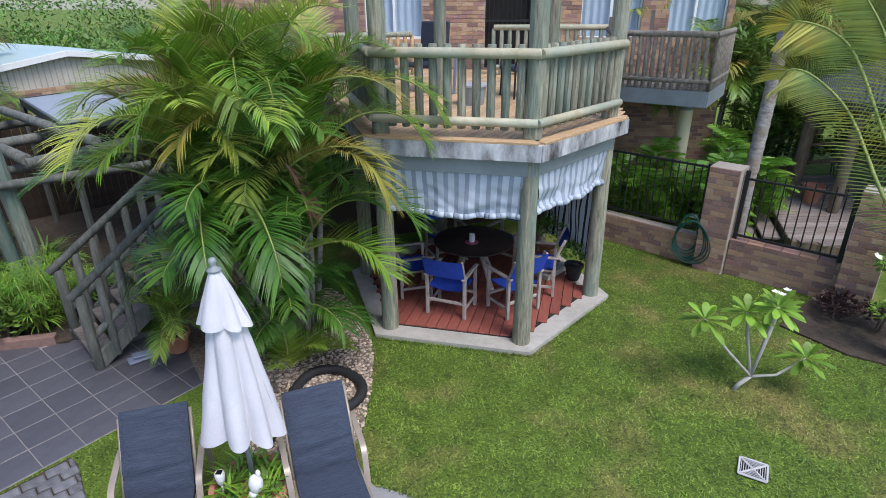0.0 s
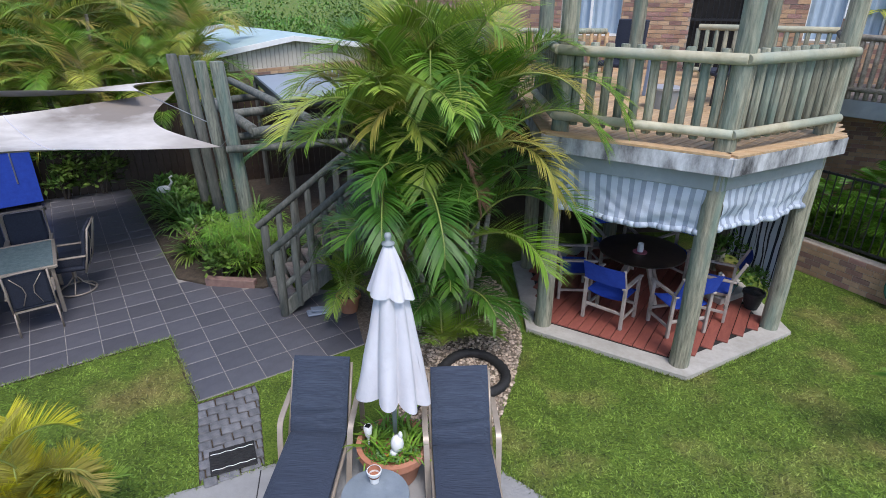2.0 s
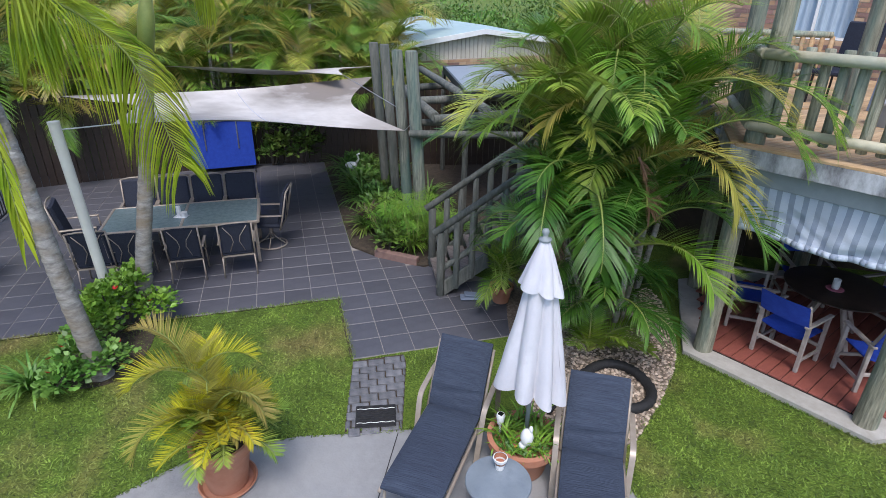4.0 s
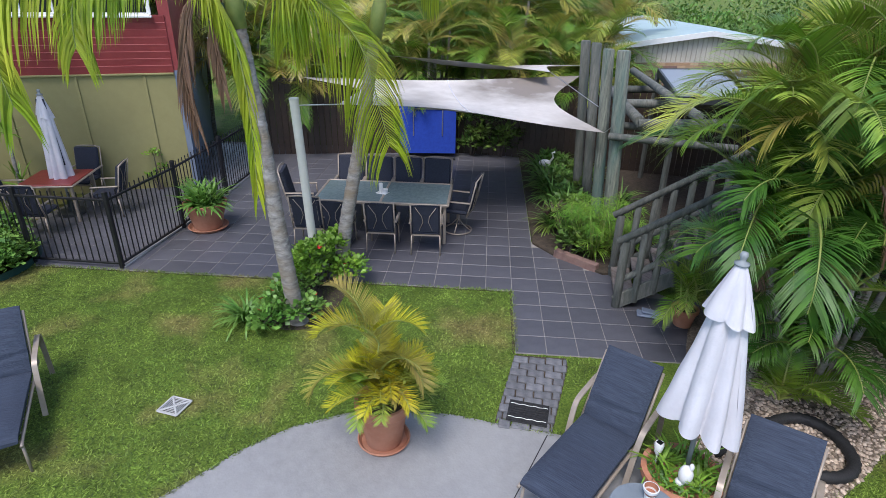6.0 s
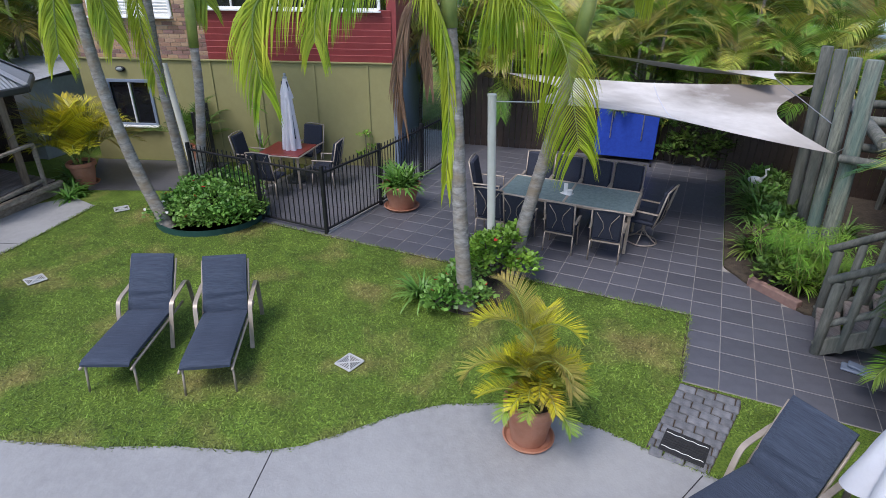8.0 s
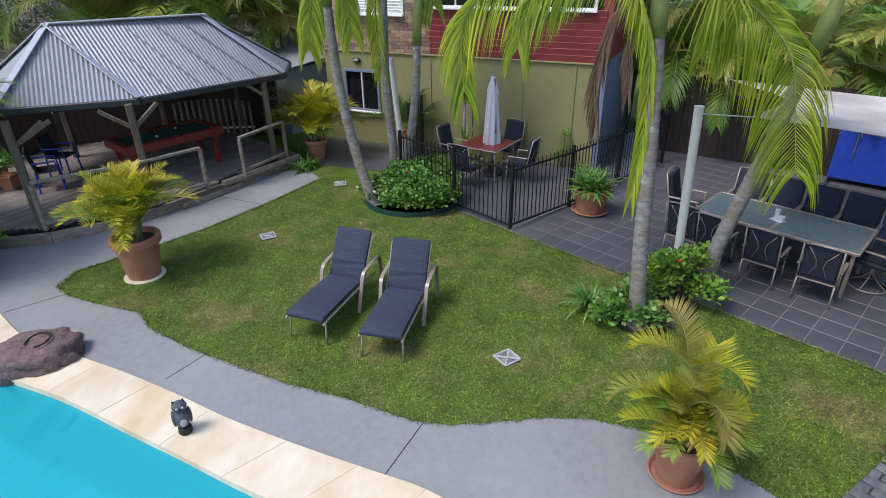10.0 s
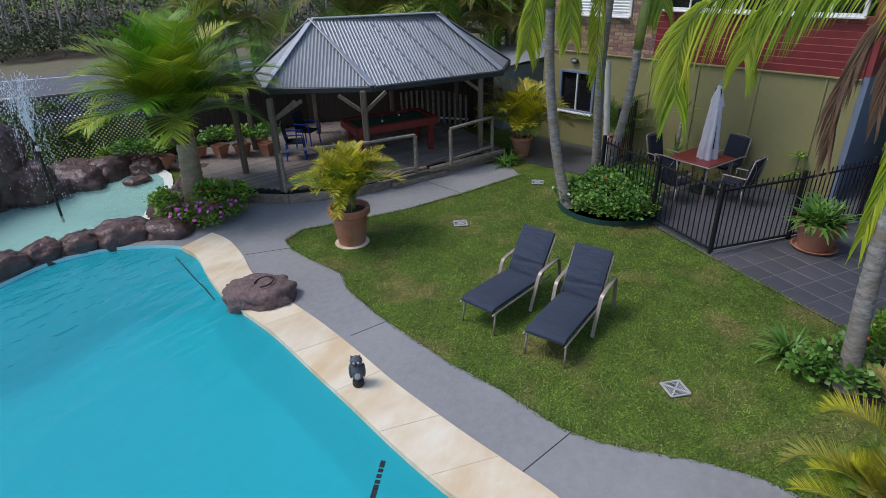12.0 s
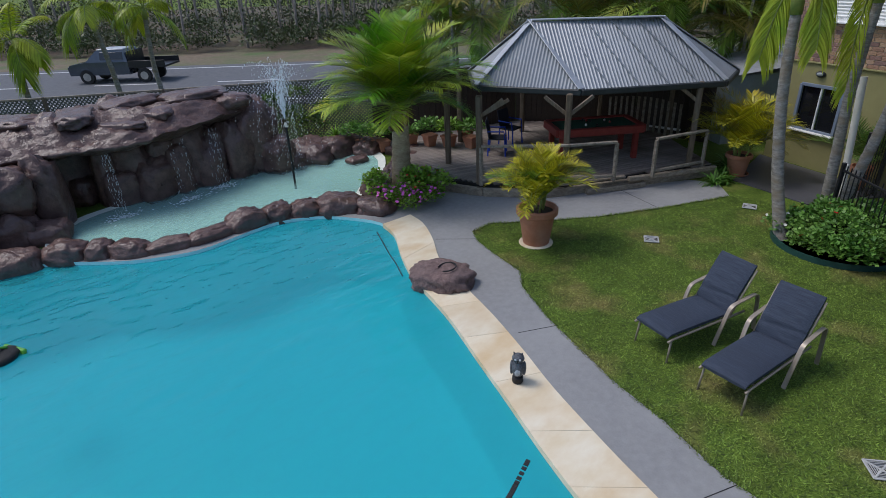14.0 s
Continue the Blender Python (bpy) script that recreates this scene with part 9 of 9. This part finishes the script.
for i, (x, y, h) in enumerate(((6.9, 13.0, 3.4), (8.1, 13.4, 3.8), (9.6, 13.3, 3.6), (11.0, 12.3, 3.6), (11.6, 10.6, 3.2), (10.9, 8.6, 2.6))):
    r = random.Random(500 + i)
    shrub("garden_hedge", "tall dark green hedge shrub behind the summerhouse", x, y, 0.0, [(r.uniform(-0.5, 0.5), r.uniform(-0.4, 0.4), h * (0.2 + 0.14 * k), 0.75 - 0.04 * k) for k in range(6)], "palm_dark", 0.22, 0.06, 230, 510 + i, cat="hedge")
# frangipani on the lawn
fg = thing("frangipani", "young frangipani with bare forked stems and white flowers", "tree", place(3.29, 5.25))
tips = [(-0.48, 0.02, 0.92), (0.02, 0.12, 0.94), (0.27, 0.02, 1.06), (0.70, -0.03, 0.44), (0.42, 0.20, 0.90)]
fork = Vector((0.14, -0.02, 0.20))
part("trunk", G().tube([(0, 0, 0), (0.03, -0.01, 0.08), fork], [0.030, 0.025, 0.023], 8), M["palebark_limb"], fg, "", True)
g, s = G(), G()
r = random.Random(8)
for tx, ty, tz in tips:
    t = Vector((tx, ty, tz))
    bend = Vector((0, 0, -0.10 if tz < 0.6 else -0.03))
    s.tube([fork, fork.lerp(t, 0.5) + bend, t], [0.019, 0.016, 0.014], 7)
    for k in range(16):
        a, e = radians(k * 67 + r.uniform(-8, 8)), radians(62 - 4.6 * k + r.uniform(-6, 6))
        d = Vector((math.cos(a) * math.cos(e), math.sin(a) * math.cos(e), math.sin(e)))
        w = Vector((-math.sin(a), math.cos(a), 0)) * 0.043
        l = r.uniform(0.24, 0.34)
        q = [t + d * l * f + Vector((0, 0, -0.30 * l * f * f)) for f in (0.05, 0.35, 0.68, 0.9, 1)]
        g.add([q[0], q[1] - w * 0.7, q[2] - w, q[3] - w * 0.6, q[4], q[3] + w * 0.6, q[2] + w, q[1] + w * 0.7], [(0, 1, 7), (1, 2, 6, 7), (2, 3, 5, 6), (3, 4, 5)])
part("branch", s, M["palebark_limb"], fg, "", True)
part("leaves", g, M["lime"], fg)
f = G()
for x, y, z in ((0.27, 0.0, 1.22), (0.34, 0.04, 1.25), (0.22, 0.04, 1.23)):
    for k in range(5):
        a = k * 1.257
        d, sd = Vector((math.cos(a), math.sin(a), 0.4)) * 0.045, Vector((-math.sin(a), math.cos(a), 0)) * 0.022
        p = Vector((x, y, z))
        f.add([p, p + d * 0.6 - sd, p + d, p + d * 0.6 + sd], [(0, 1, 2, 3)])
part("flowers", f, M["petal_white"], fg)
# corner bed at the garden wall
setting("corner_bed", G().prism([(4.55, 6.6), (5.0, 5.9), (5.9, 5.3), (7.2, 6.2), (6.3, 7.2), (5.5, 7.4)], -0.04, 0.03), M["soil"], "dark mulch bed at the end of the wall")
shrub("burgundy_shrub", "low burgundy-leaved shrub by the brick pier", 5.35, 6.75, 0.03, [(0, 0, 0.16, 0.22), (0.3, -0.15, 0.16, 0.22), (0.15, 0.2, 0.18, 0.2)], "purple", 0.06, 0.045, 260, 81)
shrub("white_flower_bush", "leggy bush with large white blooms at the garden wall", 5.75, 6.45, 0.03, [(0, 0, 0.9, 0.26), (0.3, 0.1, 1.1, 0.28), (-0.1, -0.2, 0.35, 0.22), (0.35, -0.3, 0.6, 0.26)], "lime", 0.09, 0.05, 150, 82, ("petal_white", 5, 0.085))
# flowers round the pool palm
shrub("vinca_bed", "dense mound of magenta flowers round the stout palm", -6.15, -8.75, 0.0, [(0.1, 0.25, 0.16, 0.30), (-0.3, 0.35, 0.18, 0.30), (0.3, -0.1, 0.20, 0.30), (0.05, 0.0, 0.24, 0.30), (0.3, -0.45, 0.2, 0.28), (-0.55, 0.3, 0.2, 0.28)], "lime", 0.07, 0.05, 260, 83, ("petal_pink", 170, 0.05))
shrub("geranium_bush", "red-flowering geranium beside the stout palm", -6.75, -8.75, 0.0, [(0, 0, 0.42, 0.36), (-0.15, 0.25, 0.36, 0.32), (0.2, -0.15, 0.5, 0.32), (0.35, 0.05, 0.4, 0.3)], "lime", 0.09, 0.07, 240, 84, ("petal_red", 14, 0.045))
shrub("geranium_bush", "leafy green bush behind the magenta flowers", -5.95, -9.5, 0.0, [(0, 0, 0.45, 0.28), (0.1, 0.2, 0.3, 0.26), (-0.05, -0.2, 0.35, 0.26)], "lime", 0.08, 0.06, 240, 86, ("petal_red", 5, 0.04))
strap_plant("lime_tuft", "yellow-green grassy tuft at the foot of the palm", -6.15, -9.65, 0.1, 60, 0.4, 0.025, "lime", 85)
# row of square pots along the fence
for i, (x, y) in enumerate(((-7.29, -13.49), (-7.57, -13.06), (-7.82, -12.67), (-8.07, -12.28), (-8.51, -11.59), (-8.80, -11.14), (-9.09, -10.69), (-9.42, -10.18), (-9.75, -10.75))):
    th = thing("square_pot", "tapered square terracotta pot with leafy plants", "pot", place(x, y, 0.27 if i > 3 else 0.05, 60 + 5 * i), "row of pots")
    s0, s1, h = 0.105, 0.155, 0.32
    vs = [(-s0, -s0, 0), (s0, -s0, 0), (s0, s0, 0), (-s0, s0, 0), (-s1, -s1, h), (s1, -s1, h), (s1, s1, h), (-s1, s1, h), (-s1 * .85, -s1 * .85, h), (s1 * .85, -s1 * .85, h), (s1 * .85, s1 * .85, h), (-s1 * .85, s1 * .85, h), (-s0, -s0, h - .05), (s0, -s0, h - .05), (s0, s0, h - .05), (-s0, s0, h - .05)]
    fs = [(3, 2, 1, 0)] + [(a + k, a + (k + 1) % 4, a + 4 + (k + 1) % 4, a + 4 + k) for a in (0, 4, 8) for k in range(4)] + [(12, 13, 14, 15)]
    part("pot_body", G().add(vs, fs), M["terracotta"], th)
    part("pot_rim", G().box((0, 0, h - 0.03), (2 * s1 + 0.03, 2 * s1 + 0.03, 0.05), None, 0.008).box((0, 0, h - 0.01), (0.1, 0.1, 0.02)), M["terracotta"], th)
    g = G()
    if i % 4 == 0:
        straps(g, (0, 0, h), 60, 0.45, 0.03, random.Random(300 + i))
    else:
        tuft(g, (0, 0, h + 0.2), 0.32, 330, 0.11, 0.06, random.Random(300 + i))
    part("foliage", g, M["shrub"] if i % 3 else M["lime"], th)
r = random.Random(77)
for i in range(5):
    strap_plant("fern", "bright green fern at the end of the hut deck", -11.75 - 0.35 * i, -4.78 + 0.12 * (i % 2) - 0.1 * i, 0.0, 46, 0.45, 0.04, "shrub", 320 + i, (5, 70))

# ---- lattice fence, front garden, far scrub ----
lat = thing("lattice_fence", "weathered diamond lattice fence behind the grotto", "fence")
L0, L1 = Vector((-9.12, -13.61)), Vector((4.0, -21.0))
ld = (L1 - L0).normalized()
ll = (L1 - L0).length
g = G()
n = int(ll / 0.105)
for i in range(-17, n):
    for s in (1, -1):
        a0 = i * 0.105
        z0, z1 = (0.05, 1.8) if s > 0 else (1.8, 0.05)
        t0, t1 = max(0, -a0 / 1.75), min(1, (ll - a0) / 1.75)
        if t1 <= t0:
            continue
        p, q = L0 + ld * (a0 + 1.75 * t0), L0 + ld * (a0 + 1.75 * t1)
        off = Vector((-ld.y, ld.x)) * 0.008 * s
        g.beam((p.x + off.x, p.y + off.y, z0 + (z1 - z0) * t0), (q.x + off.x, q.y + off.y, z0 + (z1 - z0) * t1), 0.008, 0.032)
tagged(part("lattice_slats", g, M["log_dark"], lat), kind="stuff")
for i in range(6):
    p = L0.lerp(L1, i / 5)
    part("post", G().box((p.x, p.y, 0.92), (0.09, 0.09, 1.85), None, 0.008), M["post_old"], lat)
part("cap_rail", G().beam((L0.x, L0.y, 1.82), (L1.x, L1.y, 1.82), 0.07, 0.05, 0.006), M["rail_old"], lat)
shrub("climber", "leafy climber growing over the lattice", -7.2, -14.5, 0.0, [(0, 0, 0.6, 0.4), (-0.4, 0.2, 1.0, 0.4), (0.5, -0.3, 0.9, 0.4), (1.0, -0.5, 1.3, 0.35), (0.3, -0.2, 1.5, 0.3), (1.5, -0.8, 0.7, 0.4)], "palm_dark", 0.10, 0.06, 260, 91, ("petal_red", 8, 0.04))
for i, (x, y, h) in enumerate(((-5.8, -24.2, 3.2), (-4.2, -23.6, 3.4), (-1.4, -23.0, 2.6), (0.6, -21.8, 2.4))):
    tall_palm("street_palm", "young palm planted along the roadside", [(x, y, 0), (x + 0.1, y, h * 0.5), (x + 0.3 * (i % 2), y, h)], 0.10, 0.08, 9, 1.6, "palm", 0, (-20, 70), 40 * i, 0.4, 0.45)
g = G()
r = random.Random(15)
for i in range(1700):
    s, w = r.uniform(-75, 75), 17 + abs(r.gauss(0, 9))
    x, y = road_at(s, w)
    h = (0.3 + 0.22 * (w - 17)) * r.uniform(0.5, 1.4) + 0.2
    tuft(g, (x, y, min(h, 6.5) * 0.75), 0.7 + 0.12 * min(h, 6), 90, 0.24, 0.11, r, 0.8, 0.9)
tagged(part("scrub", g, M["scrub"], None, "dry olive scrub and bush across the road"), category="bush", kind="stuff")
g = G()
for i in range(150):
    s, w = r.uniform(-60, 60), r.uniform(18.5, 30)
    x, y = road_at(s, w)
    h = r.uniform(4, 9)
    p = [(x, y, 0), (x + r.uniform(-.4, .4), y, h * 0.5), (x + r.uniform(-.9, .9), y + r.uniform(-.5, .5), h)]
    g.tube(p, [0.10, 0.07, 0.03], 6)
    for k in range(4):
        q = Vector(p[1]).lerp(Vector(p[2]), r.random())
        g.tube([q, q + Vector((r.uniform(-1.2, 1.2), r.uniform(-1, 1), r.uniform(0.5, 1.6)))], [0.04, 0.012], 5)
M["palebark"] = mat("pale_dead_bark", (0.16, 0.13, 0.11), (0.36, 0.31, 0.27), 0.9, 3, stretch=(3, 3, 1))
tagged(part("tree_trunks", g, M["palebark"], None, "bare pale trunks among the scrub"), category="tree", kind="stuff")
# woods all round, far off
g, g_light = G(), G()
for i in range(1500):
    a = r.uniform(0, 6.2832)
    q = 30 + 26 * r.random()
    x, y = q * math.cos(a), q * math.sin(a)
    if (Vector((x, y)) - Vector((-1.0, -27.5))).dot(RN) > -4:
        continue
    tuft(g_light if i % 4 == 0 else g, (x, y, r.uniform(0.5, 4.5)), r.uniform(1.2, 2.2), 150, 0.24, 0.12, r, 0.8, 0.9)
for i in range(170):
    a, q = radians(r.uniform(103, 152)), r.uniform(28.5, 37)
    tuft(g_light if i % 3 == 0 else g, (q * math.cos(a), q * math.sin(a), r.uniform(0.0, 1.9)), r.uniform(1.1, 1.8), 300, 0.22, 0.12, r, 0.8, 0.9)
tagged(part("woods", g, M["palm_dark"], None, "dense green trees in the distance"), category="woods", kind="stuff")
tagged(part("woods", g_light, M["shrub"], None, "fresher green trees in the distance"), category="woods", kind="stuff")
g = G()
for i in range(260):
    s, w = r.uniform(-110, 110), r.uniform(34, 60)
    x, y = road_at(s, w)
    tuft(g, (x, y, r.uniform(2, 9)), r.uniform(2, 3.2), 26, 1.2, 0.6, r, 0.8, 0.9)
tagged(part("far_scrub", g, M["scrub"], None, "grey-green bushland behind the road"), category="bush", kind="stuff")

# utility truck on the road
ut = thing("utility_truck", "dark grey crew-cab utility truck with a flat tray on the road", "truck", place(*road_at(0.93, 7.0), 0.03, math.degrees(math.atan2(-RD.y, -RD.x))) @ Matrix.Scale(0.9, 4))
M["carpaint"] = mat("dark_grey_carpaint", (0.06, 0.075, 0.10), (0.08, 0.095, 0.12), 0.25, 3, coat=0.6, metal=0.3)
prof = [(2.55, 0.45), (2.6, 0.85), (2.45, 1.0), (1.55, 1.12), (0.95, 1.68), (-0.55, 1.72), (-0.75, 1.1), (-0.75, 0.45)]
g = G()
n = len(prof)
vs = []
for s, k in ((-1, 0.84), (1, 0.84)):
    for x, z in prof:
        vs.append((x, s * (0.88 if z < 1.2 else 0.70), z))
g.add(vs, [tuple(range(n)), tuple(range(2 * n - 1, n - 1, -1))] + [(i, n + i, n + (i + 1) % n, (i + 1) % n) for i in range(n)])
part("cab", g, M["carpaint"], ut)
part("windscreen", G().add([(1.52, -0.72, 1.16), (1.52, 0.72, 1.16), (1.0, 0.62, 1.66), (1.0, -0.62, 1.66)], [(0, 1, 2, 3)]), M["pane"], ut)
for s in (-1, 1):
    part("side_window", G().box((0.12, 0.797 * s, 1.41), (1.25, 0.02, 0.40), Matrix.Rotation(radians(18 * s), 3, "X"), 0.01), M["pane"], ut)
    part("headlight", G().box((2.56, 0.68 * s, 0.86), (0.08, 0.3, 0.14), None, 0.02), M["plastic_white"], ut)
part("roof_panel", G().box((0.2, 0, 1.725), (1.4, 1.3, 0.03), None, 0.012), M["zincpale"], ut)
part("tray", G().box((-1.75, 0, 0.82), (2.0, 1.8, 0.1), None, 0.01), M["black"], ut)
for s in (-1, 1):
    part("tray_side", G().box((-1.75, 0.89 * s, 1.0), (2.0, 0.04, 0.28), None, 0.008), M["black"], ut)
part("headboard", G().box((-0.80, 0, 1.25), (0.05, 1.7, 0.75), None, 0.01), M["black"], ut)
for x in (1.65, -1.5):
    for s in (-1, 1):
        w = part("wheel", G().tube([(x, 0.74 * s, 0.37), (x, 0.92 * s, 0.37)], 0.37, 20), M["rubber"], ut)
        part("rim", G().tube([(x, 0.90 * s, 0.37), (x, 0.93 * s, 0.37)], 0.21, 16), M["steel"], w)

# small log summerhouse behind the garden wall
sh = thing("summerhouse", "small log summerhouse with a dark roof beyond the garden wall", "gazebo", place(8.65, 10.95))
apex = Vector((0, 0, 3.2))
rim8 = [Vector((1.8 * math.cos(k * math.pi / 4 + 2.92), 1.8 * math.sin(k * math.pi / 4 + 2.92), 2.42)) for k in range(8)]
for k in range(8):
    part("roof_panel", corrugated(rim8[k], rim8[(k + 1) % 8], apex, apex), M["charcoal"], sh, "", 30)
    part("fascia", G().beam(rim8[k] - Vector((0, 0, 0.07)), rim8[(k + 1) % 8] - Vector((0, 0, 0.07)), 0.03, 0.15, 0.005), M["charcoal"], sh)
for k in range(8):
    p = rim8[k] * 0.80
    part("post", G().log((p.x, p.y, 0.3), (p.x * 0.97, p.y * 0.97, 2.25), 0.10, 10), M["post_old"], sh, "", 40)
    q = rim8[(k + 1) % 8] * 0.80
    if k not in (0, 1):
        for z in (0.75, 1.15):
            part("side_rail", G().log((p.x, p.y, z), (q.x, q.y, z), 0.05, 8), M["post_old"], sh, "", 40)
        part("brace", G().log((p.x, p.y, 1.75), p.lerp(q, 0.22) - Vector((0, 0, 0.1)), 0.045, 8), M["post_old"], sh, "", 40)
SUMDECK = [(-2.1, -0.2), (-2.75, -2.1), (-1.3, -2.8), (0.9, -2.2), (1.7, 0.6), (0.6, 1.7), (-1.0, 1.6)]
part("floor", G().prism(SUMDECK, 0.12, 0.30), M["post_old"], sh)
for i in range(-18, 19):
    hit = clip_line(Vector((0, i * 0.135)), Vector((1, 0)), SUMDECK)
    if hit and hit[1] - hit[0] > 0.2:
        part("deck_board", G().box(((hit[0] + hit[1]) / 2, i * 0.135, 0.313), (hit[1] - hit[0] + 0.04, 0.125, 0.026), None, 0.004), M["greydeck"], sh)
for k in range(2):
    part("step", G().box((-2.62 - 0.28 * k, -1.05 + 0.1 * k, 0.17 - 0.10 * k), (0.30, 1.3, 0.05), Matrix.Rotation(radians(-18), 3, "Z"), 0.008), M["greydeck"], sh)
p = lathe_pot("plant_pot", "terracotta pot on the summerhouse deck", 7.35, 10.75, 0.327, 0.2, 0.36, M["terracotta"])
